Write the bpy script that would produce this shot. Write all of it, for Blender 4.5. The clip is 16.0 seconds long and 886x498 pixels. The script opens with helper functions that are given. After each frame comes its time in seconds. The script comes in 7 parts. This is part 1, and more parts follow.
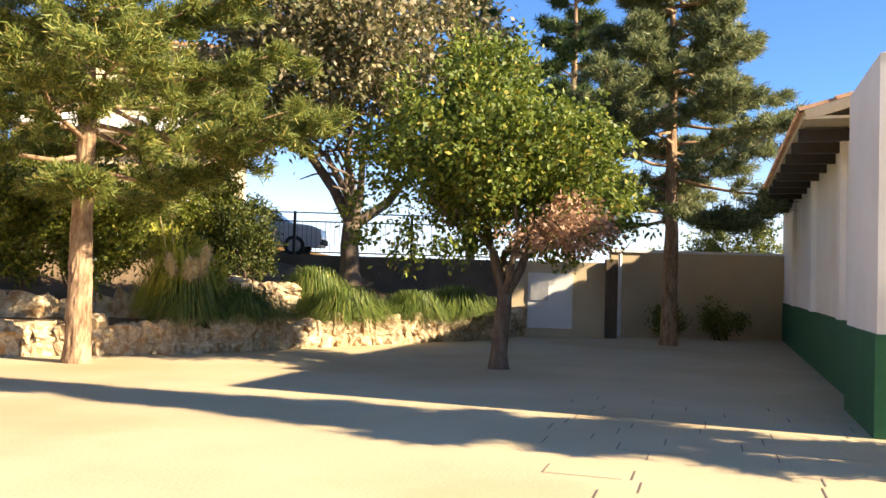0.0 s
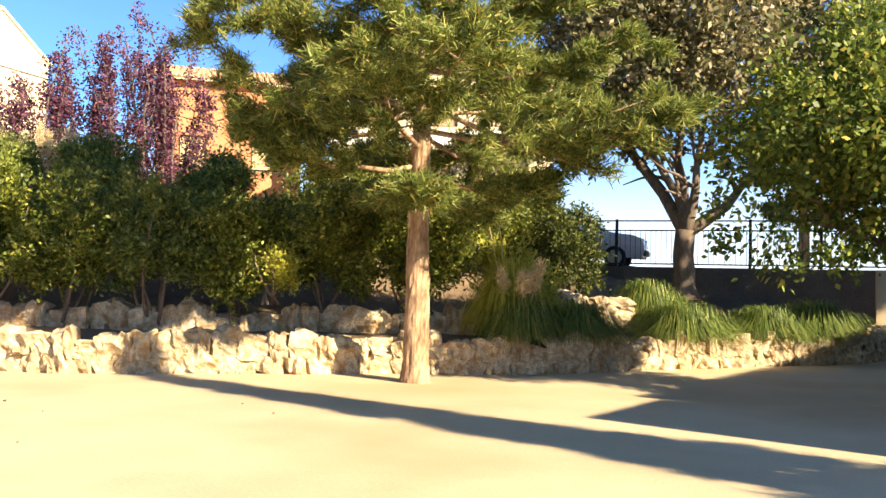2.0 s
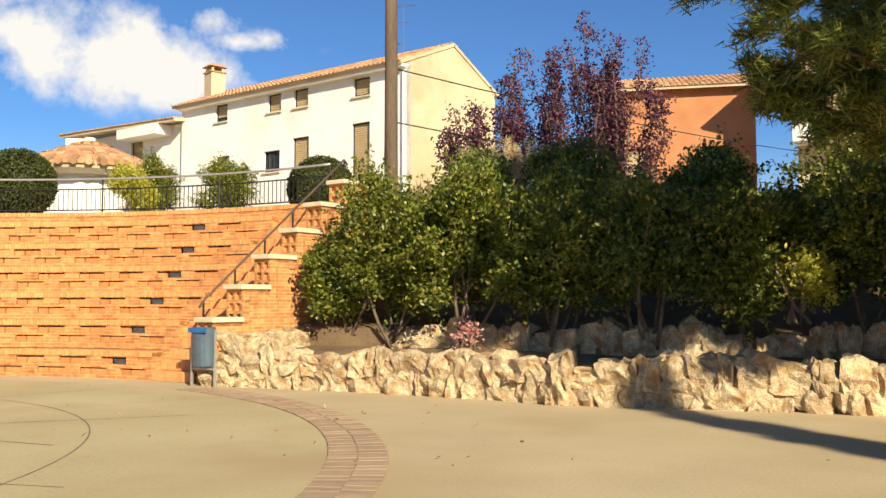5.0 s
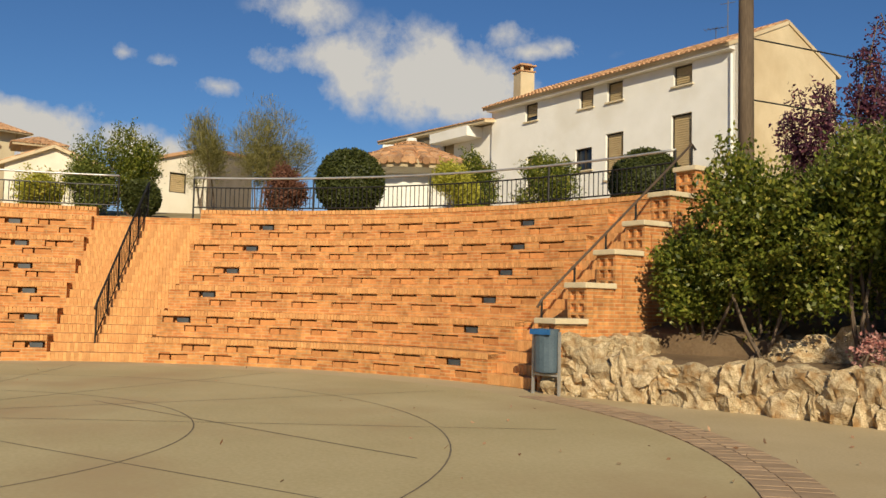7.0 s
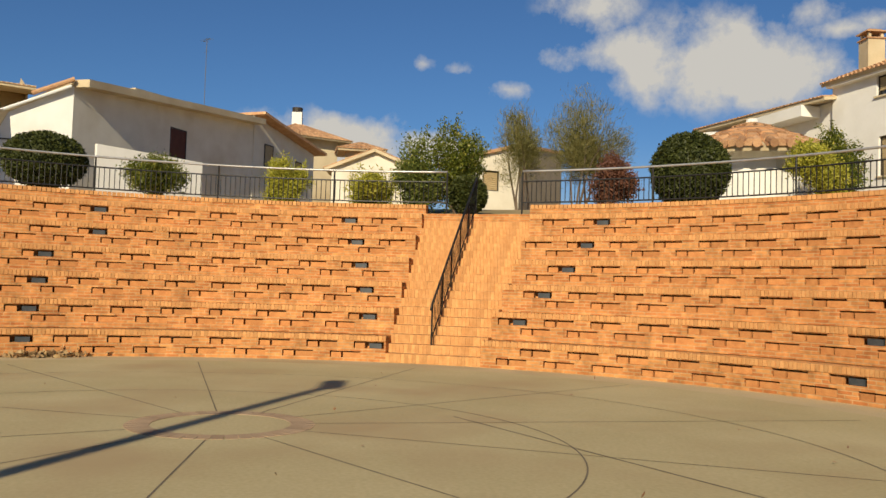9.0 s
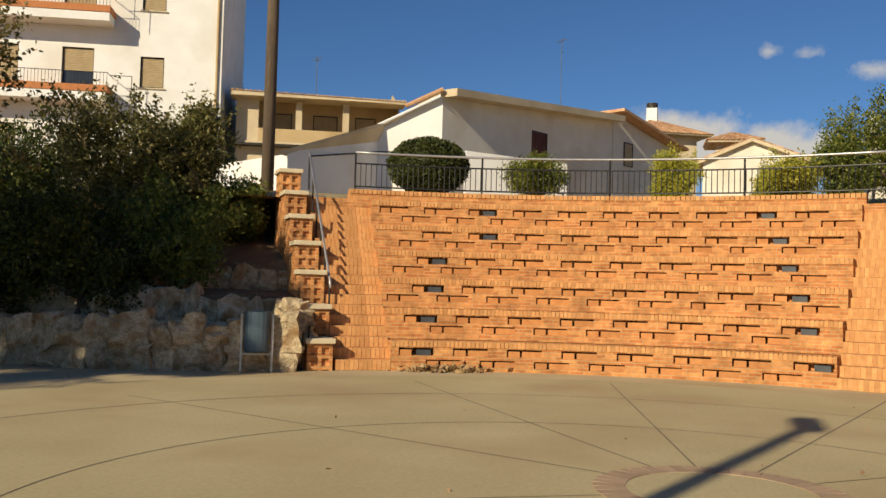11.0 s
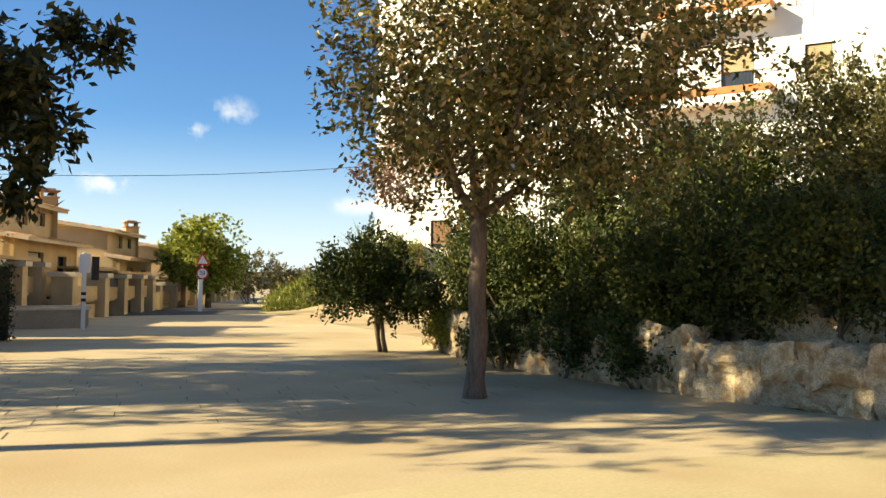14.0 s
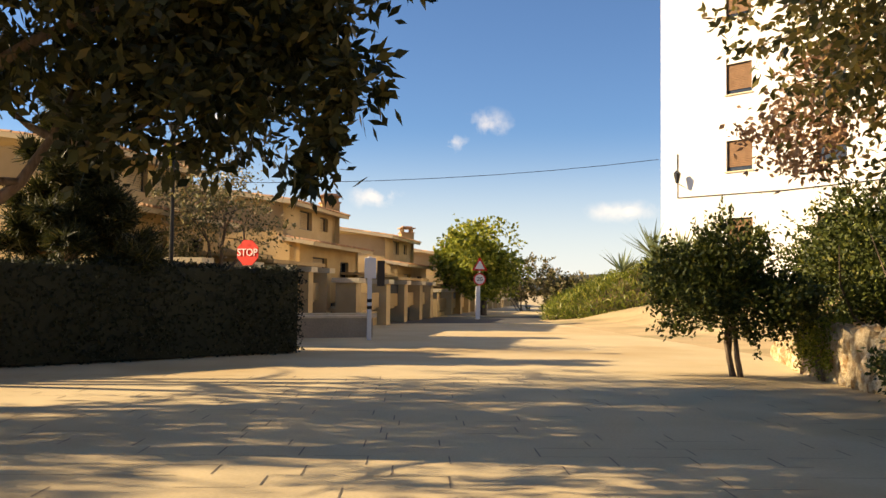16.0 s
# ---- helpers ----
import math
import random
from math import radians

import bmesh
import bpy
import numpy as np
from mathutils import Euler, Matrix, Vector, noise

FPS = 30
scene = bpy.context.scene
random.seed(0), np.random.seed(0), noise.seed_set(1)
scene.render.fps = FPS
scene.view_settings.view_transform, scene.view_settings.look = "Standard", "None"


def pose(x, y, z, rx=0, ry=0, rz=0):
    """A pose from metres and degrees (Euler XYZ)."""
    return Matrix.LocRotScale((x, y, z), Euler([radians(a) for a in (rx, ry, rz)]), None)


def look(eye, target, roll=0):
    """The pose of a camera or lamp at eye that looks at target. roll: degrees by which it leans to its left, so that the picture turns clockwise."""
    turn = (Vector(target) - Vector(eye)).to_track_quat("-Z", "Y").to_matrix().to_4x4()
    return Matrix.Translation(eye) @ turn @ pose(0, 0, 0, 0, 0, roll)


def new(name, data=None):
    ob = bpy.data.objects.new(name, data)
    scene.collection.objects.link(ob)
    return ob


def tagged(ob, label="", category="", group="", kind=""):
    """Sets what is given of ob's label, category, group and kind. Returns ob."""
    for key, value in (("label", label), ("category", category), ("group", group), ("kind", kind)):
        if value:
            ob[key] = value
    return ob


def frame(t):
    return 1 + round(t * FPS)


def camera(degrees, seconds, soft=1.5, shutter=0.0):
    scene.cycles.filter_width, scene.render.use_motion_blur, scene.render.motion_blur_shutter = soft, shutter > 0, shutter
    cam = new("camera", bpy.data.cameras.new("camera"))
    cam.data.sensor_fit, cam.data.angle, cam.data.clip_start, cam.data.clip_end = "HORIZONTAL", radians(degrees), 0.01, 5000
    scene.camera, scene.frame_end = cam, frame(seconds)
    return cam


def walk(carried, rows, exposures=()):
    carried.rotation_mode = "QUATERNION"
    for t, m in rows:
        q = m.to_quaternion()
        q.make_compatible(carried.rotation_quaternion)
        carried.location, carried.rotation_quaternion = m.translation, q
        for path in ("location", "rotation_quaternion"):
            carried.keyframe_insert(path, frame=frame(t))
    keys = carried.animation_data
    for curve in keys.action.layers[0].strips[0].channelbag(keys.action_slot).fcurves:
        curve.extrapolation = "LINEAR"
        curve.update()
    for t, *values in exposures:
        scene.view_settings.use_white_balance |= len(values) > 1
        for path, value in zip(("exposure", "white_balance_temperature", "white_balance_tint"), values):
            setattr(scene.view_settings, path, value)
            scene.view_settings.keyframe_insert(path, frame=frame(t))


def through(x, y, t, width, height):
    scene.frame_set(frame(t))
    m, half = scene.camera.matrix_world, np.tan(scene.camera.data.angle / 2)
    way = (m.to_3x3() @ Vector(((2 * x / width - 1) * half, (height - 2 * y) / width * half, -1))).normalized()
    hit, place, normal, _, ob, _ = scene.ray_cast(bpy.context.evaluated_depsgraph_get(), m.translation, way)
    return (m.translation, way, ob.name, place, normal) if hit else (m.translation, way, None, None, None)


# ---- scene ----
cam = camera(53.6, 16.0)
PATH = [
    (0, (-0.171, 0.996, 1.576), (-0.278, 2.992, 1.64), 1.6),
    (0.5, (-0.416, 1.387, 1.593), (-0.711, 3.364, 1.657), 1.3),
    (1, (-0.821, 1.798, 1.598), (-1.273, 3.745, 1.663), 1.5),
    (1.5, (-1.133, 2.146, 1.594), (-1.732, 4.052, 1.665), 1.4),
    (2, (-1.474, 2.465, 1.575), (-2.21, 4.323, 1.651), 1.3),
    (2.5, (-1.822, 2.75, 1.536), (-2.699, 4.545, 1.621), 1.2),
    (3, (-2.246, 3.084, 1.538), (-3.265, 4.803, 1.627), 1.1),
    (3.5, (-2.778, 3.412, 1.537), (-3.928, 5.046, 1.632), 1.0),
    (4, (-3.263, 3.684, 1.519), (-4.534, 5.225, 1.62), 1.0),
    (4.2, (-3.417, 3.752, 1.486), (-4.733, 5.254, 1.592), 0.7),
    (6.3, (-5.464, 4.16, 1.363), (-7.21, 5.129, 1.487), 1.1),
    (6.5, (-5.66, 4.14, 1.334), (-7.435, 5.054, 1.458), 1.5),
    (7, (-6.155, 4.123, 1.336), (-7.997, 4.89, 1.462), 1.3),
    (7.5, (-6.658, 4.089, 1.362), (-8.556, 4.707, 1.484), 1.2),
    (8, (-7.17, 3.992, 1.393), (-9.112, 4.452, 1.511), 1.2),
    (8.2, (-7.391, 3.92, 1.386), (-9.347, 4.318, 1.501), 1.5),
    (10.3, (-9.765, 2.613, 1.479), (-11.732, 2.262, 1.567), 1.4),
    (10.5, (-10.018, 2.415, 1.528), (-11.97, 1.989, 1.612), 1.6),
    (11, (-10.5, 2.003, 1.463), (-12.398, 1.377, 1.552), 1.5),
    (11.5, (-10.94, 1.496, 1.515), (-12.759, 0.669, 1.597), 1.3),
    (12, (-11.29, 0.976, 1.448), (-13.005, -0.049, 1.536), 1.4),
    (12.5, (-11.609, 0.378, 1.5), (-13.194, -0.84, 1.581), 1.1),
    (13, (-11.947, -0.315, 1.536), (-13.367, -1.721, 1.618), 1.0),
    (13.5, (-12.212, -1.03, 1.542), (-13.457, -2.594, 1.623), 0.7),
    (14, (-12.361, -1.808, 1.532), (-13.424, -3.5, 1.616), 0.7),
    (14.5, (-12.466, -2.685, 1.556), (-13.338, -4.482, 1.643), 0.5),
    (15, (-12.538, -3.619, 1.539), (-13.254, -5.484, 1.627), 0.6),
    (15.5, (-12.593, -4.706, 1.512), (-13.194, -6.612, 1.602), 0.5),
    (16, (-12.695, -5.876, 1.488), (-13.229, -7.802, 1.581), 0.6),
]
EXPOSURES = [(0, 1.55, 6550, 13), (1.5, 1.58, 6550, 10), (3.0, 1.48, 6600, 10), (4.2, 1.0, 6450, 7), (6.3, -0.2, 6600, 7), (8.2, -0.3, 6600, 6), (10.5, -0.32, 6550, 8), (12.0, -0.15, 6500, 7),
             (12.7, 0.25, 6450, 6), (13.5, 0.88, 6800, 4), (14.5, 1.04, 7400, 2), (16, 0.9, 8050, 13)]
walk(cam, [(t, look(e, a, r)) for t, e, a, r in PATH], EXPOSURES)

# ---- light ----
SUN_AZ = math.atan2(0.955, -0.296)      # clockwise from +y
SUN_EL = radians(27)
SUN_DIR = Vector((math.sin(SUN_AZ) * math.cos(SUN_EL), math.cos(SUN_AZ) * math.cos(SUN_EL), math.sin(SUN_EL)))
sun_data = bpy.data.lights.new("sun", "SUN")
sun_data.energy, sun_data.angle, sun_data.color = 6.2, radians(0.6), (1.0, 0.85, 0.61)
sun = new("sun", sun_data)
sun.matrix_world = Matrix.Translation((0, 0, 60)) @ SUN_DIR.to_track_quat("Z", "Y").to_matrix().to_4x4()

world = bpy.data.worlds.new("sky")
scene.world = world
world.use_nodes = True
wt = world.node_tree
wt.nodes.clear()


def wnode(kind, **props):
    n = wt.nodes.new(kind)
    for k, v in props.items():
        if k == "operation":
            n.operation = v
    return n


w_out, w_bg = wnode("ShaderNodeOutputWorld"), wnode("ShaderNodeBackground")
w_sky = wnode("ShaderNodeTexSky")
w_sky.sky_type, w_sky.sun_disc = "NISHITA", False
w_sky.sun_elevation, w_sky.sun_rotation = SUN_EL, SUN_AZ
w_sky.altitude, w_sky.air_density, w_sky.dust_density, w_sky.ozone_density = 800, 1.0, 0.4, 2.2
w_bg.inputs["Strength"].default_value = 0.073
w_co = wnode("ShaderNodeTexCoord")
w_noise = wnode("ShaderNodeTexNoise")
w_noise.inputs["Scale"].default_value, w_noise.inputs["Detail"].default_value, w_noise.inputs["Roughness"].default_value = 7.0, 12.0, 0.62
wt.links.new(w_co.outputs["Generated"], w_noise.inputs["Vector"])


def cloud(azimuth, elevation, wide, high, weight=1.0):
    """A soft mask round one direction of the sky (degrees; azimuth counter-clockwise from +y)."""
    a, e = radians(azimuth), radians(elevation)
    m = wnode("ShaderNodeVectorMath", operation="SUBTRACT")
    m.inputs[1].default_value = (-math.sin(a) * math.cos(e), math.cos(a) * math.cos(e), math.sin(e))
    wt.links.new(w_co.outputs["Generated"], m.inputs[0])
    rot = wnode("ShaderNodeVectorRotate")
    rot.rotation_type = "Z_AXIS"
    rot.inputs["Angle"].default_value = -a
    wt.links.new(m.outputs[0], rot.inputs["Vector"])
    s = wnode("ShaderNodeVectorMath", operation="MULTIPLY")
    s.inputs[1].default_value = (1 / radians(wide), 1.2, 1 / radians(high))
    wt.links.new(rot.outputs[0], s.inputs[0])
    ln = wnode("ShaderNodeVectorMath", operation="LENGTH")
    wt.links.new(s.outputs[0], ln.inputs[0])
    f = wnode("ShaderNodeMath", operation="SUBTRACT")
    f.use_clamp = True
    f.inputs[0].default_value = 1.0
    wt.links.new(ln.outputs["Value"], f.inputs[1])
    wg = wnode("ShaderNodeMath", operation="MULTIPLY")
    wg.inputs[1].default_value = weight
    wt.links.new(f.outputs[0], wg.inputs[0])
    return wg.outputs[0]


CLOUDS = [(69.8, 14.9, 9.9, 4.0, 1.0), (73.3, 15.5, 6.5, 2.5, 1.0), (66.0, 13.8, 7.2, 2.6, 1.0), (79.5, 15.2, 4.2, 1.9, 0.8), (77.1, 18.2, 4.2, 2.3, 0.85), (82.3, 13.4, 3.4, 1.2, 0.75),
          (87.9, 14.8, 1.5, 1.0, 0.65), (85.5, 14.5, 1.7, 0.8, 0.6), (63.7, 17.4, 2.9, 1.7, 0.65), (60.1, 16.6, 2.7, 0.9, 0.6), (93.2, 9.5, 8.8, 3.1, 1.0), (97.9, 9.6, 4.2, 2.9, 0.9),
          (88.0, 9.5, 4.2, 2.1, 0.9), (85.1, 8.9, 4.6, 1.7, 0.8), (98.4, 17.0, 4.0, 1.4, 0.42),
          (161.8, 10.8, 2.4, 1.2, 0.40), (163.9, 9.6, 2.0, 0.9, 0.38), (168.9, 6.1, 2.1, 1.2, 0.5), (152.8, 5.1, 3.3, 0.9, 0.36), (179.1, 10.5, 1.4, 0.8, 0.5), (158.1, 8.5, 1.2, 0.6, 0.35),
          (61.6, 16.3, 5.8, 1.0, 0.6), (65.6, 14.7, 2.9, 2.2, 0.8)]
acc = None
for c in CLOUDS:
    o = cloud(*c)
    if acc is None:
        acc = o
    else:
        mx = wnode("ShaderNodeMath", operation="MAXIMUM")
        wt.links.new(acc, mx.inputs[0])
        wt.links.new(o, mx.inputs[1])
        acc = mx.outputs[0]
w_add = wnode("ShaderNodeMath", operation="MULTIPLY_ADD")
w_add.inputs[1].default_value = 0.75
wt.links.new(acc, w_add.inputs[0])
w_str = wnode("ShaderNodeMath", operation="MULTIPLY_ADD")
w_str.inputs[1].default_value, w_str.inputs[2].default_value = 2.4, -0.75
wt.links.new(w_noise.outputs["Fac"], w_str.inputs[0])
wt.links.new(w_str.outputs[0], w_add.inputs[2])
w_ramp = wnode("ShaderNodeValToRGB")
w_ramp.color_ramp.elements[0].position, w_ramp.color_ramp.elements[1].position = 0.62, 1.12
wt.links.new(w_add.outputs[0], w_ramp.inputs[0])
w_gate = wnode("ShaderNodeMath", operation="MULTIPLY")
w_gate2 = wnode("ShaderNodeMath", operation="MULTIPLY")
w_gate2.use_clamp = True
w_gate2.inputs[1].default_value = 3.0
wt.links.new(acc, w_gate2.inputs[0])
wt.links.new(w_ramp.outputs[0], w_gate.inputs[0])
wt.links.new(w_gate2.outputs[0], w_gate.inputs[1])
w_mix = wnode("ShaderNodeMix")
w_mix.data_type = "RGBA"
w_mix.inputs["B"].default_value = (10.0, 9.5, 9.0, 1)
wt.links.new(w_gate.outputs[0], w_mix.inputs["Factor"])
w_tint = wnode("ShaderNodeMix")
w_tint.data_type, w_tint.blend_type = "RGBA", "MULTIPLY"
w_tint.inputs["Factor"].default_value = 1.0
w_tint.inputs["B"].default_value = (0.60, 0.90, 1.26, 1)
wt.links.new(w_sky.outputs[0], w_tint.inputs["A"])
# pale haze that thins out upwards from the horizon
w_sep = wnode("ShaderNodeSeparateXYZ")
wt.links.new(w_co.outputs["Generated"], w_sep.inputs[0])
w_low = wnode("ShaderNodeMapRange")
w_low.interpolation_type = "SMOOTHSTEP"
w_low.inputs["From Min"].default_value, w_low.inputs["From Max"].default_value = -0.02, 0.19
w_low.inputs["To Min"].default_value, w_low.inputs["To Max"].default_value = 0.85, 0.0
wt.links.new(w_sep.outputs["Z"], w_low.inputs["Value"])
w_haze = wnode("ShaderNodeMix")
w_haze.data_type = "RGBA"
w_haze.inputs["B"].default_value = (7.0, 7.6, 8.2, 1)
wt.links.new(w_low.outputs[0], w_haze.inputs["Factor"])
wt.links.new(w_tint.outputs["Result"], w_haze.inputs["A"])
wt.links.new(w_haze.outputs["Result"], w_mix.inputs["A"])
wt.links.new(w_mix.outputs["Result"], w_bg.inputs["Color"])
wt.links.new(w_bg.outputs[0], w_out.inputs["Surface"])


# ---- materials ----
def material(name, dark, light, scale=4.0, rough=0.85, bump=0.3, fine=40.0, metal=0.0, relief=0.02, stain=None, stain_scale=0.6, per="", island=0.0, spec=0.3, streak=1.0):
    """Two scales of noise between two colours, a broad stain, and a fine relief. per: 'object' or 'island' gives each piece its own shade."""
    m = bpy.data.materials.new(name)
    m.use_nodes = True
    nt = m.node_tree
    b = nt.nodes["Principled BSDF"]
    co = nt.nodes.new("ShaderNodeTexCoord")
    src = co.outputs["Object"]
    if per == "object":
        inf = nt.nodes.new("ShaderNodeObjectInfo")
        av = nt.nodes.new("ShaderNodeVectorMath")
        av.operation = "MULTIPLY_ADD"
        av.inputs[1].default_value = (17, 23, 31)
        nt.links.new(inf.outputs["Random"], av.inputs[0])
        nt.links.new(src, av.inputs[2])
        src = av.outputs[0]
    if streak != 1.0:
        mp = nt.nodes.new("ShaderNodeMapping")
        mp.inputs["Scale"].default_value = (1, 1, streak)
        nt.links.new(src, mp.inputs["Vector"])
        src = mp.outputs[0]
    n1, n2 = nt.nodes.new("ShaderNodeTexNoise"), nt.nodes.new("ShaderNodeTexNoise")
    n1.inputs["Scale"].default_value, n1.inputs["Detail"].default_value = scale, 6
    n2.inputs["Scale"].default_value, n2.inputs["Detail"].default_value = fine, 4
    nt.links.new(src, n1.inputs["Vector"])
    nt.links.new(src, n2.inputs["Vector"])
    mul = nt.nodes.new("ShaderNodeMath")
    mul.operation = "MULTIPLY_ADD"
    mul.inputs[1].default_value = 0.45
    nt.links.new(n2.outputs["Fac"], mul.inputs[0])
    sc = nt.nodes.new("ShaderNodeMath")
    sc.operation = "MULTIPLY"
    sc.inputs[1].default_value = 0.55
    nt.links.new(n1.outputs["Fac"], sc.inputs[0])
    nt.links.new(sc.outputs[0], mul.inputs[2])
    ramp = nt.nodes.new("ShaderNodeValToRGB")
    ramp.color_ramp.elements[0].position, ramp.color_ramp.elements[1].position = 0.36, 0.64
    ramp.color_ramp.elements[0].color, ramp.color_ramp.elements[1].color = (*dark, 1), (*light, 1)
    nt.links.new(mul.outputs[0], ramp.inputs[0])
    col = ramp.outputs[0]
    if stain:
        n3 = nt.nodes.new("ShaderNodeTexNoise")
        n3.inputs["Scale"].default_value, n3.inputs["Detail"].default_value = stain_scale, 5
        nt.links.new(src, n3.inputs["Vector"])
        r3 = nt.nodes.new("ShaderNodeValToRGB")
        r3.color_ramp.elements[0].position, r3.color_ramp.elements[1].position = 0.48, 0.68
        nt.links.new(n3.outputs["Fac"], r3.inputs[0])
        mx = nt.nodes.new("ShaderNodeMix")
        mx.data_type = "RGBA"
        mx.inputs["B"].default_value = (*stain, 1)
        nt.links.new(r3.outputs[0], mx.inputs["Factor"])
        nt.links.new(col, mx.inputs["A"])
        col = mx.outputs["Result"]
    if per:
        rnd = nt.nodes.new("ShaderNodeObjectInfo").outputs["Random"] if per == "object" else nt.nodes.new("ShaderNodeNewGeometry").outputs["Random Per Island"]
        mr = nt.nodes.new("ShaderNodeMapRange")
        mr.inputs["To Min"].default_value, mr.inputs["To Max"].default_value = 1 - island, 1 + island
        nt.links.new(rnd, mr.inputs["Value"])
        hs = nt.nodes.new("ShaderNodeHueSaturation")
        nt.links.new(mr.outputs[0], hs.inputs["Value"])
        nt.links.new(col, hs.inputs["Color"])
        col = hs.outputs[0]
    nt.links.new(col, b.inputs["Base Color"])
    b.inputs["Roughness"].default_value, b.inputs["Metallic"].default_value = rough, metal
    b.inputs["Specular IOR Level"].default_value = spec
    if bump:
        bp = nt.nodes.new("ShaderNodeBump")
        bp.inputs["Strength"].default_value, bp.inputs["Distance"].default_value = bump, relief
        nt.links.new(mul.outputs[0], bp.inputs["Height"])
        nt.links.new(bp.outputs[0], b.inputs["Normal"])
    return m


def leaf_material(name, dark, light, third=None, through=0.35, rough=0.55):
    """Leaves: each its own shade, part of the light passing through."""
    m = bpy.data.materials.new(name)
    m.use_nodes = True
    nt = m.node_tree
    b, out = nt.nodes["Principled BSDF"], nt.nodes["Material Output"]
    geo = nt.nodes.new("ShaderNodeNewGeometry")
    ramp = nt.nodes.new("ShaderNodeValToRGB")
    e = ramp.color_ramp.elements
    e[0].color, e[1].color = (*dark, 1), (*light, 1)
    if third:
        x = e.new(0.86)
        x.color = (*light, 1)
        e[2].color = (*third, 1)
    nt.links.new(geo.outputs["Random Per Island"], ramp.inputs[0])
    nt.links.new(ramp.outputs[0], b.inputs["Base Color"])
    b.inputs["Roughness"].default_value, b.inputs["Specular IOR Level"].default_value = rough, 0.35
    tr = nt.nodes.new("ShaderNodeBsdfTranslucent")
    nt.links.new(ramp.outputs[0], tr.inputs["Color"])
    mix = nt.nodes.new("ShaderNodeMixShader")
    mix.inputs[0].default_value = through
    nt.links.new(b.outputs[0], mix.inputs[1])
    nt.links.new(tr.outputs[0], mix.inputs[2])
    nt.links.new(mix.outputs[0], out.inputs["Surface"])
    return m


def brick_material(name, c1, c2, mortar, w=0.25, h=0.0617, joint=0.01, rough=0.9):
    """Brickwork laid by the mesh's UV map, in metres."""
    m = bpy.data.materials.new(name)
    m.use_nodes = True
    nt = m.node_tree
    b = nt.nodes["Principled BSDF"]
    uv = nt.nodes.new("ShaderNodeTexCoord")
    br = nt.nodes.new("ShaderNodeTexBrick")
    br.inputs["Color1"].default_value, br.inputs["Color2"].default_value, br.inputs["Mortar"].default_value = (*c1, 1), (*c2, 1), (*mortar, 1)
    br.inputs["Scale"].default_value, br.inputs["Brick Width"].default_value, br.inputs["Row Height"].default_value = 1.0, w, h
    br.inputs["Mortar Size"].default_value, br.inputs["Mortar Smooth"].default_value = joint, 0.4
    nt.links.new(uv.outputs["UV"], br.inputs["Vector"])
    n = nt.nodes.new("ShaderNodeTexNoise")
    n.inputs["Scale"].default_value, n.inputs["Detail"].default_value = 2.3, 8
    nt.links.new(uv.outputs["Object"], n.inputs["Vector"])
    mr = nt.nodes.new("ShaderNodeMapRange")
    mr.inputs["From Min"].default_value, mr.inputs["From Max"].default_value = 0.3, 0.7
    mr.inputs["To Min"].default_value, mr.inputs["To Max"].default_value = 0.66, 1.30
    n2 = nt.nodes.new("ShaderNodeTexNoise")
    n2.inputs["Scale"].default_value, n2.inputs["Detail"].default_value = 9.0, 5
    nt.links.new(uv.outputs["Object"], n2.inputs["Vector"])
    av = nt.nodes.new("ShaderNodeMath")
    av.operation = "MULTIPLY_ADD"
    av.inputs[1].default_value = 0.7
    sub = nt.nodes.new("ShaderNodeMath")
    sub.operation = "MULTIPLY_ADD"
    sub.inputs[1].default_value, sub.inputs[2].default_value = 0.6, -0.15
    nt.links.new(n2.outputs["Fac"], sub.inputs[0])
    nt.links.new(n.outputs["Fac"], av.inputs[0])
    nt.links.new(sub.outputs[0], av.inputs[2])
    nt.links.new(av.outputs[0], mr.inputs["Value"])
    hs = nt.nodes.new("ShaderNodeHueSaturation")
    nt.links.new(mr.outputs[0], hs.inputs["Value"])
    nt.links.new(br.outputs["Color"], hs.inputs["Color"])
    nt.links.new(hs.outputs[0], b.inputs["Base Color"])
    b.inputs["Roughness"].default_value, b.inputs["Specular IOR Level"].default_value = rough, 0.2
    bp = nt.nodes.new("ShaderNodeBump")
    bp.invert = True
    bp.inputs["Strength"].default_value, bp.inputs["Distance"].default_value = 0.5, 0.01
    nt.links.new(br.outputs["Fac"], bp.inputs["Height"])
    nt.links.new(bp.outputs[0], b.inputs["Normal"])
    return m


M = {}
M["paving"] = material("pale_concrete_paving", (0.44, 0.35, 0.21), (0.54, 0.435, 0.265), 0.7, 0.9, 0.25, 30, stain=(0.42, 0.31, 0.165), stain_scale=0.25)
M["stage"] = material("smooth_concrete", (0.42, 0.345, 0.185), (0.52, 0.435, 0.25), 0.5, 0.85, 0.12, 25, stain=(0.42, 0.315, 0.175), stain_scale=0.4)
M["joint"] = material("dark_joint", (0.13, 0.105, 0.075), (0.20, 0.165, 0.12), 3)
M["ringbrick"] = material("paving_brick", (0.35, 0.245, 0.155), (0.43, 0.305, 0.20), 6, 0.9, 0.4, 60, per="object", island=0.14)
M["brick"] = brick_material("orange_brick", (0.62, 0.29, 0.10), (0.45, 0.165, 0.055), (0.52, 0.32, 0.155))
M["brickpiece"] = material("orange_brick_block", (0.45, 0.18, 0.062), (0.60, 0.28, 0.10), 8, 0.9, 0.4, 70, per="object", island=0.16)
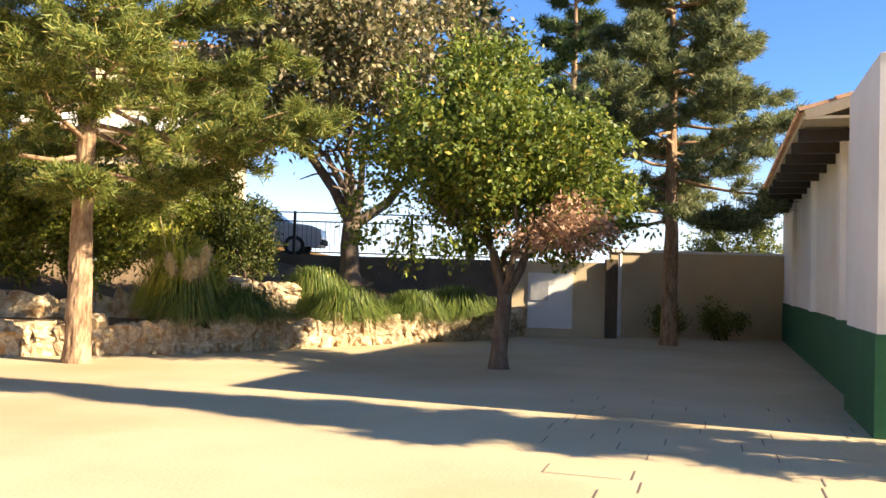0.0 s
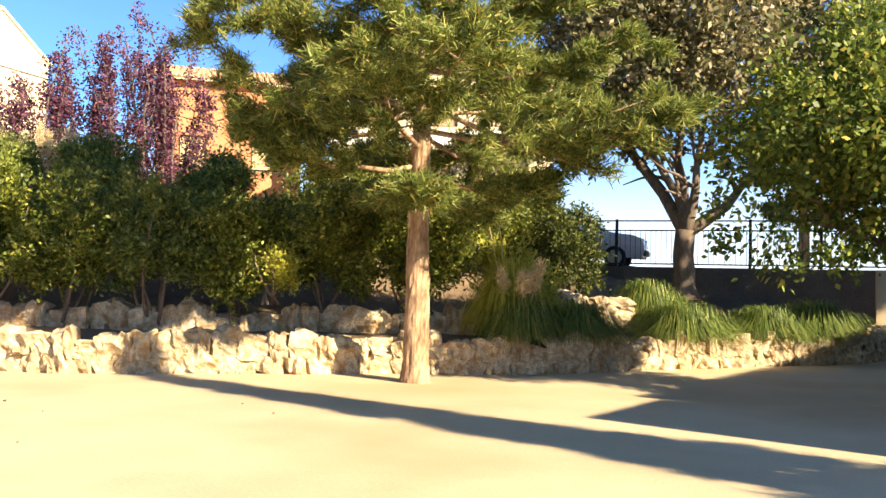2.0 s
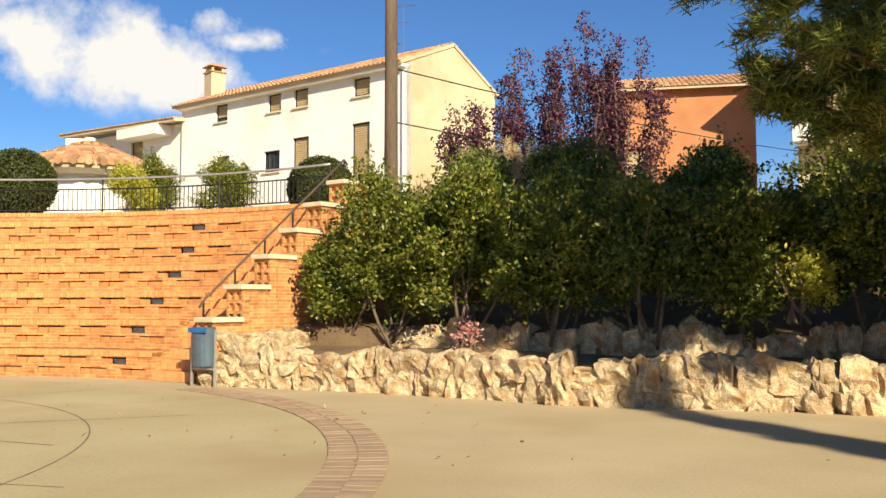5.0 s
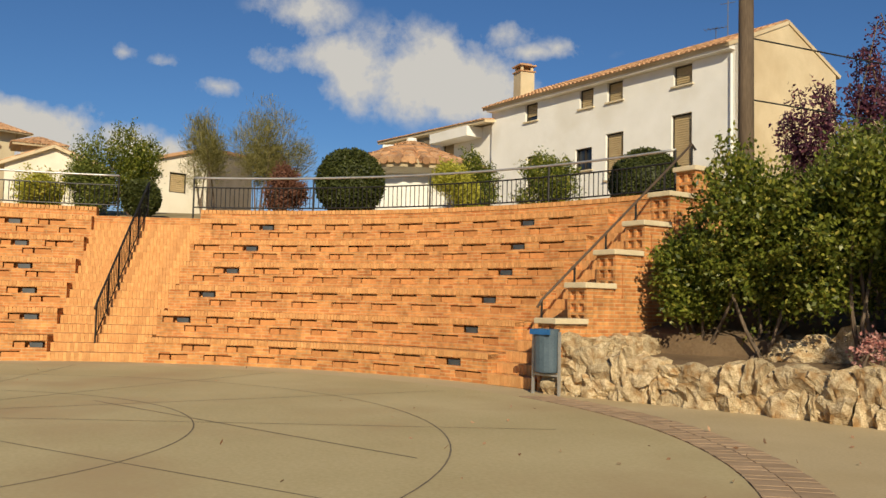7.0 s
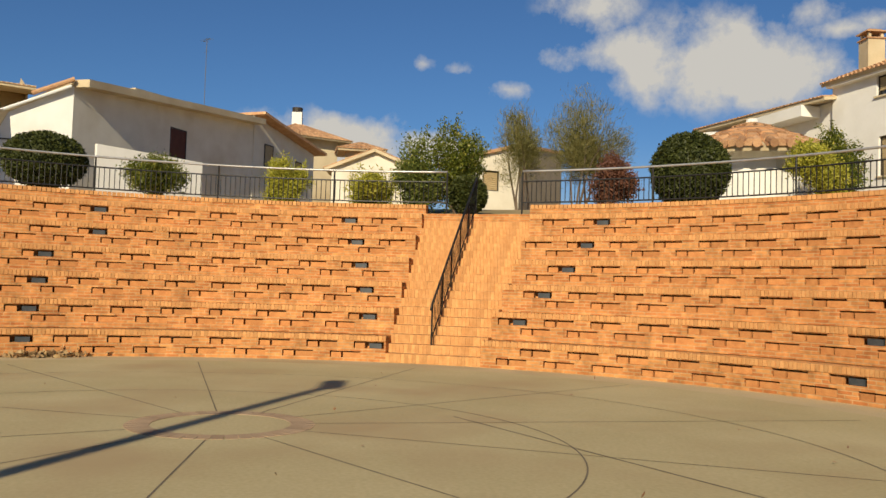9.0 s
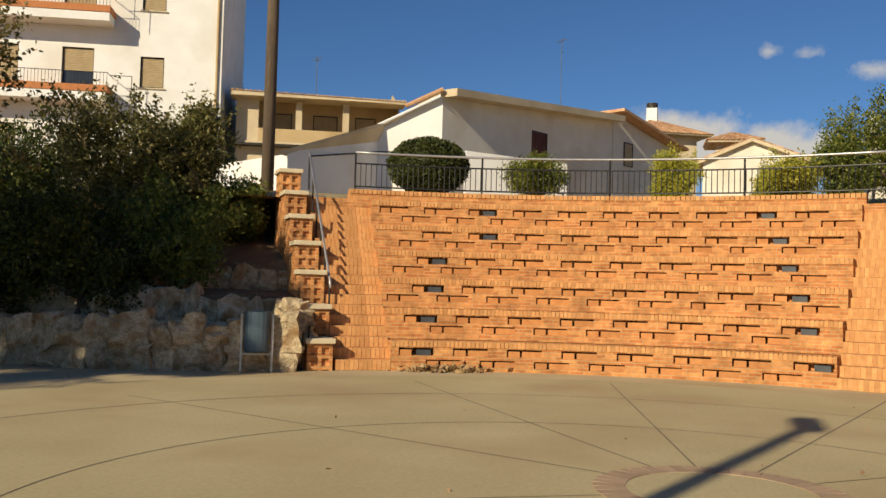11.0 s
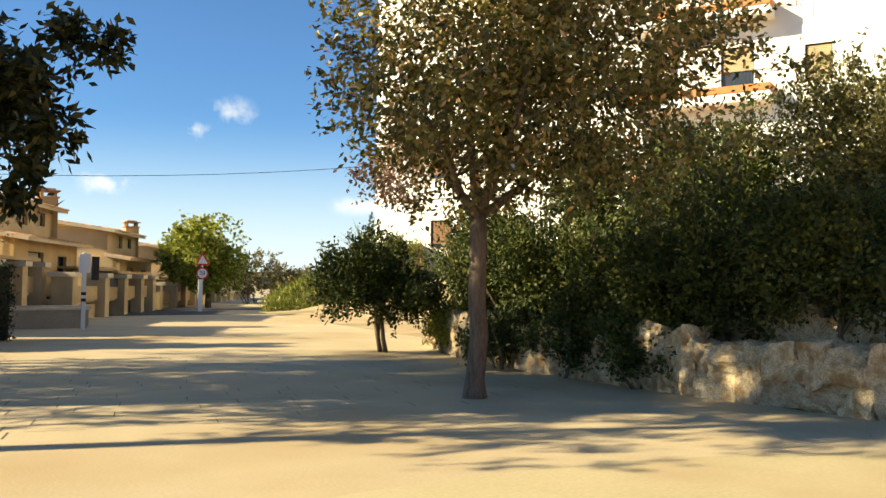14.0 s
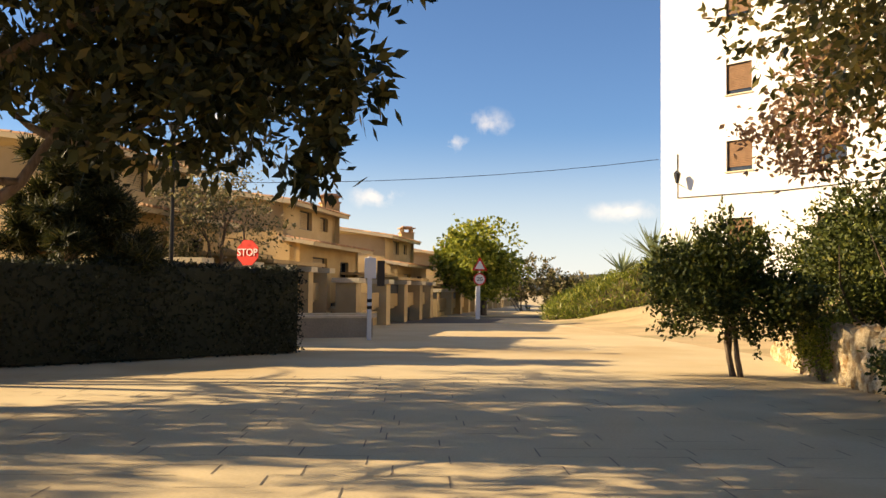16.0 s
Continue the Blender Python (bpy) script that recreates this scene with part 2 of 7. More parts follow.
M["brickloose"] = material("orange_brick_edge", (0.52, 0.245, 0.088), (0.66, 0.355, 0.145), 8, 0.9, 0.3, 70, per="island", island=0.16)
M["cap"] = material("cream_stone_cap", (0.55, 0.46, 0.30), (0.70, 0.60, 0.42), 4, 0.85, 0.3, 50)
M["tile"] = material("dark_blue_glass_block", (0.035, 0.042, 0.05), (0.07, 0.08, 0.09), 5, 0.5, 0.1, 50, spec=0.5)
M["stone"] = material("rough_limestone", (0.36, 0.26, 0.14), (0.71, 0.58, 0.385), 5.5, 0.95, 1.0, 22, stain=(0.34, 0.20, 0.085), stain_scale=2.6, per="object", island=0.2, relief=0.05)
M["soil"] = material("dry_soil", (0.13, 0.085, 0.05), (0.21, 0.145, 0.085), 2, 1.0, 0.8, 25)
M["dirt"] = material("pale_dry_earth", (0.36, 0.26, 0.14), (0.47, 0.35, 0.20), 0.6, 1.0, 0.6, 14, stain=(0.24, 0.2, 0.1), stain_scale=0.4)
M["render"] = material("white_rendered_wall", (0.78, 0.765, 0.72), (0.86, 0.845, 0.81), 1.2, 0.9, 0.12, 40, stain=(0.73, 0.70, 0.63), stain_scale=0.4)
M["cream"] = material("cream_rendered_wall", (0.55, 0.45, 0.29), (0.66, 0.55, 0.37), 1.2, 0.9, 0.12, 40, stain=(0.50, 0.39, 0.24), stain_scale=0.4)
M["ochre"] = material("ochre_rendered_wall", (0.50, 0.36, 0.18), (0.60, 0.45, 0.25), 1.0, 0.9, 0.12, 40, stain=(0.42, 0.30, 0.15), stain_scale=0.4)
M["sand"] = material("sand_coloured_render", (0.44, 0.30, 0.135), (0.54, 0.385, 0.19), 1.0, 0.9, 0.12, 40, stain=(0.37, 0.25, 0.11), stain_scale=0.4)
M["palecream"] = material("pale_cream_render", (0.68, 0.63, 0.52), (0.77, 0.72, 0.61), 1.2, 0.9, 0.12, 40, stain=(0.62, 0.55, 0.43), stain_scale=0.4)
M["green"] = material("green_painted_dado", (0.015, 0.085, 0.035), (0.025, 0.12, 0.05), 2, 0.6, 0.1, 30)
M["rooftile"] = material("terracotta_roof_tile", (0.40, 0.21, 0.11), (0.58, 0.36, 0.20), 3, 0.9, 0.5, 25, per="island", island=0.3)
M["shutter"] = material("tan_roller_shutter", (0.40, 0.30, 0.16), (0.48, 0.37, 0.21), 3, 0.6, 0.1, 30)
M["darkframe"] = material("dark_window_frame", (0.03, 0.025, 0.02), (0.05, 0.04, 0.03), 6, 0.5, 0.1)
M["glass"] = material("dark_window_glass", (0.02, 0.025, 0.03), (0.04, 0.045, 0.05), 1, 0.08, 0.0, spec=0.6)
M["orange"] = material("orange_brick_balcony_band", (0.46, 0.17, 0.06), (0.55, 0.23, 0.09), 6, 0.85, 0.2)
M["black"] = material("black_painted_steel", (0.012, 0.012, 0.013), (0.03, 0.028, 0.026), 8, 0.45, 0.1)
M["steel"] = material("galvanised_steel", (0.42, 0.42, 0.42), (0.58, 0.57, 0.55), 8, 0.4, 0.1, metal=0.6)
M["brownsteel"] = material("brown_painted_steel", (0.07, 0.05, 0.038), (0.12, 0.085, 0.06), 8, 0.5, 0.1)
M["woodpole"] = material("weathered_wood_pole", (0.09, 0.065, 0.045), (0.17, 0.125, 0.085), 6, 0.9, 0.6, 50, streak=0.1)
M["bark_pine"] = material("pine_bark", (0.14, 0.078, 0.04), (0.46, 0.31, 0.185), 7, 0.95, 1.0, 26, streak=0.3)
M["bark"] = material("grey_brown_bark", (0.09, 0.065, 0.045), (0.20, 0.15, 0.11), 8, 0.95, 0.9, 30, streak=0.3)
M["bin"] = material("blue_grey_painted_bin", (0.06, 0.09, 0.12), (0.095, 0.135, 0.17), 5, 0.5, 0.1)
M["carpaint"] = material("white_car_paint", (0.72, 0.73, 0.74), (0.80, 0.80, 0.80), 1, 0.25, 0.0, spec=0.5)
M["rubber"] = material("black_rubber", (0.015, 0.015, 0.015), (0.03, 0.03, 0.03), 10, 0.8, 0.1)
M["red"] = material("red_sign_face", (0.62, 0.03, 0.02), (0.70, 0.045, 0.03), 3, 0.5, 0.0)
M["white"] = material("white_sign_face", (0.75, 0.75, 0.73), (0.82, 0.82, 0.8), 3, 0.5, 0.0)
# distance haze is mixed into the hill colour, paler and bluer
M["mountain"] = material("haze_tinted_wooded_hill", (0.09, 0.11, 0.115), (0.17, 0.17, 0.14), 0.01, 1.0, 0.0, 0.05)
M["plume"] = leaf_material("dry_pampas_plume", (0.55, 0.42, 0.22), (0.75, 0.62, 0.38), through=0.3)
M["needle"] = leaf_material("pine_needles", (0.05, 0.08, 0.014), (0.27, 0.30, 0.065), (0.48, 0.37, 0.10), through=0.36)
M["needle_dark"] = leaf_material("dark_pine_needles", (0.035, 0.065, 0.018), (0.12, 0.165, 0.05), through=0.25)
M["needle_grey"] = leaf_material("grey_green_pine_needles", (0.06, 0.085, 0.03), (0.26, 0.29, 0.12), (0.42, 0.38, 0.18), through=0.3)
M["mulberry"] = leaf_material("mulberry_leaves", (0.055, 0.09, 0.012), (0.20, 0.245, 0.035), (0.44, 0.34, 0.06), through=0.35)
M["drybrown"] = leaf_material("dry_brown_leaves", (0.27, 0.15, 0.085), (0.54, 0.34, 0.21), through=0.3)
M["greybrown"] = leaf_material("dull_autumn_leaves", (0.06, 0.075, 0.022), (0.30, 0.25, 0.12), (0.55, 0.42, 0.28), through=0.3)
# bush leaves with shade put into the colour; laurel is the sunlit version
M["evergreen"] = leaf_material("shade_darkened_evergreen_leaves", (0.018, 0.030, 0.005), (0.082, 0.10, 0.015), (0.19, 0.175, 0.032), through=0.18, rough=0.6)
M["laurel"] = leaf_material("sun_brightened_glossy_leaves", (0.045, 0.072, 0.011), (0.245, 0.27, 0.04), (0.48, 0.42, 0.09), through=0.38, rough=0.4)
# leaf colour lowered to stand in for foliage seen against the light
M["darkleaf"] = leaf_material("backlight_darkened_leaves", (0.012, 0.018, 0.005), (0.062, 0.064, 0.018), (0.16, 0.13, 0.04), through=0.25)
M["tamarisk"] = leaf_material("feathery_olive_sprays", (0.07, 0.075, 0.02), (0.30, 0.27, 0.09), (0.42, 0.36, 0.14), through=0.35)
M["redshrub"] = leaf_material("red_brown_leaves", (0.12, 0.05, 0.035), (0.28, 0.13, 0.08), through=0.3)
M["olive"] = leaf_material("olive_green_leaves", (0.07, 0.10, 0.018), (0.22, 0.25, 0.05), (0.36, 0.33, 0.08), through=0.3)
M["yellow"] = leaf_material("yellowing_leaves", (0.30, 0.31, 0.035), (0.60, 0.55, 0.09), through=0.4)
M["purple"] = leaf_material("purple_plum_leaves", (0.05, 0.018, 0.04), (0.17, 0.06, 0.10), (0.32, 0.13, 0.12), through=0.35)
M["grass"] = leaf_material("long_grass_blades", (0.06, 0.10, 0.018), (0.20, 0.25, 0.05), (0.40, 0.37, 0.10), through=0.35)
M["yellowgrass"] = leaf_material("yellow_green_grass", (0.30, 0.33, 0.04), (0.58, 0.54, 0.09), (0.70, 0.60, 0.17), through=0.5)
# hedge leaves near black: the shade of its unlit side is in the colour
M["hedge"] = leaf_material("shade_darkened_hedge_leaves", (0.008, 0.012, 0.004), (0.025, 0.032, 0.010), through=0.1)
M["topiary"] = leaf_material("clipped_ball_leaves", (0.026, 0.036, 0.008), (0.085, 0.098, 0.02), through=0.2)
M["litter"] = leaf_material("dry_leaf_litter", (0.28, 0.17, 0.08), (0.50, 0.36, 0.19), through=0.1)
M["flower"] = leaf_material("pink_flowers", (0.50, 0.20, 0.18), (0.7, 0.45, 0.40), through=0.3)
M["yellowgreen"] = leaf_material("yellow_green_leaves", (0.10, 0.13, 0.015), (0.34, 0.36, 0.05), (0.55, 0.48, 0.08), through=0.35)
M["brownshutter"] = material("brown_wooden_shutter", (0.16, 0.085, 0.04), (0.24, 0.13, 0.065), 3, 0.7, 0.2, 30)
M["redshutter"] = material("dark_red_wooden_shutter", (0.09, 0.03, 0.022), (0.14, 0.05, 0.035), 3, 0.7, 0.2, 30)
M["agave"] = leaf_material("grey_green_spikes", (0.10, 0.14, 0.07), (0.22, 0.26, 0.14), through=0.2)


# ---- mesh helpers ----
class Geo:
    """Gathers boxes, tubes and sheets into one mesh, with UVs in metres."""

    def __init__(self):
        self.v, self.f, self.uv = [], [], []

    def face(self, pts, uv=None):
        i = len(self.v)
        self.v += [tuple(p) for p in pts]
        self.f.append(tuple(range(i, i + len(pts))))
        if uv is None:
            a, b = Vector(pts[1]) - Vector(pts[0]), Vector(pts[-1]) - Vector(pts[0])
            uv = [(p[0] + p[1], p[2]) for p in pts] if abs(a.cross(b).normalized().z) < 0.7 else [(p[0], p[1]) for p in pts]
        self.uv += list(uv)

    def box(self, c, s, rz=0.0, m=None):
        x, y, z = (k / 2 for k in s)
        t = m if m is not None else Matrix.Translation(c) @ Matrix.Rotation(rz, 4, "Z")
        p = [t @ Vector(q) for q in ((-x, -y, -z), (x, -y, -z), (x, y, -z), (-x, y, -z), (-x, -y, z), (x, -y, z), (x, y, z), (-x, y, z))]
        sx, sy, sz = s
        for q, (a, b) in (((0, 1, 5, 4), (sx, sz)), ((1, 2, 6, 5), (sy, sz)), ((2, 3, 7, 6), (sx, sz)), ((3, 0, 4, 7), (sy, sz)), ((4, 5, 6, 7), (sx, sy)), ((3, 2, 1, 0), (sx, sy))):
            z0 = p[q[0]].z
            self.face([p[k] for k in q], [(0, z0), (a, z0), (a, z0 + b), (0, z0 + b)])
        return self

    def arc(self, c, r0, r1, b0, b1, z0, z1, step=2.0, caps=True):
        """A curved block between two radii, two bearings (degrees) and two heights."""
        n = max(1, int(math.ceil(abs(b1 - b0) / step)))
        bs = [radians(b0 + (b1 - b0) * i / n) for i in range(n + 1)]
        P = lambda r, b, z: (c[0] + r * math.cos(b), c[1] + r * math.sin(b), z)
        for a, b in zip(bs, bs[1:]):
            self.face([P(r0, b, z0), P(r0, a, z0), P(r0, a, z1), P(r0, b, z1)], [(b * r0, z0), (a * r0, z0), (a * r0, z1), (b * r0, z1)])
            self.face([P(r1, a, z0), P(r1, b, z0), P(r1, b, z1), P(r1, a, z1)], [(a * r1, z0), (b * r1, z0), (b * r1, z1), (a * r1, z1)])
            self.face([P(r0, a, z1), P(r1, a, z1), P(r1, b, z1), P(r0, b, z1)], [(a * r0, r0), (a * r0, r1), (b * r0, r1), (b * r0, r0)])
        if caps:
            for b in (bs[0], bs[-1]):
                self.face([P(r0, b, z0), P(r1, b, z0), P(r1, b, z1), P(r0, b, z1)], [(r0, z0), (r1, z0), (r1, z1), (r0, z1)])
        return self

    def tube(self, pts, radii, n=8, closed=False):
        pts = [Vector(p) for p in pts]
        if not hasattr(radii, "__len__"):
            radii = [radii] * len(pts)
        base = len(self.v)
        for i, p in enumerate(pts):
            d = (pts[min(i + 1, len(pts) - 1)] - pts[max(i - 1, 0)]).normalized()
            u = d.orthogonal().normalized() if i == 0 else (u - d * u.dot(d)).normalized()
            w = d.cross(u)
            for k in range(n):
                a = 2 * math.pi * k / n
                self.v.append(tuple(p + (u * math.cos(a) + w * math.sin(a)) * radii[i]))
        for i in range(len(pts) - 1):
            for k in range(n):
                a, b = base + i * n + k, base + i * n + (k + 1) % n
                self.f.append((a, b, b + n, a + n))
                self.uv += [(k / n, i), ((k + 1) / n, i), ((k + 1) / n, i + 1), (k / n, i + 1)]
        for i, rev in ((0, True), (len(pts) - 1, False)):
            ring = [base + i * n + k for k in range(n)]
            self.f.append(tuple(reversed(ring)) if rev else tuple(ring))
            self.uv += [(0, 0)] * n
        return self

    def mesh(self, name, mat, smooth=False):
        me = bpy.data.meshes.new(name)
        me.from_pydata(self.v, [], self.f)
        layer = me.uv_layers.new(name="UVMap")
        layer.data.foreach_set("uv", np.array(self.uv, dtype=np.float32).ravel())
        if smooth:
            me.polygons.foreach_set("use_smooth", np.ones(len(me.polygons), dtype=bool))
        me.materials.append(mat)
        me.update()
        return me


def part(name, geo, mat, parent=None, label="", smooth=False, bevel=0.0):
    """Links a Geo or a mesh as one object, under a thing or a part."""
    ob = new(name, geo.mesh(name, mat, smooth) if isinstance(geo, Geo) else geo)
    if parent is not None:
        ob.parent = parent
    if label:
        tagged(ob, label=label)
    if bevel:
        bm = bmesh.new()
        bm.from_mesh(ob.data)
        bmesh.ops.remove_doubles(bm, verts=bm.verts[:], dist=1e-4)
        bm.to_mesh(ob.data)
        bm.free()
        md = ob.modifiers.new("bevel", "BEVEL")
        md.width, md.segments, md.limit_method = bevel, 2, "ANGLE"
    return ob


def thing(name, at=(0, 0, 0), rz=0.0, label="", category="", group="", kind=""):
    ob = new(name)
    ob.matrix_basis = Matrix.Translation(at) @ Matrix.Rotation(rz, 4, "Z")
    ob.empty_display_size = 0.2
    return tagged(ob, label, category, group, kind)


def quads_mesh(name, P, mat):
    """One mesh from an array of quads, shape (n, 4, 3)."""
    n = len(P)
    me = bpy.data.meshes.new(name)
    me.vertices.add(4 * n)
    me.vertices.foreach_set("co", P.astype(np.float32).ravel())
    me.loops.add(4 * n)
    me.loops.foreach_set("vertex_index", np.arange(4 * n, dtype=np.int32))
    me.polygons.add(n)
    me.polygons.foreach_set("loop_start", np.arange(0, 4 * n, 4, dtype=np.int32))
    me.polygons.foreach_set("loop_total", np.full(n, 4, dtype=np.int32))
    me.materials.append(mat)
    me.update()
    me.validate()
    return me


def unit(a):
    return a / np.maximum(np.linalg.norm(a, axis=-1, keepdims=True), 1e-6)


def leaf_quads(rng, centres, per, spread, length, width, out=None, droop=0.0, up=0.0):
    """Leaves scattered round centres: diamond-shaped quads, each with its own turn and size."""
    n = len(centres) * per
    c = np.repeat(centres, per, axis=0) + rng.normal(0, 1, (n, 3)) * spread
    d = unit(rng.normal(0, 1, (n, 3)))
    if out is not None:
        d = unit(d + np.repeat(out, per, axis=0) * 1.2)
    d[:, 2] += up - droop
    d = unit(d)
    s = unit(np.cross(d, rng.normal(0, 1, (n, 3))))
    L = (length * rng.uniform(0.6, 1.3, n))[:, None]
    W = (width * rng.uniform(0.6, 1.3, n))[:, None]
    return np.stack([c, c + d * L * 0.45 + s * W * 0.5, c + d * L, c + d * L * 0.45 - s * W * 0.5], axis=1)


def crown_points(rng, n, centre, radii, lumps=7, shell=0.55, gap=0.0, flat=0.0):
    """Points of an uneven crown: lumps of foliage on an ellipsoid, with gaps between."""
    cen, rad = np.array(centre, float), np.array(radii, float)
    k = unit(rng.normal(0, 1, (lumps, 3)))
    k[:, 2] = np.clip(k[:, 2], -0.6 + flat, 1)
    k *= rng.uniform(0.45, 0.78, (lumps, 1))
    r = rng.uniform(0.30, 0.55, lumps)
    which = rng.integers(0, lumps, n)
    d = unit(rng.normal(0, 1, (n, 3)))
    q = rng.uniform(shell, 1.0, (n, 1)) ** 0.6
    p = k[which] + d * q * r[which][:, None]
    core = rng.random(n) < 0.15
    p[core] = unit(rng.normal(0, 1, (core.sum(), 3))) * rng.uniform(0.1, 0.6, (core.sum(), 1))
    if gap:
        ph = rng.uniform(0, 6.28, 3)
        keep = (np.sin(p[:, 0] * 7 + ph[0]) + np.sin(p[:, 1] * 7 + ph[1]) + np.sin(p[:, 2] * 8 + ph[2])) > -3 + gap * 3
        p = p[keep]
    return cen + p * rad


def sprigs(rng, pts, centre, count, reach):
    """Points along thin shoots that stand out of a crown, for a ragged outline."""
    c = np.array(centre, float)
    far = np.argsort(np.linalg.norm(pts - c, axis=1))[len(pts) // 3:]
    base = pts[rng.choice(far, count)]
    d = unit(unit(base - c) + rng.normal(0, 0.45, (count, 3)) + np.array([0, 0, 0.15]))
    L = reach * rng.uniform(0.4, 1.2, (count, 1))
    k = np.linspace(0.1, 1, 7)
    return (base[:, None, :] + d[:, None, :] * L[:, None, :] * k[None, :, None] + rng.normal(0, 0.012, (count, 7, 3))).reshape(-1, 3)


def limb_path(rng, a, b, n=6, bend=0.12, sag=0.0):
    a, b = Vector(a), Vector(b)
    L = (b - a).length
    off = Vector(rng.normal(0, 1, 3)) * bend * L
    pts = []
    for i in range(n + 1):
        s = i / n
        pts.append(a.lerp(b, s) + off * math.sin(math.pi * s) + Vector(rng.normal(0, 0.012, 3)) * L * (0 < i < n) + Vector((0, 0, -sag * math.sin(math.pi * s) * L)))
    return pts

# ---- ground and banks ----
C = (-16.27, 1.31)                       # centre of the round stage


def pol(r, b, z=0.0):
    return Vector((C[0] + r * math.cos(radians(b)), C[1] + r * math.sin(radians(b)), z))


g = Geo()
g.face([(-2500, -2500, 0), (2500, -2500, 0), (2500, 2500, 0), (-2500, 2500, 0)])
ground = tagged(part("ground", g, M["paving"]), "pale sandy concrete paving of an open square", "ground", kind="structure")

g = Geo()
for i in range(96):
    a, b = 360 * i / 96, 360 * (i + 1) / 96
    g.face([pol(0, 0, 0.006), pol(9.0, a, 0.006), pol(9.0, b, 0.006)])
tagged(part("stage_floor", g, M["stage"]), "round smooth grey concrete stage floor with thin joints", "floor", kind="structure")

# thin joints in the stage: circles and spokes
g = Geo()
for r in (4.05, 6.6):
    for i in range(120):
        a, b = 3.0 * i, 3.0 * (i + 1)
        g.face([pol(r - 0.008, a, 0.0085), pol(r + 0.008, a, 0.0085), pol(r + 0.008, b, 0.0085), pol(r - 0.008, b, 0.0085)])
HUB = (-17.4, 1.95)
for b in (193.5, 163, 217.5, 251, 132, 100, 68, 35, 2, 300, 330):
    a = radians(b)
    d, n = Vector((math.cos(a), math.sin(a), 0)), Vector((-math.sin(a), math.cos(a), 0)) * 0.008
    p, q = Vector((HUB[0], HUB[1], 0.0085)) + d * 0.95, Vector((HUB[0], HUB[1], 0.0085)) + d * 7.6
    g.face([p + n, q + n, q - n, p - n])
p, q = Vector((-13.3, 6.9, 0.0087)), Vector((-18.3, 4.4, 0.0087))
d = (q - p).normalized()
n = Vector((-d.y, d.x, 0)) * 0.011
g.face([p + n, q + n, q - n, p - n])
tagged(part("floor_joints", g, M["joint"]), "thin dark joints in the concrete stage floor", "joint", kind="structure")

T = [0.52 + 0.555 * k for k in range(6)]     # tops of the six tiers
R = [9.9 + 0.66 * k for k in range(7)]       # their front faces
TOP = 3.33

TERRACE = ((13.72, TOP - 0.02), (14.5, TOP), (15.5, 3.48), (17.6, 3.85), (24, 3.9), (110, 3.9))


def terrace_z(p):
    """Height of the terrace at a point."""
    r = math.hypot(p[0] - C[0], p[1] - C[1])
    for (ra, za), (rb, zb) in zip(TERRACE, TERRACE[1:]):
        if r <= rb:
            return za + (zb - za) * max(0, r - ra) / (rb - ra)
    return TERRACE[-1][1]


g = Geo()
for b0, b1 in ((92, 228),):
    for i in range(34):
        a, b = b0 + 4 * i, b0 + 4 * i + 4
        A, B = ([pol(r, q, z) for r, z in TERRACE] for q in (a, b))
        for p, q, u, v in zip(A, B, B[1:], A[1:]):
            g.face([p, q, u, v])
tagged(part("upper_ground", g, M["dirt"]), "upper terrace behind the seats, dry earth", "ground", kind="structure")


def along(poly, s):
    """Point and direction at length s of a polyline."""
    for p, q in zip(poly, poly[1:]):
        p, q = Vector(p), Vector(q)
        L = (q - p).length
        if s <= L or q == Vector(poly[-1]):
            return p + (q - p) * (s / L), (q - p) / L
        s -= L


def length(poly):
    return sum((Vector(q) - Vector(p)).length for p, q in zip(poly, poly[1:]))


def bank(name, poly, dirs, profile, mat, label):
    """Raised ground behind a wall line: a height profile drawn out along directions that fan from end to end."""
    L, n = length(poly), 40
    rows = []
    for i in range(n + 1):
        f = i / n
        p, _ = along(poly, min(f * L, L - 1e-4))
        d = (Vector(dirs[0]).lerp(Vector(dirs[1]), f)).normalized()
        rows.append([(p.x + d.x * k, p.y + d.y * k, (z0 + (z1 - z0) * f) + 0.06 * noise.noise((p.x + d.x * k, p.y + d.y * k, 3)) * (k > 1)) for k, z0, z1 in profile])
    g = Geo()
    for a, b in zip(rows, rows[1:]):
        for j in range(len(profile) - 1):
            g.face([a[j], b[j], b[j + 1], a[j + 1]])
    return tagged(part(name, g, mat), label, "ground", kind="structure")


WALL_R = [(-18.25, 11.05), (-16.9, 11.75), (-15.1, 12.6), (-13.3, 13.2), (-12.3, 13.35), (-10.7, 14.45), (-9.2, 15.3), (-7.9, 16.3), (-6.1, 17.2), (-5.1, 18.2), (-3.4, 20.4), (-2.3, 21.5), (-0.2, 23.9), (0.6, 25.6)]
WALL_L = [(-24.0, -4.9), (-23.2, -6.2), (-22.5, -8.0), (-22.3, -11.0), (-22.4, -14.0), (-22.7, -17.0), (-23.6, -19.6), (-25.5, -23.0)]
bank("planting_bank_north", WALL_R, [(-0.22, 0.97), (-0.62, 0.78)], [(0.12, -0.1, -0.1), (0.13, 0.50, 0.48), (1.7, 0.62, 0.55), (1.72, 0.95, 0.66), (3.2, 1.35, 0.9), (4.6, 1.9, 1.5), (7.5, 3.1, 2.0), (11, 3.33, 2.05), (60, 3.4, 2.1)], M["soil"], "planted bank of dry soil behind a low stone wall")
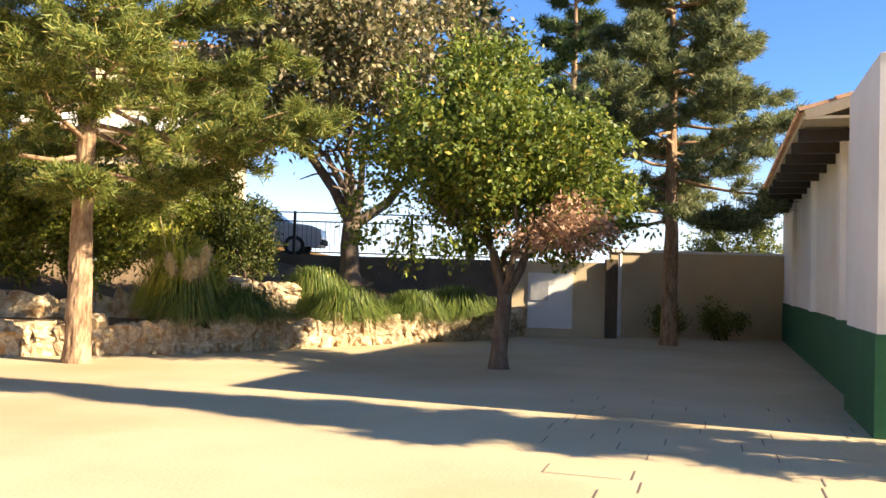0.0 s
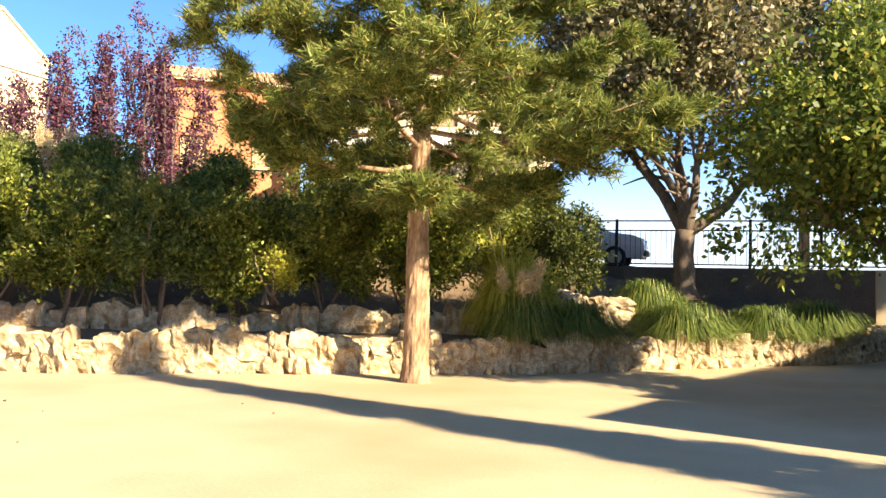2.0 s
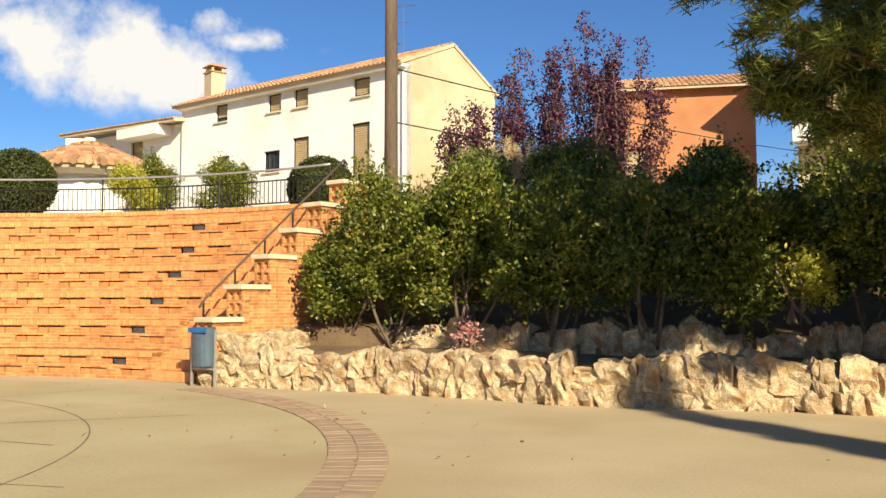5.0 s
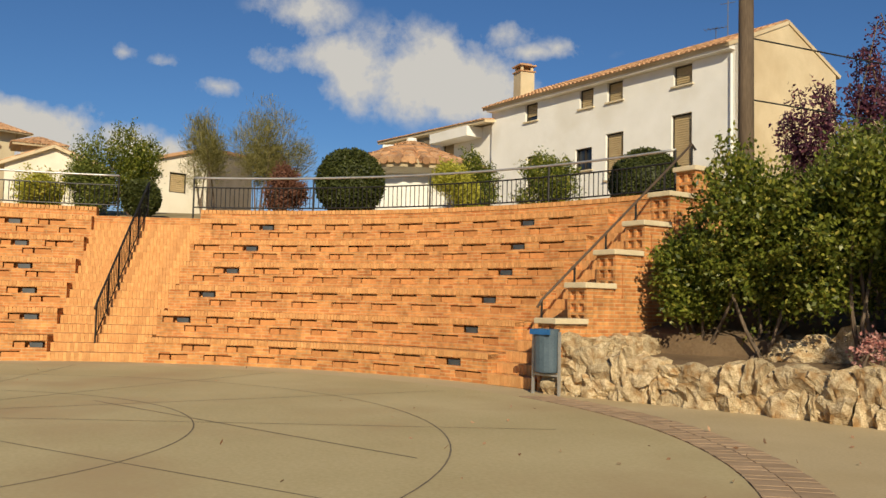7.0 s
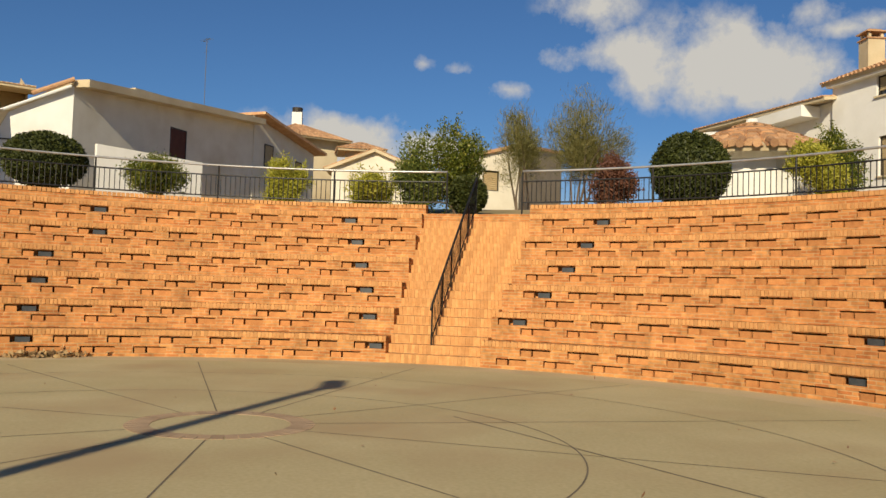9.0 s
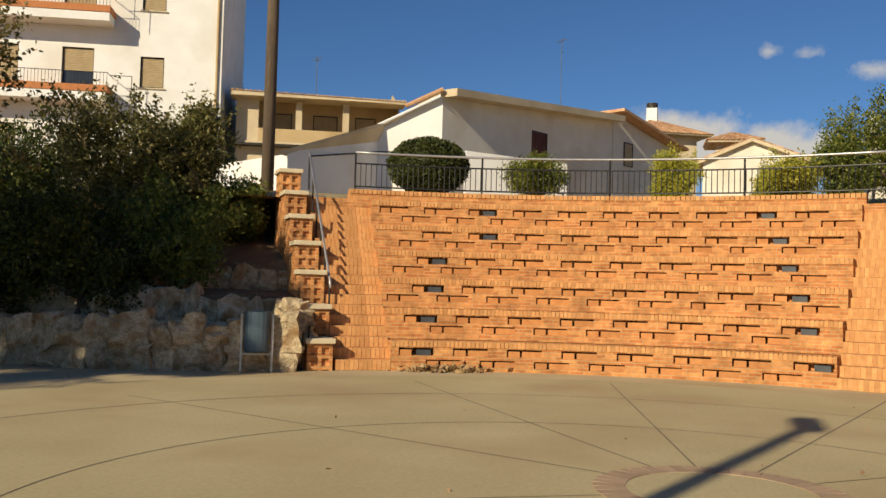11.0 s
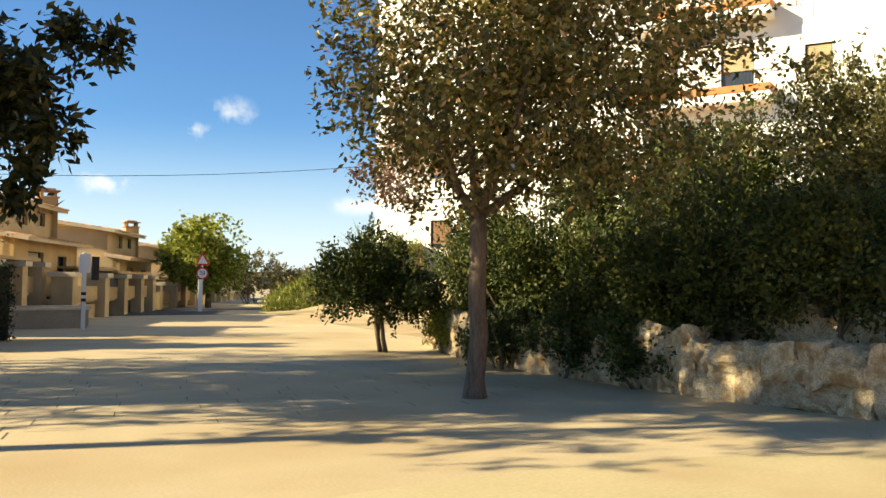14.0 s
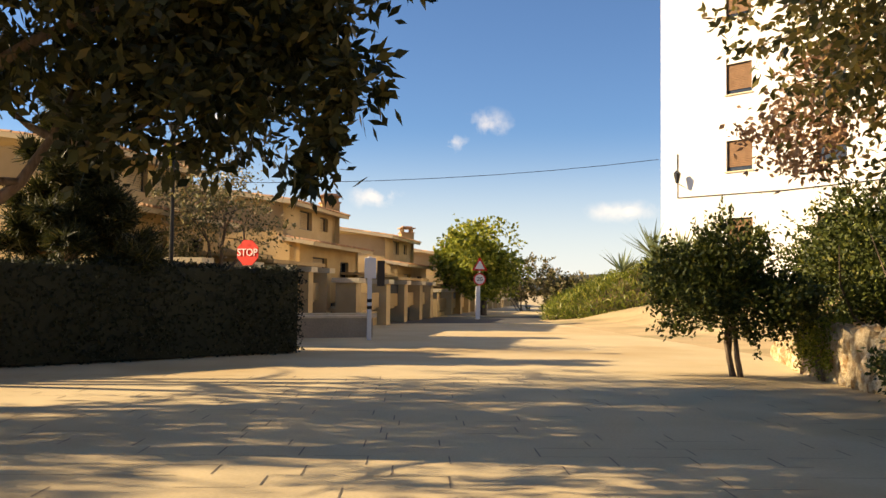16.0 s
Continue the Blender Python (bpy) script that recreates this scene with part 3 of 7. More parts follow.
bank("planting_bank_south", WALL_L, [(-0.86, -0.5), (-0.7, -0.72)], [(0.12, -0.1, -0.1), (0.13, 0.62, 0.4), (1.5, 0.7, 0.6), (1.52, 1.25, 0.8), (2.7, 1.35, 0.9), (2.72, 1.85, 1.1), (4.5, 2.4, 1.5), (8, 3.3, 2.0), (30, 3.4, 2.6), (60, 3.4, 2.8)], M["soil"], "planted bank of dry soil above low stone walls")

# ---- brick ring round the stage ----
M["ringbed"] = material("dull_mortar_bed", (0.33, 0.23, 0.145), (0.40, 0.285, 0.185), 5, 0.95, 0.3, 40)
ring = tagged(thing("brick_ring"), "curved double row of worn paving bricks round the stage", "paving", kind="structure")
brick_mesh = Geo().box((0, 0, 0), (0.272, 0.134, 0.05)).mesh("ring_brick", M["ringbrick"])
for row, r in enumerate((9.14, 9.42)):
    n = int(2 * math.pi * r / 0.137)
    for i in range(n):
        b = 360 * i / n
        if -15 < b < 99:
            ob = new("brick", brick_mesh)
            ob.parent = ring
            ob.matrix_basis = Matrix.Translation(pol(r, b, -0.013 + 0.003 * ((i * 7 + row) % 3))) @ Matrix.Rotation(radians(b), 4, "Z")
bed = Geo()
for i in range(76):
    a, b = -15 + 1.5 * i, -13.5 + 1.5 * i
    bed.face([pol(9.0, a, 0.0075), pol(9.56, a, 0.0075), pol(9.56, b, 0.0075), pol(9.0, b, 0.0075)])
part("mortar_bed", bed, M["ringbed"], ring)
hub = tagged(thing("hub_ring", (*HUB, 0)), "small ring of paving bricks in the stage's middle", "paving", kind="structure")
for i in range(44):
    b = 360 * i / 44
    ob = new("brick", brick_mesh)
    ob.parent = hub
    ob.matrix_basis = Matrix.Translation((0.82 * math.cos(radians(b)), 0.82 * math.sin(radians(b)), -0.014)) @ Matrix.Rotation(radians(b), 4, "Z") @ Matrix.Diagonal((0.9, 0.85, 1, 1))

# ---- amphitheatre ----
amphi = tagged(thing("amphitheatre"), "curved brick amphitheatre with six tiers and patterned risers", "amphitheatre", kind="structure")
SECTIONS = [(110.0, 155.2), (166.5, 210.0)]
blockA = Geo().box((0, 0, 0), (0.07, 0.20, 0.1)).mesh("brick_block_a", M["brickpiece"])
blockB = Geo().box((0, 0, 0), (0.07, 0.352, 0.1)).mesh("brick_block_b", M["brickpiece"])
glassB = Geo().box((0, 0, 0), (0.07, 0.25, 0.1)).mesh("dark_tile", M["tile"])
TILES = [(115.5, 153.1, 168.5, 205.3), (116.4, 151.7, 170.1, 204.3), (117.0, 150.2, 171.2, 203.4), (117.5, 148.8, 172.4, 202.6), (118.3, 147.6, 173.4, 201.9), (119.2, 146.4, 174.6, 200.9)]
SLOT = (0.135, 0.125)                    # heights of the upper and lower slots
rng = np.random.default_rng(5)
for k in range(6):
    zb, zt, r = (T[k - 1] if k else -0.05), T[k], R[k]
    g, sold = Geo(), Geo()
    for b0, b1 in SECTIONS:
        g.arc(C, r + 0.20, r + 0.74, b0, b1, zb - 0.04, zt - 0.01)
        g.arc(C, r, r + 0.202, b0, b1, zb, zb + 0.125)
        g.arc(C, r, r + 0.202, b0, b1, zb + 0.25, zt - 0.25)
        g.arc(C, r, r + 0.202, b0, b1, zt - 0.115, zt - 0.012)
        w = math.degrees(0.074 / r)
        n = int((b1 - b0) / w)
        for i in range(n):
            a = b0 + (b1 - b0) * i / n
            j = rng.uniform(-0.004, 0.004)
            sold.arc(C, r - 0.014 + j, r + 0.25, a, a + w * 0.84, zt - 0.10, zt + 0.004 + j, step=9)
    tier = part("tier", g, M["brick"], amphi)
    tagged(part("soldier_course", sold, M["brickloose"], tier), kind="stuff")
    deg = lambda m: math.degrees(m / r)
    solid = Geo()
    for (b0, b1), side in zip(SECTIONS, (0, 1)):
        for row in (0, 1):
            z0 = zt - 0.25 if row == 0 else zb + 0.125
            # slots run on an even spacing, fixed by the tiles
            ref = TILES[k][side * 2] + deg(0.31) + (deg(0.48) if row else 0)
            n0 = math.ceil((b0 - ref) / deg(0.96))
            prev = b0
            i = n0
            while True:
                s1 = ref + i * deg(0.96)
                s0, s1 = s1 - deg(0.62), s1
                i += 1
                if s0 < b0 + 0.2:
                    continue
                if s1 > b1 - 0.2:
                    break
                solid.arc(C, r, r + 0.202, prev, s0, z0, z0 + SLOT[row])
                prev = s1
                hit = row == 0 and any(abs((s0 + s1) / 2 - t) < deg(0.48) for t in TILES[k])
                # bearing grows to the left as seen from the stage
                for me, pos, dep in ((blockA, 0.62 - 0.028 - 0.1, 0.004), (glassB if hit else blockB, 0.176, 0.012 if hit else 0.006)):
                    ob = new("dark_tile" if me is glassB else "brick", me)
                    ob.parent = tier
                    b = s0 + deg(pos)
                    ob.matrix_basis = Matrix.Translation(pol(r + dep + 0.035, b, z0 + 0.05)) @ Matrix.Rotation(radians(b), 4, "Z")
            solid.arc(C, r, r + 0.202, prev, b1, z0, z0 + SLOT[row])
    part("riser_brickwork", solid, M["brick"], tier)

# flights of steps between the sections
for b0, b1 in ((103.6, 110.0), (155.2, 166.5), (210.0, 215.6)):
    for i in range(18):
        g, sold = Geo(), Geo()
        r0, z1 = 9.9 + 0.22 * i, 0.185 * (i + 1)
        g.arc(C, r0 + 0.003, r0 + 0.5 if i < 17 else 13.9, b0, b1, z1 - 0.3 if i else -0.05, z1 - 0.004)
        w = math.degrees(0.078 / r0)
        n = int((b1 - b0) / w)
        for q in range(n):
            a = b0 + (b1 - b0) * q / n
            sold.arc(C, r0 - 0.008, r0 + 0.22, a, a + w * 0.94, z1 - 0.176, z1, step=9)
        step = part("step", g, M["brick"], amphi)
        tagged(part("step_edging", sold, M["brickloose"], step), kind="stuff")

# coping behind the top tier
g, sold = Geo(), Geo()
g.arc(C, 13.45, 13.8, 103, 216, TOP - 0.5, TOP - 0.002)
g.arc(C, 13.46, 13.72, 104, 155.5, TOP - 0.05, TOP + 0.13)
g.arc(C, 13.46, 13.72, 166.3, 212, TOP - 0.05, TOP + 0.13)
cop = part("coping", g, M["brick"], amphi)
for b0, b1 in ((104, 155.5), (166.3, 212)):
    n = int((b1 - b0) / 0.42)
    for i in range(n):
        a = b0 + (b1 - b0) * i / n
        sold.arc(C, 13.44, 13.74, a, a + 0.36, TOP + 0.12, TOP + 0.215, step=9)
tagged(part("coping_course", sold, M["brickloose"], cop), kind="stuff")


def pier(side, k, bearing, r, top, z0):
    """A brick pier beside the end steps with two small recesses and a cream cap."""
    p = thing("brick_pier", pol(r, bearing, 0), radians(bearing), "orange brick pier with recesses and a cream stone cap", "pier", "stepped piers beside the seats")
    w, d = 0.42, 0.70
    part("pier_core", Geo().box((d / 2 + 0.05, 0, (z0 + top - 0.09) / 2), (d, w - 0.06, top - 0.09 - z0)), M["brick"], p)
    for y in (-0.19, 0.0, 0.19):
        part("brick_rib", Geo().box((0.30, y, (z0 + top - 0.09) / 2), (0.60, 0.06, top - 0.09 - z0)), M["brick"], p)
    zz = top - 0.12
    while zz > max(z0, top - 1.2):
        part("brick_course", Geo().box((0.30, 0, zz), (0.596, 0.44, 0.06)), M["brick"], p)
        zz -= 0.19
    part("cap", Geo().box((0.29, 0, top - 0.045), (0.70, 0.52, 0.09)), M["cap"], p, "cream stone cap", bevel=0.012)
    return p


for k, (z, b) in enumerate(((0.55, 217.2), (1.12, 216.9), (1.74, 216.8), (2.31, 216.8), (2.87, 216.9), (3.41, 217.0), (3.94, 217.1))):
    pier("L", k, b, R[k] - 0.05, z, -0.02)
for k, (z, b) in enumerate(((1.16, 101.6), (1.74, 101.8), (2.31, 101.9), (2.84, 101.8), (3.40, 101.9), (3.92, 101.9))):
    pier("R", k, b, R[k] - 0.05, z, -0.02)
for b, tops in ((217.3, (0.42, 0.98, 1.6, 2.18, 2.74, 3.28)), (101.3, (1.0, 1.6, 2.15, 2.7, 3.25, 3.6))):
    g = Geo()
    for k in range(6):
        g.arc(C, R[k] + 0.1, R[k] + 0.76, b - 0.7, b + 0.7, -0.05, tops[k] - 0.1)
    part("end_wall", g, M["brick"], amphi)


# ---- railings ----
def railing(b0, b1, posts, label):
    rl = thing("railing", (0, 0, 0), 0, label, "railing", "railings above the seats")
    r = 13.6
    n = int(abs(b1 - b0) / 2) + 1
    arc_pts = lambda z: [pol(r, b0 + (b1 - b0) * i / n, z) for i in range(n + 1)]
    part("handrail", Geo().tube(arc_pts(4.36), 0.026, 8), M["steel"], rl, "galvanised steel handrail", smooth=True)
    part("upper_bar", Geo().tube(arc_pts(4.12), 0.018, 6), M["black"], rl)
    part("lower_bar", Geo().tube(arc_pts(3.62), 0.018, 6), M["black"], rl)
    post = Geo().tube([(0, 0, TOP), (0, 0, 4.35)], 0.022, 8).mesh("post", M["black"])
    for i in range(posts + 1):
        ob = new("post", post)
        ob.parent = rl
        ob.matrix_basis = Matrix.Translation(pol(r, b0 + (b1 - b0) * i / posts))
    bar = Geo().tube([(0, 0, 3.62), (0, 0, 4.12)], 0.0105, 5).mesh("picket", M["black"])
    m = int(abs(b1 - b0) / math.degrees(0.115 / r))
    for i in range(1, m):
        ob = new("picket", bar)
        ob.parent = rl
        ob.matrix_basis = Matrix.Translation(pol(r, b0 + (b1 - b0) * i / m))


railing(211.4, 164.3, 4, "black steel railing with pickets and a pale handrail")
railing(156.5, 104.5, 4, "black steel railing with pickets and a pale handrail")


def stair_rail(a, b, drop, label, mat, pickets):
    """A sloping handrail with posts and, where shown, pickets down to the steps."""
    rl = thing("stair_rail", (0, 0, 0), 0, label, "handrail", "handrails on the steps")
    a, b = Vector(a), Vector(b)
    d = (b - a).normalized()
    part("handrail", Geo().tube([a - d * 0.12 - Vector((0, 0, 0.05)), a, b, b + Vector((d.x, d.y, 0)) * 0.12 + Vector((0, 0, -0.1))], 0.024, 8), mat, rl, smooth=True)
    if pickets:
        low = Geo().tube([a - Vector((0, 0, drop - 0.14)), b - Vector((0, 0, drop - 0.14))], 0.014, 6)
        part("lower_bar", low, M["black"], rl)
    n = 5
    for i in range(n + 1):
        p = a.lerp(b, i / n)
        part("post", Geo().tube([p - Vector((0, 0, drop)), p], 0.02, 6), M["black"], rl)
    if pickets:
        m = int((b - a).length / 0.14)
        for i in range(m):
            p = a.lerp(b, (i + 0.5) / m)
            part("picket", Geo().tube([p - Vector((0, 0, drop - 0.14)), p - Vector((0, 0, 0.03))], 0.009, 5), M["black"], rl)


stair_rail(pol(10.15, 161.5, 1.20), pol(13.65, 161.3, 4.22), 0.85, "black steel stair rail with pickets between two flights", M["black"], True)
stair_rail(pol(10.45, 106.0, 1.45), pol(13.75, 103.4, 4.45), 0.85, "brown steel handrail rising beside the brick piers", M["brownsteel"], False)
stair_rail(pol(11.1, 215.2, 1.55), pol(13.75, 215.5, 4.30), 0.80, "steel handrail rising beside the brick piers", M["steel"], False)


# ---- rough stone walls ----
def stone_mesh(seed):
    """A rough karst block: chiselled faces, pits and an uneven, often pointed top."""
    rg = random.Random(seed)
    bm = bmesh.new()
    bmesh.ops.create_cube(bm, size=1.0)
    bmesh.ops.subdivide_edges(bm, edges=bm.edges[:], cuts=4, use_grid_fill=True)
    off = Vector((rg.uniform(-9, 9), rg.uniform(-9, 9), rg.uniform(-9, 9)))
    lean, peak = rg.uniform(-0.22, 0.22), rg.uniform(-0.3, 0.3)
    for v in bm.verts:
        c = v.co.copy()
        v.co = c.lerp(c * (0.6 / max(c.length, 0.01)), 0.16)
        n1 = Vector((noise.noise(c * 1.7 + off), noise.noise(c * 1.7 + off + Vector((7, 0, 0))), noise.noise(c * 1.7 + off + Vector((0, 9, 0)))))
        n2 = noise.noise(c * 4.6 + off)
        v.co += n1 * 0.24 + c.normalized() * (abs(n2) * -0.20 + 0.05)
        if c.z > 0:
            f = c.z * 2
            v.co.z -= f * 0.16 * abs(c.x - peak) * rg.uniform(0.6, 1.2)
            v.co.x += lean * f * 0.3
            v.co.y *= 1 - 0.12 * f
        v.co += Vector((rg.uniform(-1, 1), rg.uniform(-1, 1), rg.uniform(-1, 1))) * 0.022
    me = bpy.data.meshes.new("stone")
    bm.to_mesh(me)
    bm.free()
    me.materials.append(M["stone"])
    return me


STONES = [stone_mesh(s) for s in range(20)]


def stone_wall(name, poly, top, z0, label, size=0.46, seed=1, depth=0.42, course=0.34):
    """Single stones piled along a line; the upper ones stand up unevenly."""
    rg = random.Random(seed)
    w = tagged(thing(name), label, "stone wall", kind="structure")
    L = length(poly)
    core = Geo()
    prev = None
    for i in range(31):
        p, d = along(poly, min(L * i / 30, L - 1e-3))
        nrm = Vector((-d.y, d.x, 0)) * 0.1
        if nrm.dot(Vector((p.x - C[0], p.y - C[1], 0))) < 0:
            nrm = -nrm
        cur = (Vector((p.x, p.y, 0)) + nrm * 1.2, Vector((p.x, p.y, 0)) + nrm * 3.0)
        if prev:
            zt = z0 + top * 0.72
            q = [Vector((v.x, v.y, z)) for v, z in ((prev[0], z0 - 0.1), (cur[0], z0 - 0.1), (cur[0], zt), (prev[0], zt))]
            core.face(q)
            core.face([q[3], q[2], Vector((cur[1].x, cur[1].y, zt)), Vector((prev[1].x, prev[1].y, zt))])
        prev = cur
    part("rubble_core", core, M["soil"], w)
    rows = max(1, round(top / course))
    for row in range(rows):
        s = rg.uniform(0, 0.2)
        h = top / rows
        while s < L:
            ww = size * rg.uniform(0.5, 1.35)
            hh = h * rg.uniform(1.0, 1.2) + (rg.uniform(-0.08, 0.16) if row == rows - 1 else 0.05)
            p, d = along(poly, min(s + ww / 2, L - 1e-3))
            ob = new("stone", rg.choice(STONES))
            ob.parent = w
            ob.matrix_basis = (Matrix.Translation((p.x, p.y, z0 + h * row + hh / 2 - 0.05)) @ Matrix.Rotation(math.atan2(d.y, d.x) + rg.uniform(-0.2, 0.2), 4, "Z")
                               @ Matrix.Rotation(rg.uniform(-0.14, 0.14), 4, "Y") @ Matrix.Rotation(rg.choice((0, math.pi)), 4, "Z") @ Matrix.Diagonal((ww * 1.1, depth * rg.uniform(0.95, 1.25), hh * 1.08, 1)))
            s += ww * 0.97
    return w


def shifted(poly, d, lo=0.0, hi=1.0):
    L = length(poly)
    return [tuple(Vector(along(poly, min(L * (lo + (hi - lo) * i / 14), L - 1e-3))[0]) + Vector(d)) for i in range(15)]


stone_wall("stone_wall_north", WALL_R, 0.62, 0.0, "low wall of rough pale limestone boulders", 0.36, 3, course=0.4)
stone_wall("stone_wall_north_upper", shifted(WALL_R, (-0.6, 1.75), 0.10, 0.62), 0.40, 0.55, "second tier of rough limestone boulders on the bank", 0.5, 4)
stone_wall("stone_wall_south", WALL_L, 0.84, 0.0, "low wall of rough limestone boulders in shade", 0.50, 5, course=0.45)
stone_wall("stone_wall_south_middle", shifted(WALL_L, (-1.35, -0.75), 0.0, 0.55), 0.5, 0.68, "second tier of limestone boulders in shade", 0.5, 6)
stone_wall("stone_wall_south_upper", shifted(WALL_L, (-2.45, -1.45), 0.0, 0.45), 0.45, 1.35, "third tier of limestone boulders in shade", 0.5, 7)
stone_wall("stone_heap", [(-6.0, 20.3), (-4.7, 20.9)], 0.62, 0.75, "heap of pale limestone boulders on the bank", 0.42, 8)
stone_wall("stone_return_wall", [tuple(pol(10.0, 100.3).xy), tuple(pol(11.6, 99.6).xy)], 0.95, 0.0, "rough stone facing beside the brick pier", 0.34, 9)
stone_wall("stone_return_wall_south", [tuple(pol(10.0, 218.8).xy), tuple(pol(11.4, 219.4).xy)], 1.05, 0.0, "rough stone facing beside the brick pier", 0.4, 10)


# ---- buildings ----
def Geo_face(pts):
    g = Geo()
    g.face(pts)
    return g


def frame_at(a, u):
    """Pose of a facade: x along it, y into the building, z up."""
    u = Vector(u).normalized()
    return Matrix.Translation((*a, 0)) @ Matrix.Rotation(math.atan2(u.y, u.x), 4, "Z")


def wall_panel(name, parent, L, z0, z1, holes, mat, thick=0.3, m=Matrix(), label=""):
    """A wall with real openings; holes are (x0, x1, z0, z1). Local x along, y inward."""
    xs = sorted({0, L, *[h[0] for h in holes], *[h[1] for h in holes]})
    zs = sorted({z0, z1, *[h[2] for h in holes], *[h[3] for h in holes]})
    g = Geo()
    F = lambda p: m @ Vector(p)
    inside = lambda x, z: any(h[0] < x < h[1] and h[2] < z < h[3] for h in holes)
    for xa, xb in zip(xs, xs[1:]):
        for za, zb in zip(zs, zs[1:]):
            if not inside((xa + xb) / 2, (za + zb) / 2):
                g.face([F((xa, 0, za)), F((xb, 0, za)), F((xb, 0, zb)), F((xa, 0, zb))])
                g.face([F((xb, thick, za)), F((xa, thick, za)), F((xa, thick, zb)), F((xb, thick, zb))])
    for x0, x1, a, b in list(holes):
        g.face([F((x0, 0, a)), F((x0, thick, a)), F((x0, thick, b)), F((x0, 0, b))])
        g.face([F((x1, thick, a)), F((x1, 0, a)), F((x1, 0, b)), F((x1, thick, b))])
        g.face([F((x0, 0, b)), F((x0, thick, b)), F((x1, thick, b)), F((x1, 0, b))])
        g.face([F((x0, thick, a)), F((x0, 0, a)), F((x1, 0, a)), F((x1, thick, a))])
    for xa, q in ((0, 0), (L, 1)):
        g.face([F((xa, 0, z0)), F((xa, thick, z0)), F((xa, thick, z1)), F((xa, 0, z1))])
    g.face([F((0, 0, z1)), F((L, 0, z1)), F((L, thick, z1)), F((0, thick, z1))])
    return part(name, g, mat, parent, label)


def window_unit(parent, x0, x1, z0, z1, m=Matrix(), kind="shutter", set_in=0.14, sill=True, shut=1.0, smat="shutter"):
    """Frame, pane and roller shutter in an opening, with a sill."""
    w = part("window", Geo().box((0, 0, 0), (1, 1, 1), m=m @ Matrix.Translation(((x0 + x1) / 2, set_in + 0.06, (z0 + z1) / 2)) @ Matrix.Diagonal((x1 - x0, 0.02, z1 - z0, 1))), M["glass"], parent)
    t = 0.055
    g = Geo()
    for c, s in ((((x0 + x1) / 2, z1 - t / 2), (x1 - x0, t)), (((x0 + x1) / 2, z0 + t / 2), (x1 - x0, t)), ((x0 + t / 2, (z0 + z1) / 2), (t, z1 - z0 - 2 * t)), ((x1 - t / 2, (z0 + z1) / 2), (t, z1 - z0 - 2 * t))):
        g.box((0, 0, 0), (s[0], 0.07, s[1]), m=m @ Matrix.Translation((c[0], set_in, c[1])))
    if kind == "glass":
        g.box((0, 0, 0), (0.05, 0.06, z1 - z0 - 2 * t), m=m @ Matrix.Translation(((x0 + x1) / 2, set_in, (z0 + z1) / 2)))
    part("window_frame", g, M["darkframe"], w)
    if kind == "shutter":
        # one grooved sheet
        zz, bottom = z1 - t, z0 + t + (1 - shut) * (z1 - z0 - 2 * t)
        vs, fs = [], []
        while zz > bottom + 0.05:
            for dy, dz in ((0.02, 0.0), (-0.004, 0.012), (-0.008, 0.078), (0.02, 0.088)):
                vs += [m @ Vector((x0 + t, set_in + dy, zz - dz)), m @ Vector((x1 - t, set_in + dy, zz - dz))]
            zz -= 0.09
        fs = [(i, i + 1, i + 3, i + 2) for i in range(0, len(vs) - 2, 2)]
        me = bpy.data.meshes.new("shutter")
        me.from_pydata(vs, [], fs)
        me.materials.append(M[smat])
        part("shutter", me, None, w)
    if sill:
        part("sill", Geo().box((0, 0, 0), (x1 - x0 + 0.16, 0.22, 0.06), m=m @ Matrix.Translation(((x0 + x1) / 2, 0.02, z0 - 0.03))), M["cap"], w)
    return w


def tile_roof(parent, corners, name="roof", rows_per_m=4.2, lift=0.075, mat=None):
    """A slope of curved clay tiles over a slab: corners are eave-left, eave-right, ridge-right, ridge-left."""
    a, b, c, d = (Vector(p) for p in corners)
    n = (b - a).cross(d - a).normalized()
    if n.z < 0:
        n = -n
    g = Geo()
    for p, q, r_, s in ((a, b, c, d),):
        g.face([p, q, r_, s])
        lo = [v - n * 0.14 for v in (p, q, r_, s)]
        g.face(list(reversed(lo)))
        for i in range(4):
            v = (p, q, r_, s)
            g.face([lo[i], lo[(i + 1) % 4], v[(i + 1) % 4], v[i]])
    slab = part(name, g, M["cream"], parent)
    g = Geo()
    cols = max(2, int((b - a).length * rows_per_m))
    for i in range(cols):
        f = (i + 0.5) / cols
        e, r_ = a.lerp(b, f), d.lerp(c, f)
        L = (r_ - e).length
        m = max(1, int(L / 0.42))
        side = (b - a).normalized() * (b - a).length / cols * 0.46
        for j in range(m):
            p, q = e.lerp(r_, j / m) - (r_ - e) / L * (0.06 if j == 0 else 0.03), e.lerp(r_, (j + 1) / m)
            u = n * (lift * 0.73)
            k = n * (0.03 + 0.02)
            g.face([p - side + n * 0.01, p + n * lift - side * 0.45, q + u * 1.0 - side * 0.38, q - side * 0.8 + n * 0.005])
            g.face([p + n * lift - side * 0.45, p + n * lift + side * 0.45, q + u + side * 0.38, q + u - side * 0.38])
            g.face([p + n * lift + side * 0.45, p + side + n * 0.01, q + side * 0.8 + n * 0.005, q + u + side * 0.38])
            g.face([p - side + n * 0.01, p + side + n * 0.01, p + n * lift + side * 0.45, p + n * lift - side * 0.45])
    tagged(part("roof_tiles", g, mat or M["rooftile"], slab), kind="stuff")
    return slab


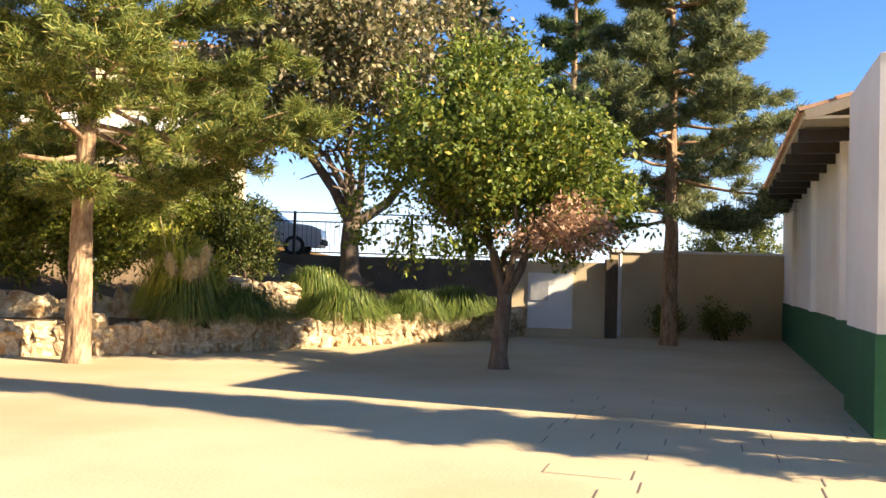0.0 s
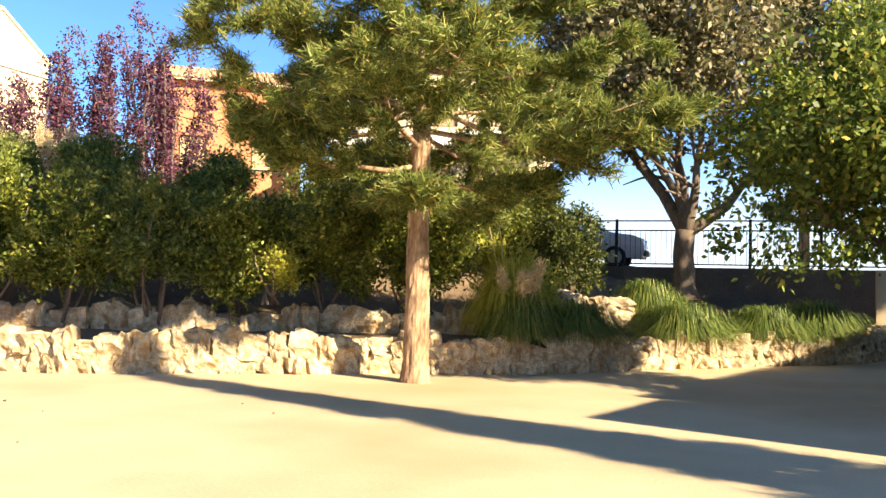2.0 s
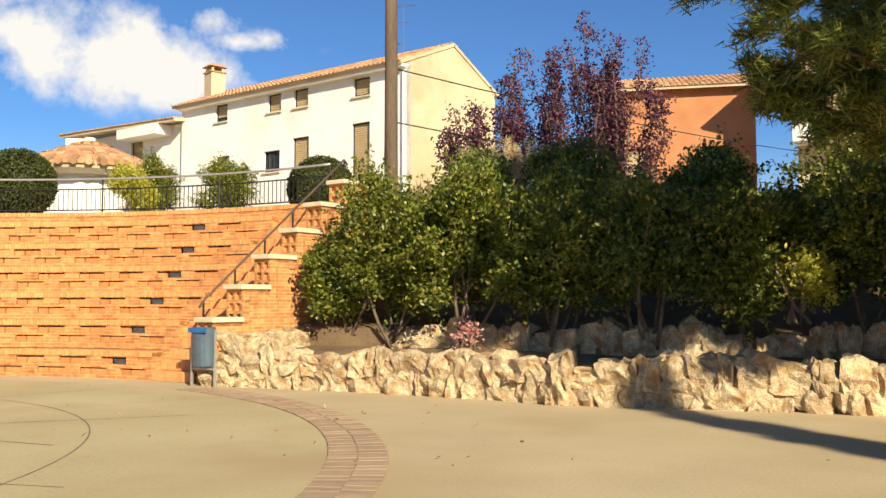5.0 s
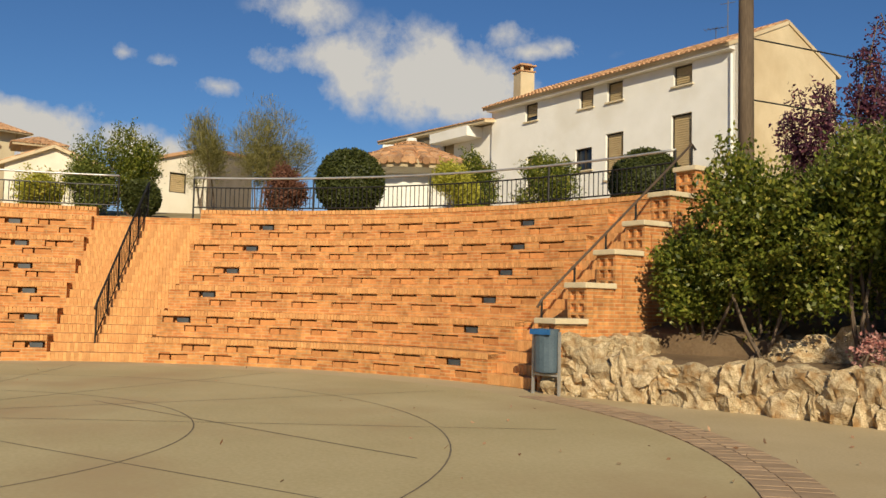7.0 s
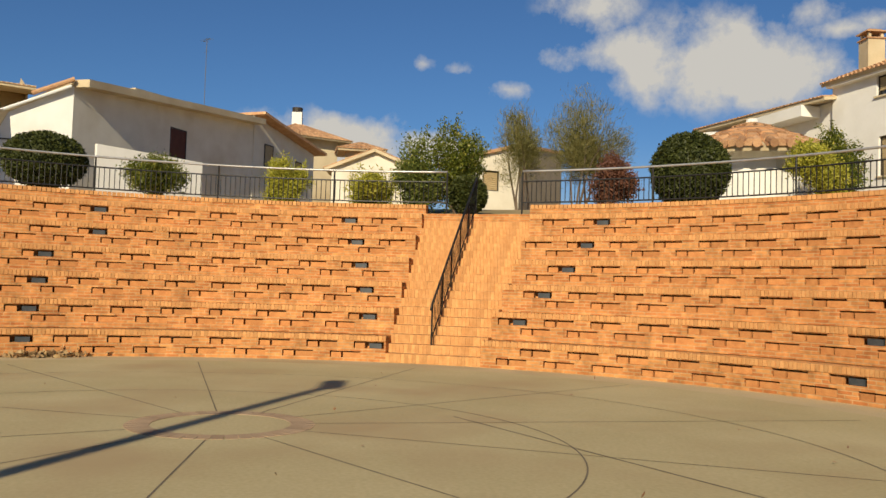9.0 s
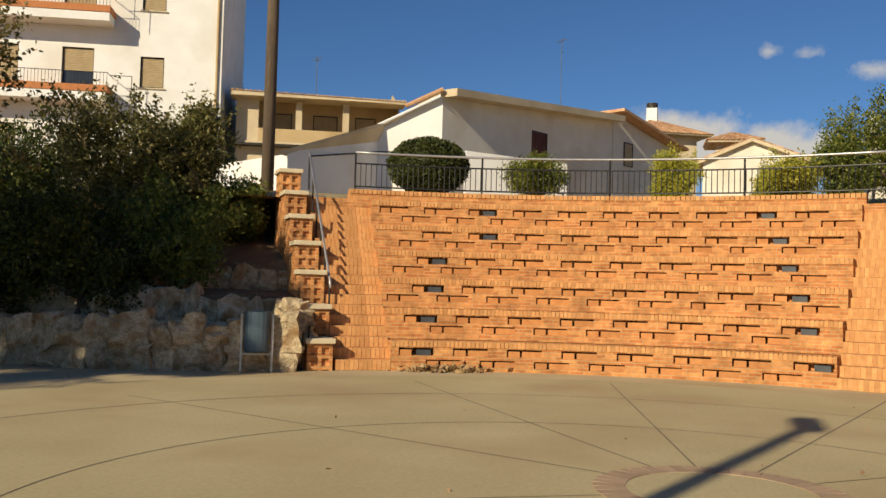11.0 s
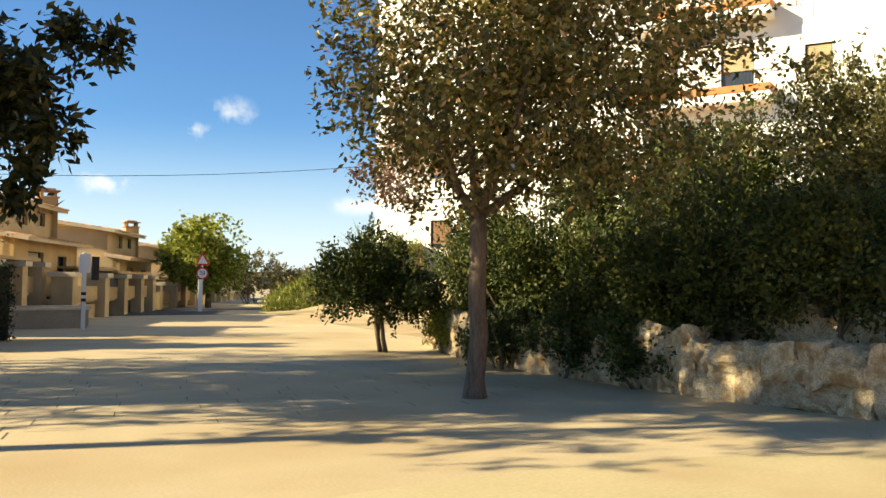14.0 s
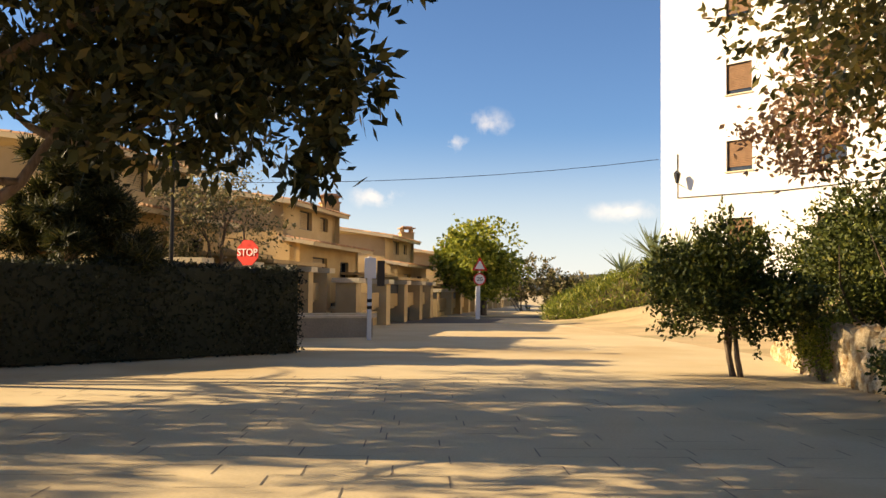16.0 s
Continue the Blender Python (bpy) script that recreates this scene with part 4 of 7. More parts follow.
def chimney(parent, at, w, z0, z1, mat):
    c = part("chimney", Geo().box((at[0], at[1], (z0 + z1) / 2), (w, w, z1 - z0)), mat, parent)
    g = Geo()
    for dx in (-0.36, 0.36):
        for dy in (-0.36, 0.36):
            g.box((at[0] + dx * w, at[1] + dy * w, z1 + 0.14), (0.16 * w, 0.16 * w, 0.28))
    part("chimney_pots", g, mat, c)
    g = Geo()
    g.box((at[0], at[1], z1 + 0.02), (w * 1.15, w * 1.15, 0.06))
    g.box((at[0], at[1], z1 + 0.31), (w * 1.22, w * 1.22, 0.06))
    g.box((at[0], at[1], z1 + 0.38), (w * 0.75, w * 0.75, 0.1))
    part("chimney_cap", g, M["rooftile"], c)
    return c


M["aerial"] = material("dull_grey_aerial", (0.10, 0.10, 0.10), (0.16, 0.16, 0.16), 6, 0.6, 0.0)


def antenna(at, z0, z1, label):
    an = thing("tv_antenna", (*at, 0), 0.6, label, "antenna", "roof antennas")
    part("mast", Geo().tube([(0, 0, z0), (0, 0, z1)], 0.02, 6), M["aerial"], an)
    g = Geo()
    g.tube([(-0.5, 0, z1 - 0.05), (0.5, 0, z1 - 0.05)], 0.014, 5)
    for i in range(6):
        x = -0.45 + i * 0.18
        part("rod", Geo().tube([(x, -0.22, z1 - 0.05), (x, 0.22, z1 - 0.05)], 0.008, 4), M["aerial"], an)
    part("lower_rod", Geo().tube([(-0.3, 0, z1 - 0.8), (0.3, 0, z1 - 0.8)], 0.012, 5), M["aerial"], an)
    part("aerial", g, M["aerial"], an)


def house_r():
    """The long white house above the seats."""
    h = tagged(thing("white_house"), "long white rendered house with tan shutters and clay-tile roof", "house")
    m = frame_at((-30.7, 25.5), (-0.975, -0.222))
    mi = m @ Matrix.Scale(-1, 4, (0, 1, 0))       # y into the building lies on the other side
    L, z0, z1 = 13.9, 3.2, 10.95
    W = [(10.58, 11.42, 9.83, 10.66), (7.04, 7.87, 9.84, 10.66), (5.38, 6.24, 9.84, 10.66), (1.89, 2.78, 9.84, 10.62), (7.1, 8.1, 7.16, 8.12), (5.32, 6.3, 6.6, 8.53), (1.9, 2.87, 6.3, 8.75), (10.4, 11.3, 6.6, 8.2)]
    wall_panel("wall", h, L, z0, z1, W, M["render"], m=mi)
    for i, w in enumerate(W):
        window_unit(h, *w, m=mi, kind="glass" if i == 4 else "shutter", shut=0.8 if i == 0 else 1.0)
    # gable end
    D, apex = 6.5, 12.3
    q = mi @ Matrix.Rotation(math.pi / 2, 4, "Z")
    g = Geo()
    P = lambda x, y, z: mi @ Vector((x, y, z))
    g.face([P(0, 0.0, z0), P(0, D, z0), P(0, D, z1), P(0, D / 2, apex), P(0, 0, z1)])
    g.face([P(0.3, 0.0, z0), P(0.3, D, z0), P(0.3, D, z1), P(0.3, D / 2, apex), P(0.3, 0, z1)])
    # cream instead of the facade's white puts the gable's shade into its colour
    part("gable_wall", g, M["cream"], h, "rendered gable, cream colour standing in for shade")
    part("far_gable_wall", Geo_face([P(L, 0, z0), P(L, D, z0), P(L, D, z1), P(L, D / 2, apex), P(L, 0, z1)]), M["render"], h)
    part("back_wall", Geo_face([P(0, D, z0), P(L, D, z0), P(L, D, z1), P(0, D, z1)]), M["render"], h)
    tile_roof(h, [P(-0.05, -0.45, z1 - 0.08), P(L + 0.2, -0.45, z1 - 0.08), P(L + 0.2, D / 2, apex + 0.12), P(-0.05, D / 2, apex + 0.12)])
    tile_roof(h, [P(-0.05, D + 0.3, z1 - 0.08), P(L + 0.2, D + 0.3, z1 - 0.08), P(L + 0.2, D / 2, apex + 0.12), P(-0.05, D / 2, apex + 0.12)])
    part("cornice", Geo().box((0, 0, 0), (L, 0.34, 0.16), m=mi @ Matrix.Translation((L / 2, -0.17, z1 - 0.2))), M["render"], h)
    part("downpipe", Geo().tube([P(0.12, -0.06, z0), P(0.12, -0.06, z1 - 0.4)], 0.05, 8), M["white"], h)
    c = P(13.2, 1.4, 0)
    chimney(h, (c.x, c.y), 0.75, 11.2, 12.75, M["cream"])
    return h


house_r()
antenna((-34.0, 28.0), 11.9, 14.6, "thin television antenna on the white house's roof")
antenna((-35.2, 28.4), 12.0, 13.2, "small television aerial on the white house's roof")


def house_m():
    """Lower wing of the white house, beyond its far end."""
    h = tagged(thing("house_wing"), "low white wing with a balcony under clay tiles", "house")
    mi = frame_at((-44.35, 22.65), (-0.975, -0.222)) @ Matrix.Scale(-1, 4, (0, 1, 0))
    L, z0, z1, D = 10.5, 3.2, 10.75, 7
    W = [(3.4, 4.4, 8.2, 9.8), (6.0, 7.2, 8.4, 9.7)]
    wall_panel("wall", h, L, z0, z1 - 0.55, W, M["render"], m=mi)
    for w in W:
        window_unit(h, *w, m=mi)
    P = lambda x, y, z: mi @ Vector((x, y, z))
    part("side_wall", Geo_face([P(0, 0, z0), P(0, D, z0), P(0, D, z1), P(0, 0, z1)]), M["render"], h)
    part("end_wall", Geo_face([P(L, 0, z0), P(L, D, z0), P(L, D, z1), P(L, 0, z1)]), M["render"], h)
    tile_roof(h, [P(-0.3, -0.9, z1 - 0.5), P(L - 0.9, -0.9, z1 - 0.25), P(L - 0.9, D / 2, z1 + 0.35), P(-0.3, D / 2, z1 + 0.1)])
    part("balcony", Geo().box((0, 0, 0), (3.2, 1.0, 0.5), m=mi @ Matrix.Translation((2.6, -0.5, 9.9))), M["render"], h)


house_m()


def slab(pts, thick):
    """A roof slab over a strip of points: pairs of (front, back)."""
    g = Geo()
    up = Vector((0, 0, thick))
    for (a, b), (c, d) in zip(pts, pts[1:]):
        g.face([a, c, d, b])
        g.face([a + up, b + up, d + up, c + up])
        g.face([a, a + up, c + up, c])
        g.face([b, d, d + up, b + up])
    for a, b in (pts[0], pts[-1]):
        g.face([a, b, b + up, a + up])
    return g


def house_l():
    """White house whose long side lies along the sun's rays, in the shade of its deep eaves."""
    h = tagged(thing("white_gabled_house"), "white rendered house with deep eaves and one dark red shutter", "house")
    A, B, E = Vector((-47.87, -10.51)), Vector((-47.15, -13.33)), Vector((-40.7, -14.4))
    ur, n = Vector((-0.915, 0.403)), Vector((0.403, 0.915))
    z0, za, zb, ze, L, zf = 3.2, 10.15, 8.72, 6.5, 14.6, 11.3
    V = lambda p, z: Vector((p.x, p.y, z))
    F = A + ur * L
    away = Vector((-0.93, 0.1))
    g = Geo()
    g.face([V(A, z0), V(B, z0), V(B, zb), V(A, za)])
    part("gable_wall", g, M["render"], h)
    g = Geo()
    g.face([V(B, z0), V(E, z0), V(E, ze), V(B, zb)])
    e2 = E + Vector((-3.0, -6.0))
    g.face([V(E, z0), V(e2, z0), V(e2, ze), V(E, ze)])
    part("wing_wall", g, M["render"], h)
    m = frame_at(A, ur)
    # long wall in pale cream, not white: the dimmer grazing sun is coloured in
    wall_panel("wall", h, L, z0, za, [(6.8, 8.2, 8.1, 9.65)], M["palecream"], m=m)
    part("wall_top", Geo_face([V(A, za), V(F, za), V(F, zf)]), M["palecream"], h)
    window_unit(h, 6.8, 8.2, 8.1, 9.65, m=m, sill=False, set_in=0.04, smat="redshutter")
    wm = frame_at(B, E - B) @ Matrix.Scale(-1, 4, (0, 1, 0)) @ Matrix.Translation((0, -0.1, 0))
    window_unit(h, 2.9, 3.5, 5.5, 6.15, m=wm, kind="glass", sill=False)
    up = lambda p, z: Vector((p.x, p.y, z + 0.04))
    fr = Vector((0.3, 0.0))
    part("roof", slab([(up(E + Vector((0.4, -0.1)), ze - 0.12), up(E + away * 9, ze - 0.1)), (up(B + Vector((0.05, 0.3)), zb), up(B + away * 9, zb)), (up(A + fr, za), up(A + away * 9, za))], 0.14), M["cream"], h)
    part("eave_slab", slab([(up(A + n * 0.85, za - 0.12), up(A - n * 0.4, za - 0.08)), (up(F + n * 0.85, zf - 0.12), up(F - n * 0.4, zf - 0.08))], 0.34), M["cream"], h, "cream eaves over the long wall")
    part("verge_tiles", Geo().tube([V(A + Vector((0.25, 0.1)), za + 0.26), V(B.lerp(A, 0.45) + Vector((0.25, 0)), 9.62)], 0.11, 8), M["rooftile"], h, "row of clay tiles at the verge")
    part("gutter", Geo().tube([V(B + Vector((0.28, 0.1)), zb + 0.02), V(A + Vector((0.3, 0)), za - 0.06)], 0.07, 8), M["white"], h, "white gutter")
    part("cable", Geo().tube([V(E.lerp(B, 0.2) + Vector((0, 0.1)), 6.6), V(B + Vector((0.1, 0.05)), 7.55), V(A.lerp(B, 0.15) + Vector((0.1, 0)), 7.55), V(A.lerp(B, 0.15) + Vector((0.1, 0)), 6.8)], 0.03, 5), M["rubber"], h, "black cable clipped to the wall")
    # storey set back behind the eaves
    p0, p1 = A + ur * 7.0 - n * 2.5, A + ur * 15.2 - n * 2.5
    g = Geo()
    g.face([V(p0, 9.5), V(p1, 9.5), V(p1, 12.2), V(p0, 11.85)])
    g.face([V(p0, 9.5), V(p0 - n * 5, 9.5), V(p0 - n * 5, 11.85), V(p0, 11.85)])
    part("set_back_storey", g, M["cream"], h, "cream parapet of the set-back storey")
    # low white wall in the garden before it
    w = tagged(thing("garden_wall"), "low white rendered garden wall with a sloping top", "wall")
    q0, q1 = Vector((-45.83, -8.72)), Vector((-49.31, -5.05))
    t = Vector((-0.12, -0.12))
    g = Geo()
    for a, b, c, d, zc, zd in ((q0, q1, q1 + t, q0 + t, 7.15, 7.3),):
        g.face([V(a, z0), V(b, z0), V(b, zc), V(a, zd)])
        g.face([V(d, z0), V(c, z0), V(c, zc), V(d, zd)])
        g.face([V(a, zd), V(b, zc), V(c, zc), V(d, zd)])
        g.face([V(b, z0), V(c, z0), V(c, zc), V(b, zc)])
        g.face([V(a, z0), V(d, z0), V(d, zd), V(a, zd)])
    part("wall", g, M["render"], w)
    # house beyond it, its roof falling towards the steps
    h2 = tagged(thing("pale_house_beyond"), "pale rendered house with a sloping roof and narrow windows", "house")
    F2, G = F + n * 0.05, A + ur * 22.1 + n * 0.05
    g = Geo()
    g.face([V(F2, z0), V(G, z0), V(G, 10.6), V(F2, 11.8)])
    g.face([V(G, z0), V(G - n * 5, z0), V(G - n * 5, 10.6), V(G, 10.6)])
    g.face([V(F2, z0), V(F2 - n * 5, z0), V(F2 - n * 5, 11.8), V(F2, 11.8)])
    # same pale cream here for the grazing sun
    part("wall", g, M["palecream"], h2)
    part("roof", slab([(up(F2 + n * 0.8 - ur * 0.1, 11.8), up(F2 - n * 5, 11.8)), (up(G + n * 0.8 + ur * 0.4, 10.55), up(G - n * 5 + ur * 0.4, 10.55))], 0.16), M["rooftile"], h2)
    m2 = frame_at(F2, ur) @ Matrix.Translation((0, -0.16, 0))
    window_unit(h2, 1.2, 2.2, 8.9, 10.3, m=m2, sill=False)
    window_unit(h2, 5.0, 5.8, 8.6, 9.8, m=m2, sill=False)
    h3 = tagged(thing("far_tower_house"), "far cream house top with clay tiles and a dark-capped chimney", "house")
    cx, cy = -79.7, -4.0
    part("wall", Geo().box((cx, cy, 8.2), (5, 5, 10.4), rz=0.5), M["cream"], h3)
    for k in range(4):
        a = 0.5 + k * math.pi / 2
        p = lambda s, o, z: (cx + math.cos(a) * o - math.sin(a) * s, cy + math.sin(a) * o + math.cos(a) * s, z)
        tile_roof(h3, [p(-3.4, 3.4, 13.4), p(3.4, 3.4, 13.4), p(0.05, 0.05, 14.9), p(-0.05, 0.05, 14.9)], rows_per_m=3)
    ch = part("chimney", Geo().box((cx, cy, 15.0), (0.8, 0.8, 1.6)), M["render"], h3)
    part("chimney_cap", Geo().tube([(cx, cy, 15.8), (cx, cy, 16.2), (cx, cy, 16.25)], [0.42, 0.45, 0.2], 10), M["darkframe"], ch, "dark metal cowl")
    return h


house_l()
antenna((-64.0, -8.2), 11.0, 17.1, "tall thin television antenna on the white house")
antenna((-56, -21), 10.0, 14.6, "thin antenna mast behind the houses")


def small_house(at, rz, w, d, z1, rise, mat, label, win=()):
    """A plain small house with a gable towards the viewer."""
    h = tagged(thing("small_house"), label, "house")
    m = Matrix.Translation((*at, 0)) @ Matrix.Rotation(rz, 4, "Z")
    P = lambda x, y, z: m @ Vector((x, y, z))
    z0 = 2.9
    g = Geo()
    g.face([P(-w / 2, 0, z0), P(w / 2, 0, z0), P(w / 2, 0, z1), P(0, 0, z1 + rise), P(-w / 2, 0, z1)])
    g.face([P(-w / 2, 0, z0), P(-w / 2, d, z0), P(-w / 2, d, z1), P(-w / 2, 0, z1)])
    g.face([P(w / 2, 0, z0), P(w / 2, d, z0), P(w / 2, d, z1), P(w / 2, 0, z1)])
    part("wall", g, mat, h)
    for s in (-1, 1):
        tile_roof(h, [P(s * (w / 2 + 0.35), -0.3, z1 - 0.1), P(s * (w / 2 + 0.35), d, z1 - 0.1), P(0, d, z1 + rise + 0.1), P(0, -0.3, z1 + rise + 0.1)])
    for x0, x1, a, b in win:
        window_unit(h, x0, x1, a, b, m=m @ Matrix.Translation((0, -0.2, 0)), kind="glass", sill=False)
    return h


small_house((-53.0, 2.85), radians(86), 4.4, 7, 7.75, 0.85, M["palecream"], "small cream house with a low clay-tile gable", [])


def corner_house():
    """Cream house seen on its corner, with a single slope of roof and a grey-brown side."""
    h = tagged(thing("corner_house"), "cream rendered house with one small window and a rough brown side", "house")
    A = Vector((-46.8, 9.36))
    u, v = Vector((0.31, -0.95)), Vector((-0.89, 0.45))
    P = lambda a, b, z: Vector((A.x + u.x * a + v.x * b, A.y + u.y * a + v.y * b, z))
    mi = frame_at(A, u) @ Matrix.Scale(-1, 4, (0, 1, 0))
    wall_panel("wall", h, 2.6, 3.0, 7.3, [(0.95, 1.75, 6.0, 6.9)], M["palecream"], m=mi)
    window_unit(h, 0.95, 1.75, 6.0, 6.9, m=mi, sill=False)
    g = Geo()
    g.face([P(0, 0, 7.3), P(2.6, 0, 7.3), P(0, 0, 8.1)])
    part("gable_top", g, M["palecream"], h)
    g = Geo()
    g.face([P(0, 0, 3), P(0, 7, 3), P(0, 7, 8.9), P(0, 0, 8.1)])
    part("side_wall", g, M["sidewall"], h, "rough grey-brown side wall")
    g = Geo()
    top = [P(-0.1, -0.25, 8.2), P(2.8, -0.25, 7.35), P(2.8, 7, 8.1), P(-0.1, 7, 9.0)]
    low = [p - Vector((0, 0, 0.14)) for p in top]
    g.face(top)
    g.face(low)
    for i in range(4):
        g.face([low[i], low[(i + 1) % 4], top[(i + 1) % 4], top[i]])
    part("roof", g, M["rooftile"], h)
    part("far_wall", Geo_face([P(2.6, 0, 3), P(2.6, 7, 3), P(2.6, 7, 8), P(2.6, 0, 7.3)]), M["palecream"], h)


M["sidewall"] = material("rough_brown_render", (0.28, 0.235, 0.175), (0.38, 0.32, 0.24), 1.0, 0.95, 0.4, 20)
corner_house()
small_lamp = thing("wall_lantern", (-36.4, 5.6, 3.9), 0, "small white lantern on a slim post behind the bushes", "street lamp")
part("post", Geo().tube([(0, 0, 0), (0, 0, 2.0)], 0.04, 8), M["black"], small_lamp)
part("lantern", Geo().tube([(0, 0, 2.0), (0, 0, 2.05), (0, 0, 2.4), (0, 0, 2.55)], [0.08, 0.12, 0.2, 0.03], 8), M["white"], small_lamp)
cap = tagged(thing("roof_turret", (-56.0, 2.0, 0)), "dark small tiled roof cap above the cream gable", "roof")
part("wall", Geo().box((0, 0, 8.6), (1.6, 1.6, 0.9)), M["cream"], cap)
for k in range(4):
    a = k * math.pi / 2 + 0.1
    p = lambda s, o, z: (math.cos(a) * o - math.sin(a) * s, math.sin(a) * o + math.cos(a) * s, z)
    tile_roof(cap, [p(-1.3, 1.3, 9.0), p(1.3, 1.3, 9.0), p(0.05, 0.05, 9.5), p(-0.05, 0.05, 9.5)])


def gazebo():
    gz = tagged(thing("gazebo", (-33.0, 14.1, 0.4)), "small round pavilion with a clay-tile roof and white stone wall", "pavilion")
    n, r0, ze, zt = 12, 2.4, 5.3, 6.15
    g = Geo()
    for i in range(n):
        a, b = 2 * math.pi * i / n, 2 * math.pi * (i + 1) / n
        g.face([(1.6 * math.cos(a), 1.6 * math.sin(a), 3.0), (1.6 * math.cos(b), 1.6 * math.sin(b), 3.0), (1.6 * math.cos(b), 1.6 * math.sin(b), ze), (1.6 * math.cos(a), 1.6 * math.sin(a), ze)])
    part("wall", g, M["render"], gz)
    for i in range(n):
        a, b = 2 * math.pi * i / n, 2 * math.pi * (i + 1) / n
        tile_roof(gz, [(r0 * math.cos(a), r0 * math.sin(a), ze - 0.1), (r0 * math.cos(b), r0 * math.sin(b), ze - 0.1), (0.02 * math.cos(b), 0.02 * math.sin(b), zt), (0.02 * math.cos(a), 0.02 * math.sin(a), zt)], rows_per_m=2.4, lift=0.2)
    g = Geo()
    for i in range(36):
        a = 2 * math.pi * i / 36
        g.tube([(2.0 * math.cos(a), 2.0 * math.sin(a), ze + 0.12), (2.52 * math.cos(a), 2.52 * math.sin(a), ze - 0.06)], 0.12, 8)
    tagged(part("eaves_tiles", g, M["rooftile"], gz), kind="stuff")
    part("cornice", Geo().tube([(0, 0, ze - 0.32), (0, 0, ze - 0.12)], [1.85, 2.25], 24), M["render"], gz)
    part("finial", Geo().tube([(0, 0, zt), (0, 0, zt + 0.22)], [0.2, 0.16], 10), M["render"], gz)


gazebo()


def apartments():
    """The tall white block with orange-banded balconies."""
    h = tagged(thing("apartment_block"), "tall white apartment block with orange-banded balconies", "apartment block")
    A, u = Vector((-50.8, -24.0)), Vector((0.44, -0.898))
    m = frame_at(A, u)
    flip = m @ Matrix.Scale(-1, 4, (0, 1, 0))
    # the building lies away from the square
    mm = flip if (flip @ Vector((0, 1, 0)) - flip @ Vector((0, 0, 0))).x < 0 else m
    L, z0, z1 = 29.4, 1.5, 23.5
    W, doors = [], []
    for f in range(4):
        z = 3.35 + 4.13 * f
        W.append((2.98, 4.2, z, z + 1.66))
        doors += [(6.55, 8.15, z - 0.55, z + 1.95), (10.3, 11.75, z - 0.55, z + 1.95)]
        W += [(18.9, 20.4, z + 0.45, z + 2.1), (23.8, 25.3, z + 0.45, z + 2.1), (14.6, 15.8, z + 0.2, z + 1.8)]
    wall_panel("wall", h, L, z0, z1, W + doors, M["render"], m=mm)
    for i, w in enumerate(W):
        window_unit(h, *w, m=mm, shut=(1.0, 0.55, 0.9, 0.75)[i % 4], smat="brownshutter" if i % 4 in (1, 2) else "shutter")
    for i, w in enumerate(doors):
        window_unit(h, *w, m=mm, sill=False, shut=(1.0, 0.7, 1.0, 0.85, 0.5)[i % 5])
    P = lambda x, y, z: mm @ Vector((x, y, z))
    for x, nm in ((0, "side_wall"), (L, "end_wall")):
        part(nm, Geo_face([P(x, 0, z0), P(x, 12, z0), P(x, 12, z1), P(x, 0, z1)]), M["render"], h)
    part("roof", Geo().box((0, 0, 0), (L + 0.6, 12.8, 0.25), m=mm @ Matrix.Translation((L / 2, 6, z1 + 0.12))), M["cream"], h)
    part("downpipe", Geo().tube([P(0.25, -0.08, z0), P(0.25, -0.08, z1)], 0.07, 8), M["ochre"], h)
    for f in range(4):
        z = 2.3 + 4.13 * f
        x0, x1 = 5.55, 12.9
        bal = part("balcony", Geo().box((0, 0, 0), (x1 - x0, 1.3, 0.42), m=mm @ Matrix.Translation(((x0 + x1) / 2, -0.65, z + 0.21))), M["render"], h)
        part("brick_band", Geo().box((0, 0, 0), (x1 - x0 + 0.06, 1.34, 0.34), m=mm @ Matrix.Translation(((x0 + x1) / 2, -0.66, z + 0.62))), M["orange"], bal)
        g = Geo()
        for zz in (z + 1.45,):
            g.tube([P(x0, -1.28, zz), P(x1, -1.28, zz)], 0.02, 5)
            g.tube([P(x0, -0.02, zz), P(x0, -1.28, zz)], 0.02, 5)
            g.tube([P(x0 - 1.1, -0.7, zz), P(x0, -0.7, zz)], 0.02, 5)
        n = 44
        for i in range(n + 1):
            x = x0 + (x1 - x0) * i / n
            g.tube([P(x, -1.28, z + 0.79), P(x, -1.28, z + 1.45)], 0.011, 4)
        part("balcony_rail", g, M["black"], bal)
        part("small_balcony_rail", Geo().tube([P(x0 - 1.1, -0.7, z + 0.3), P(x0 - 1.1, -0.7, z + 1.45)], 0.02, 5), M["black"], bal)
    part("wall_cable", Geo().tube([P(28.3, -0.04, 9.2), P(28.3, -0.04, 6.75), P(22.0, -0.04, 6.7), P(15.0, -0.04, 6.9)], 0.03, 5), M["rubber"], h, "dark cable clipped to the wall")
    lamp = part("wall_lamp", Geo().tube([P(28.0, -0.02, 7.4), P(28.0, -0.5, 7.5)], 0.025, 6), M["black"], h)
    part("lantern", Geo().tube([P(28.0, -0.5, 7.5), P(28.0, -0.5, 7.65), P(28.0, -0.5, 8.05), P(28.0, -0.5, 8.25)], [0.09, 0.13, 0.22, 0.03], 6), M["glass"], lamp, "black lantern")
    return h


apartments()


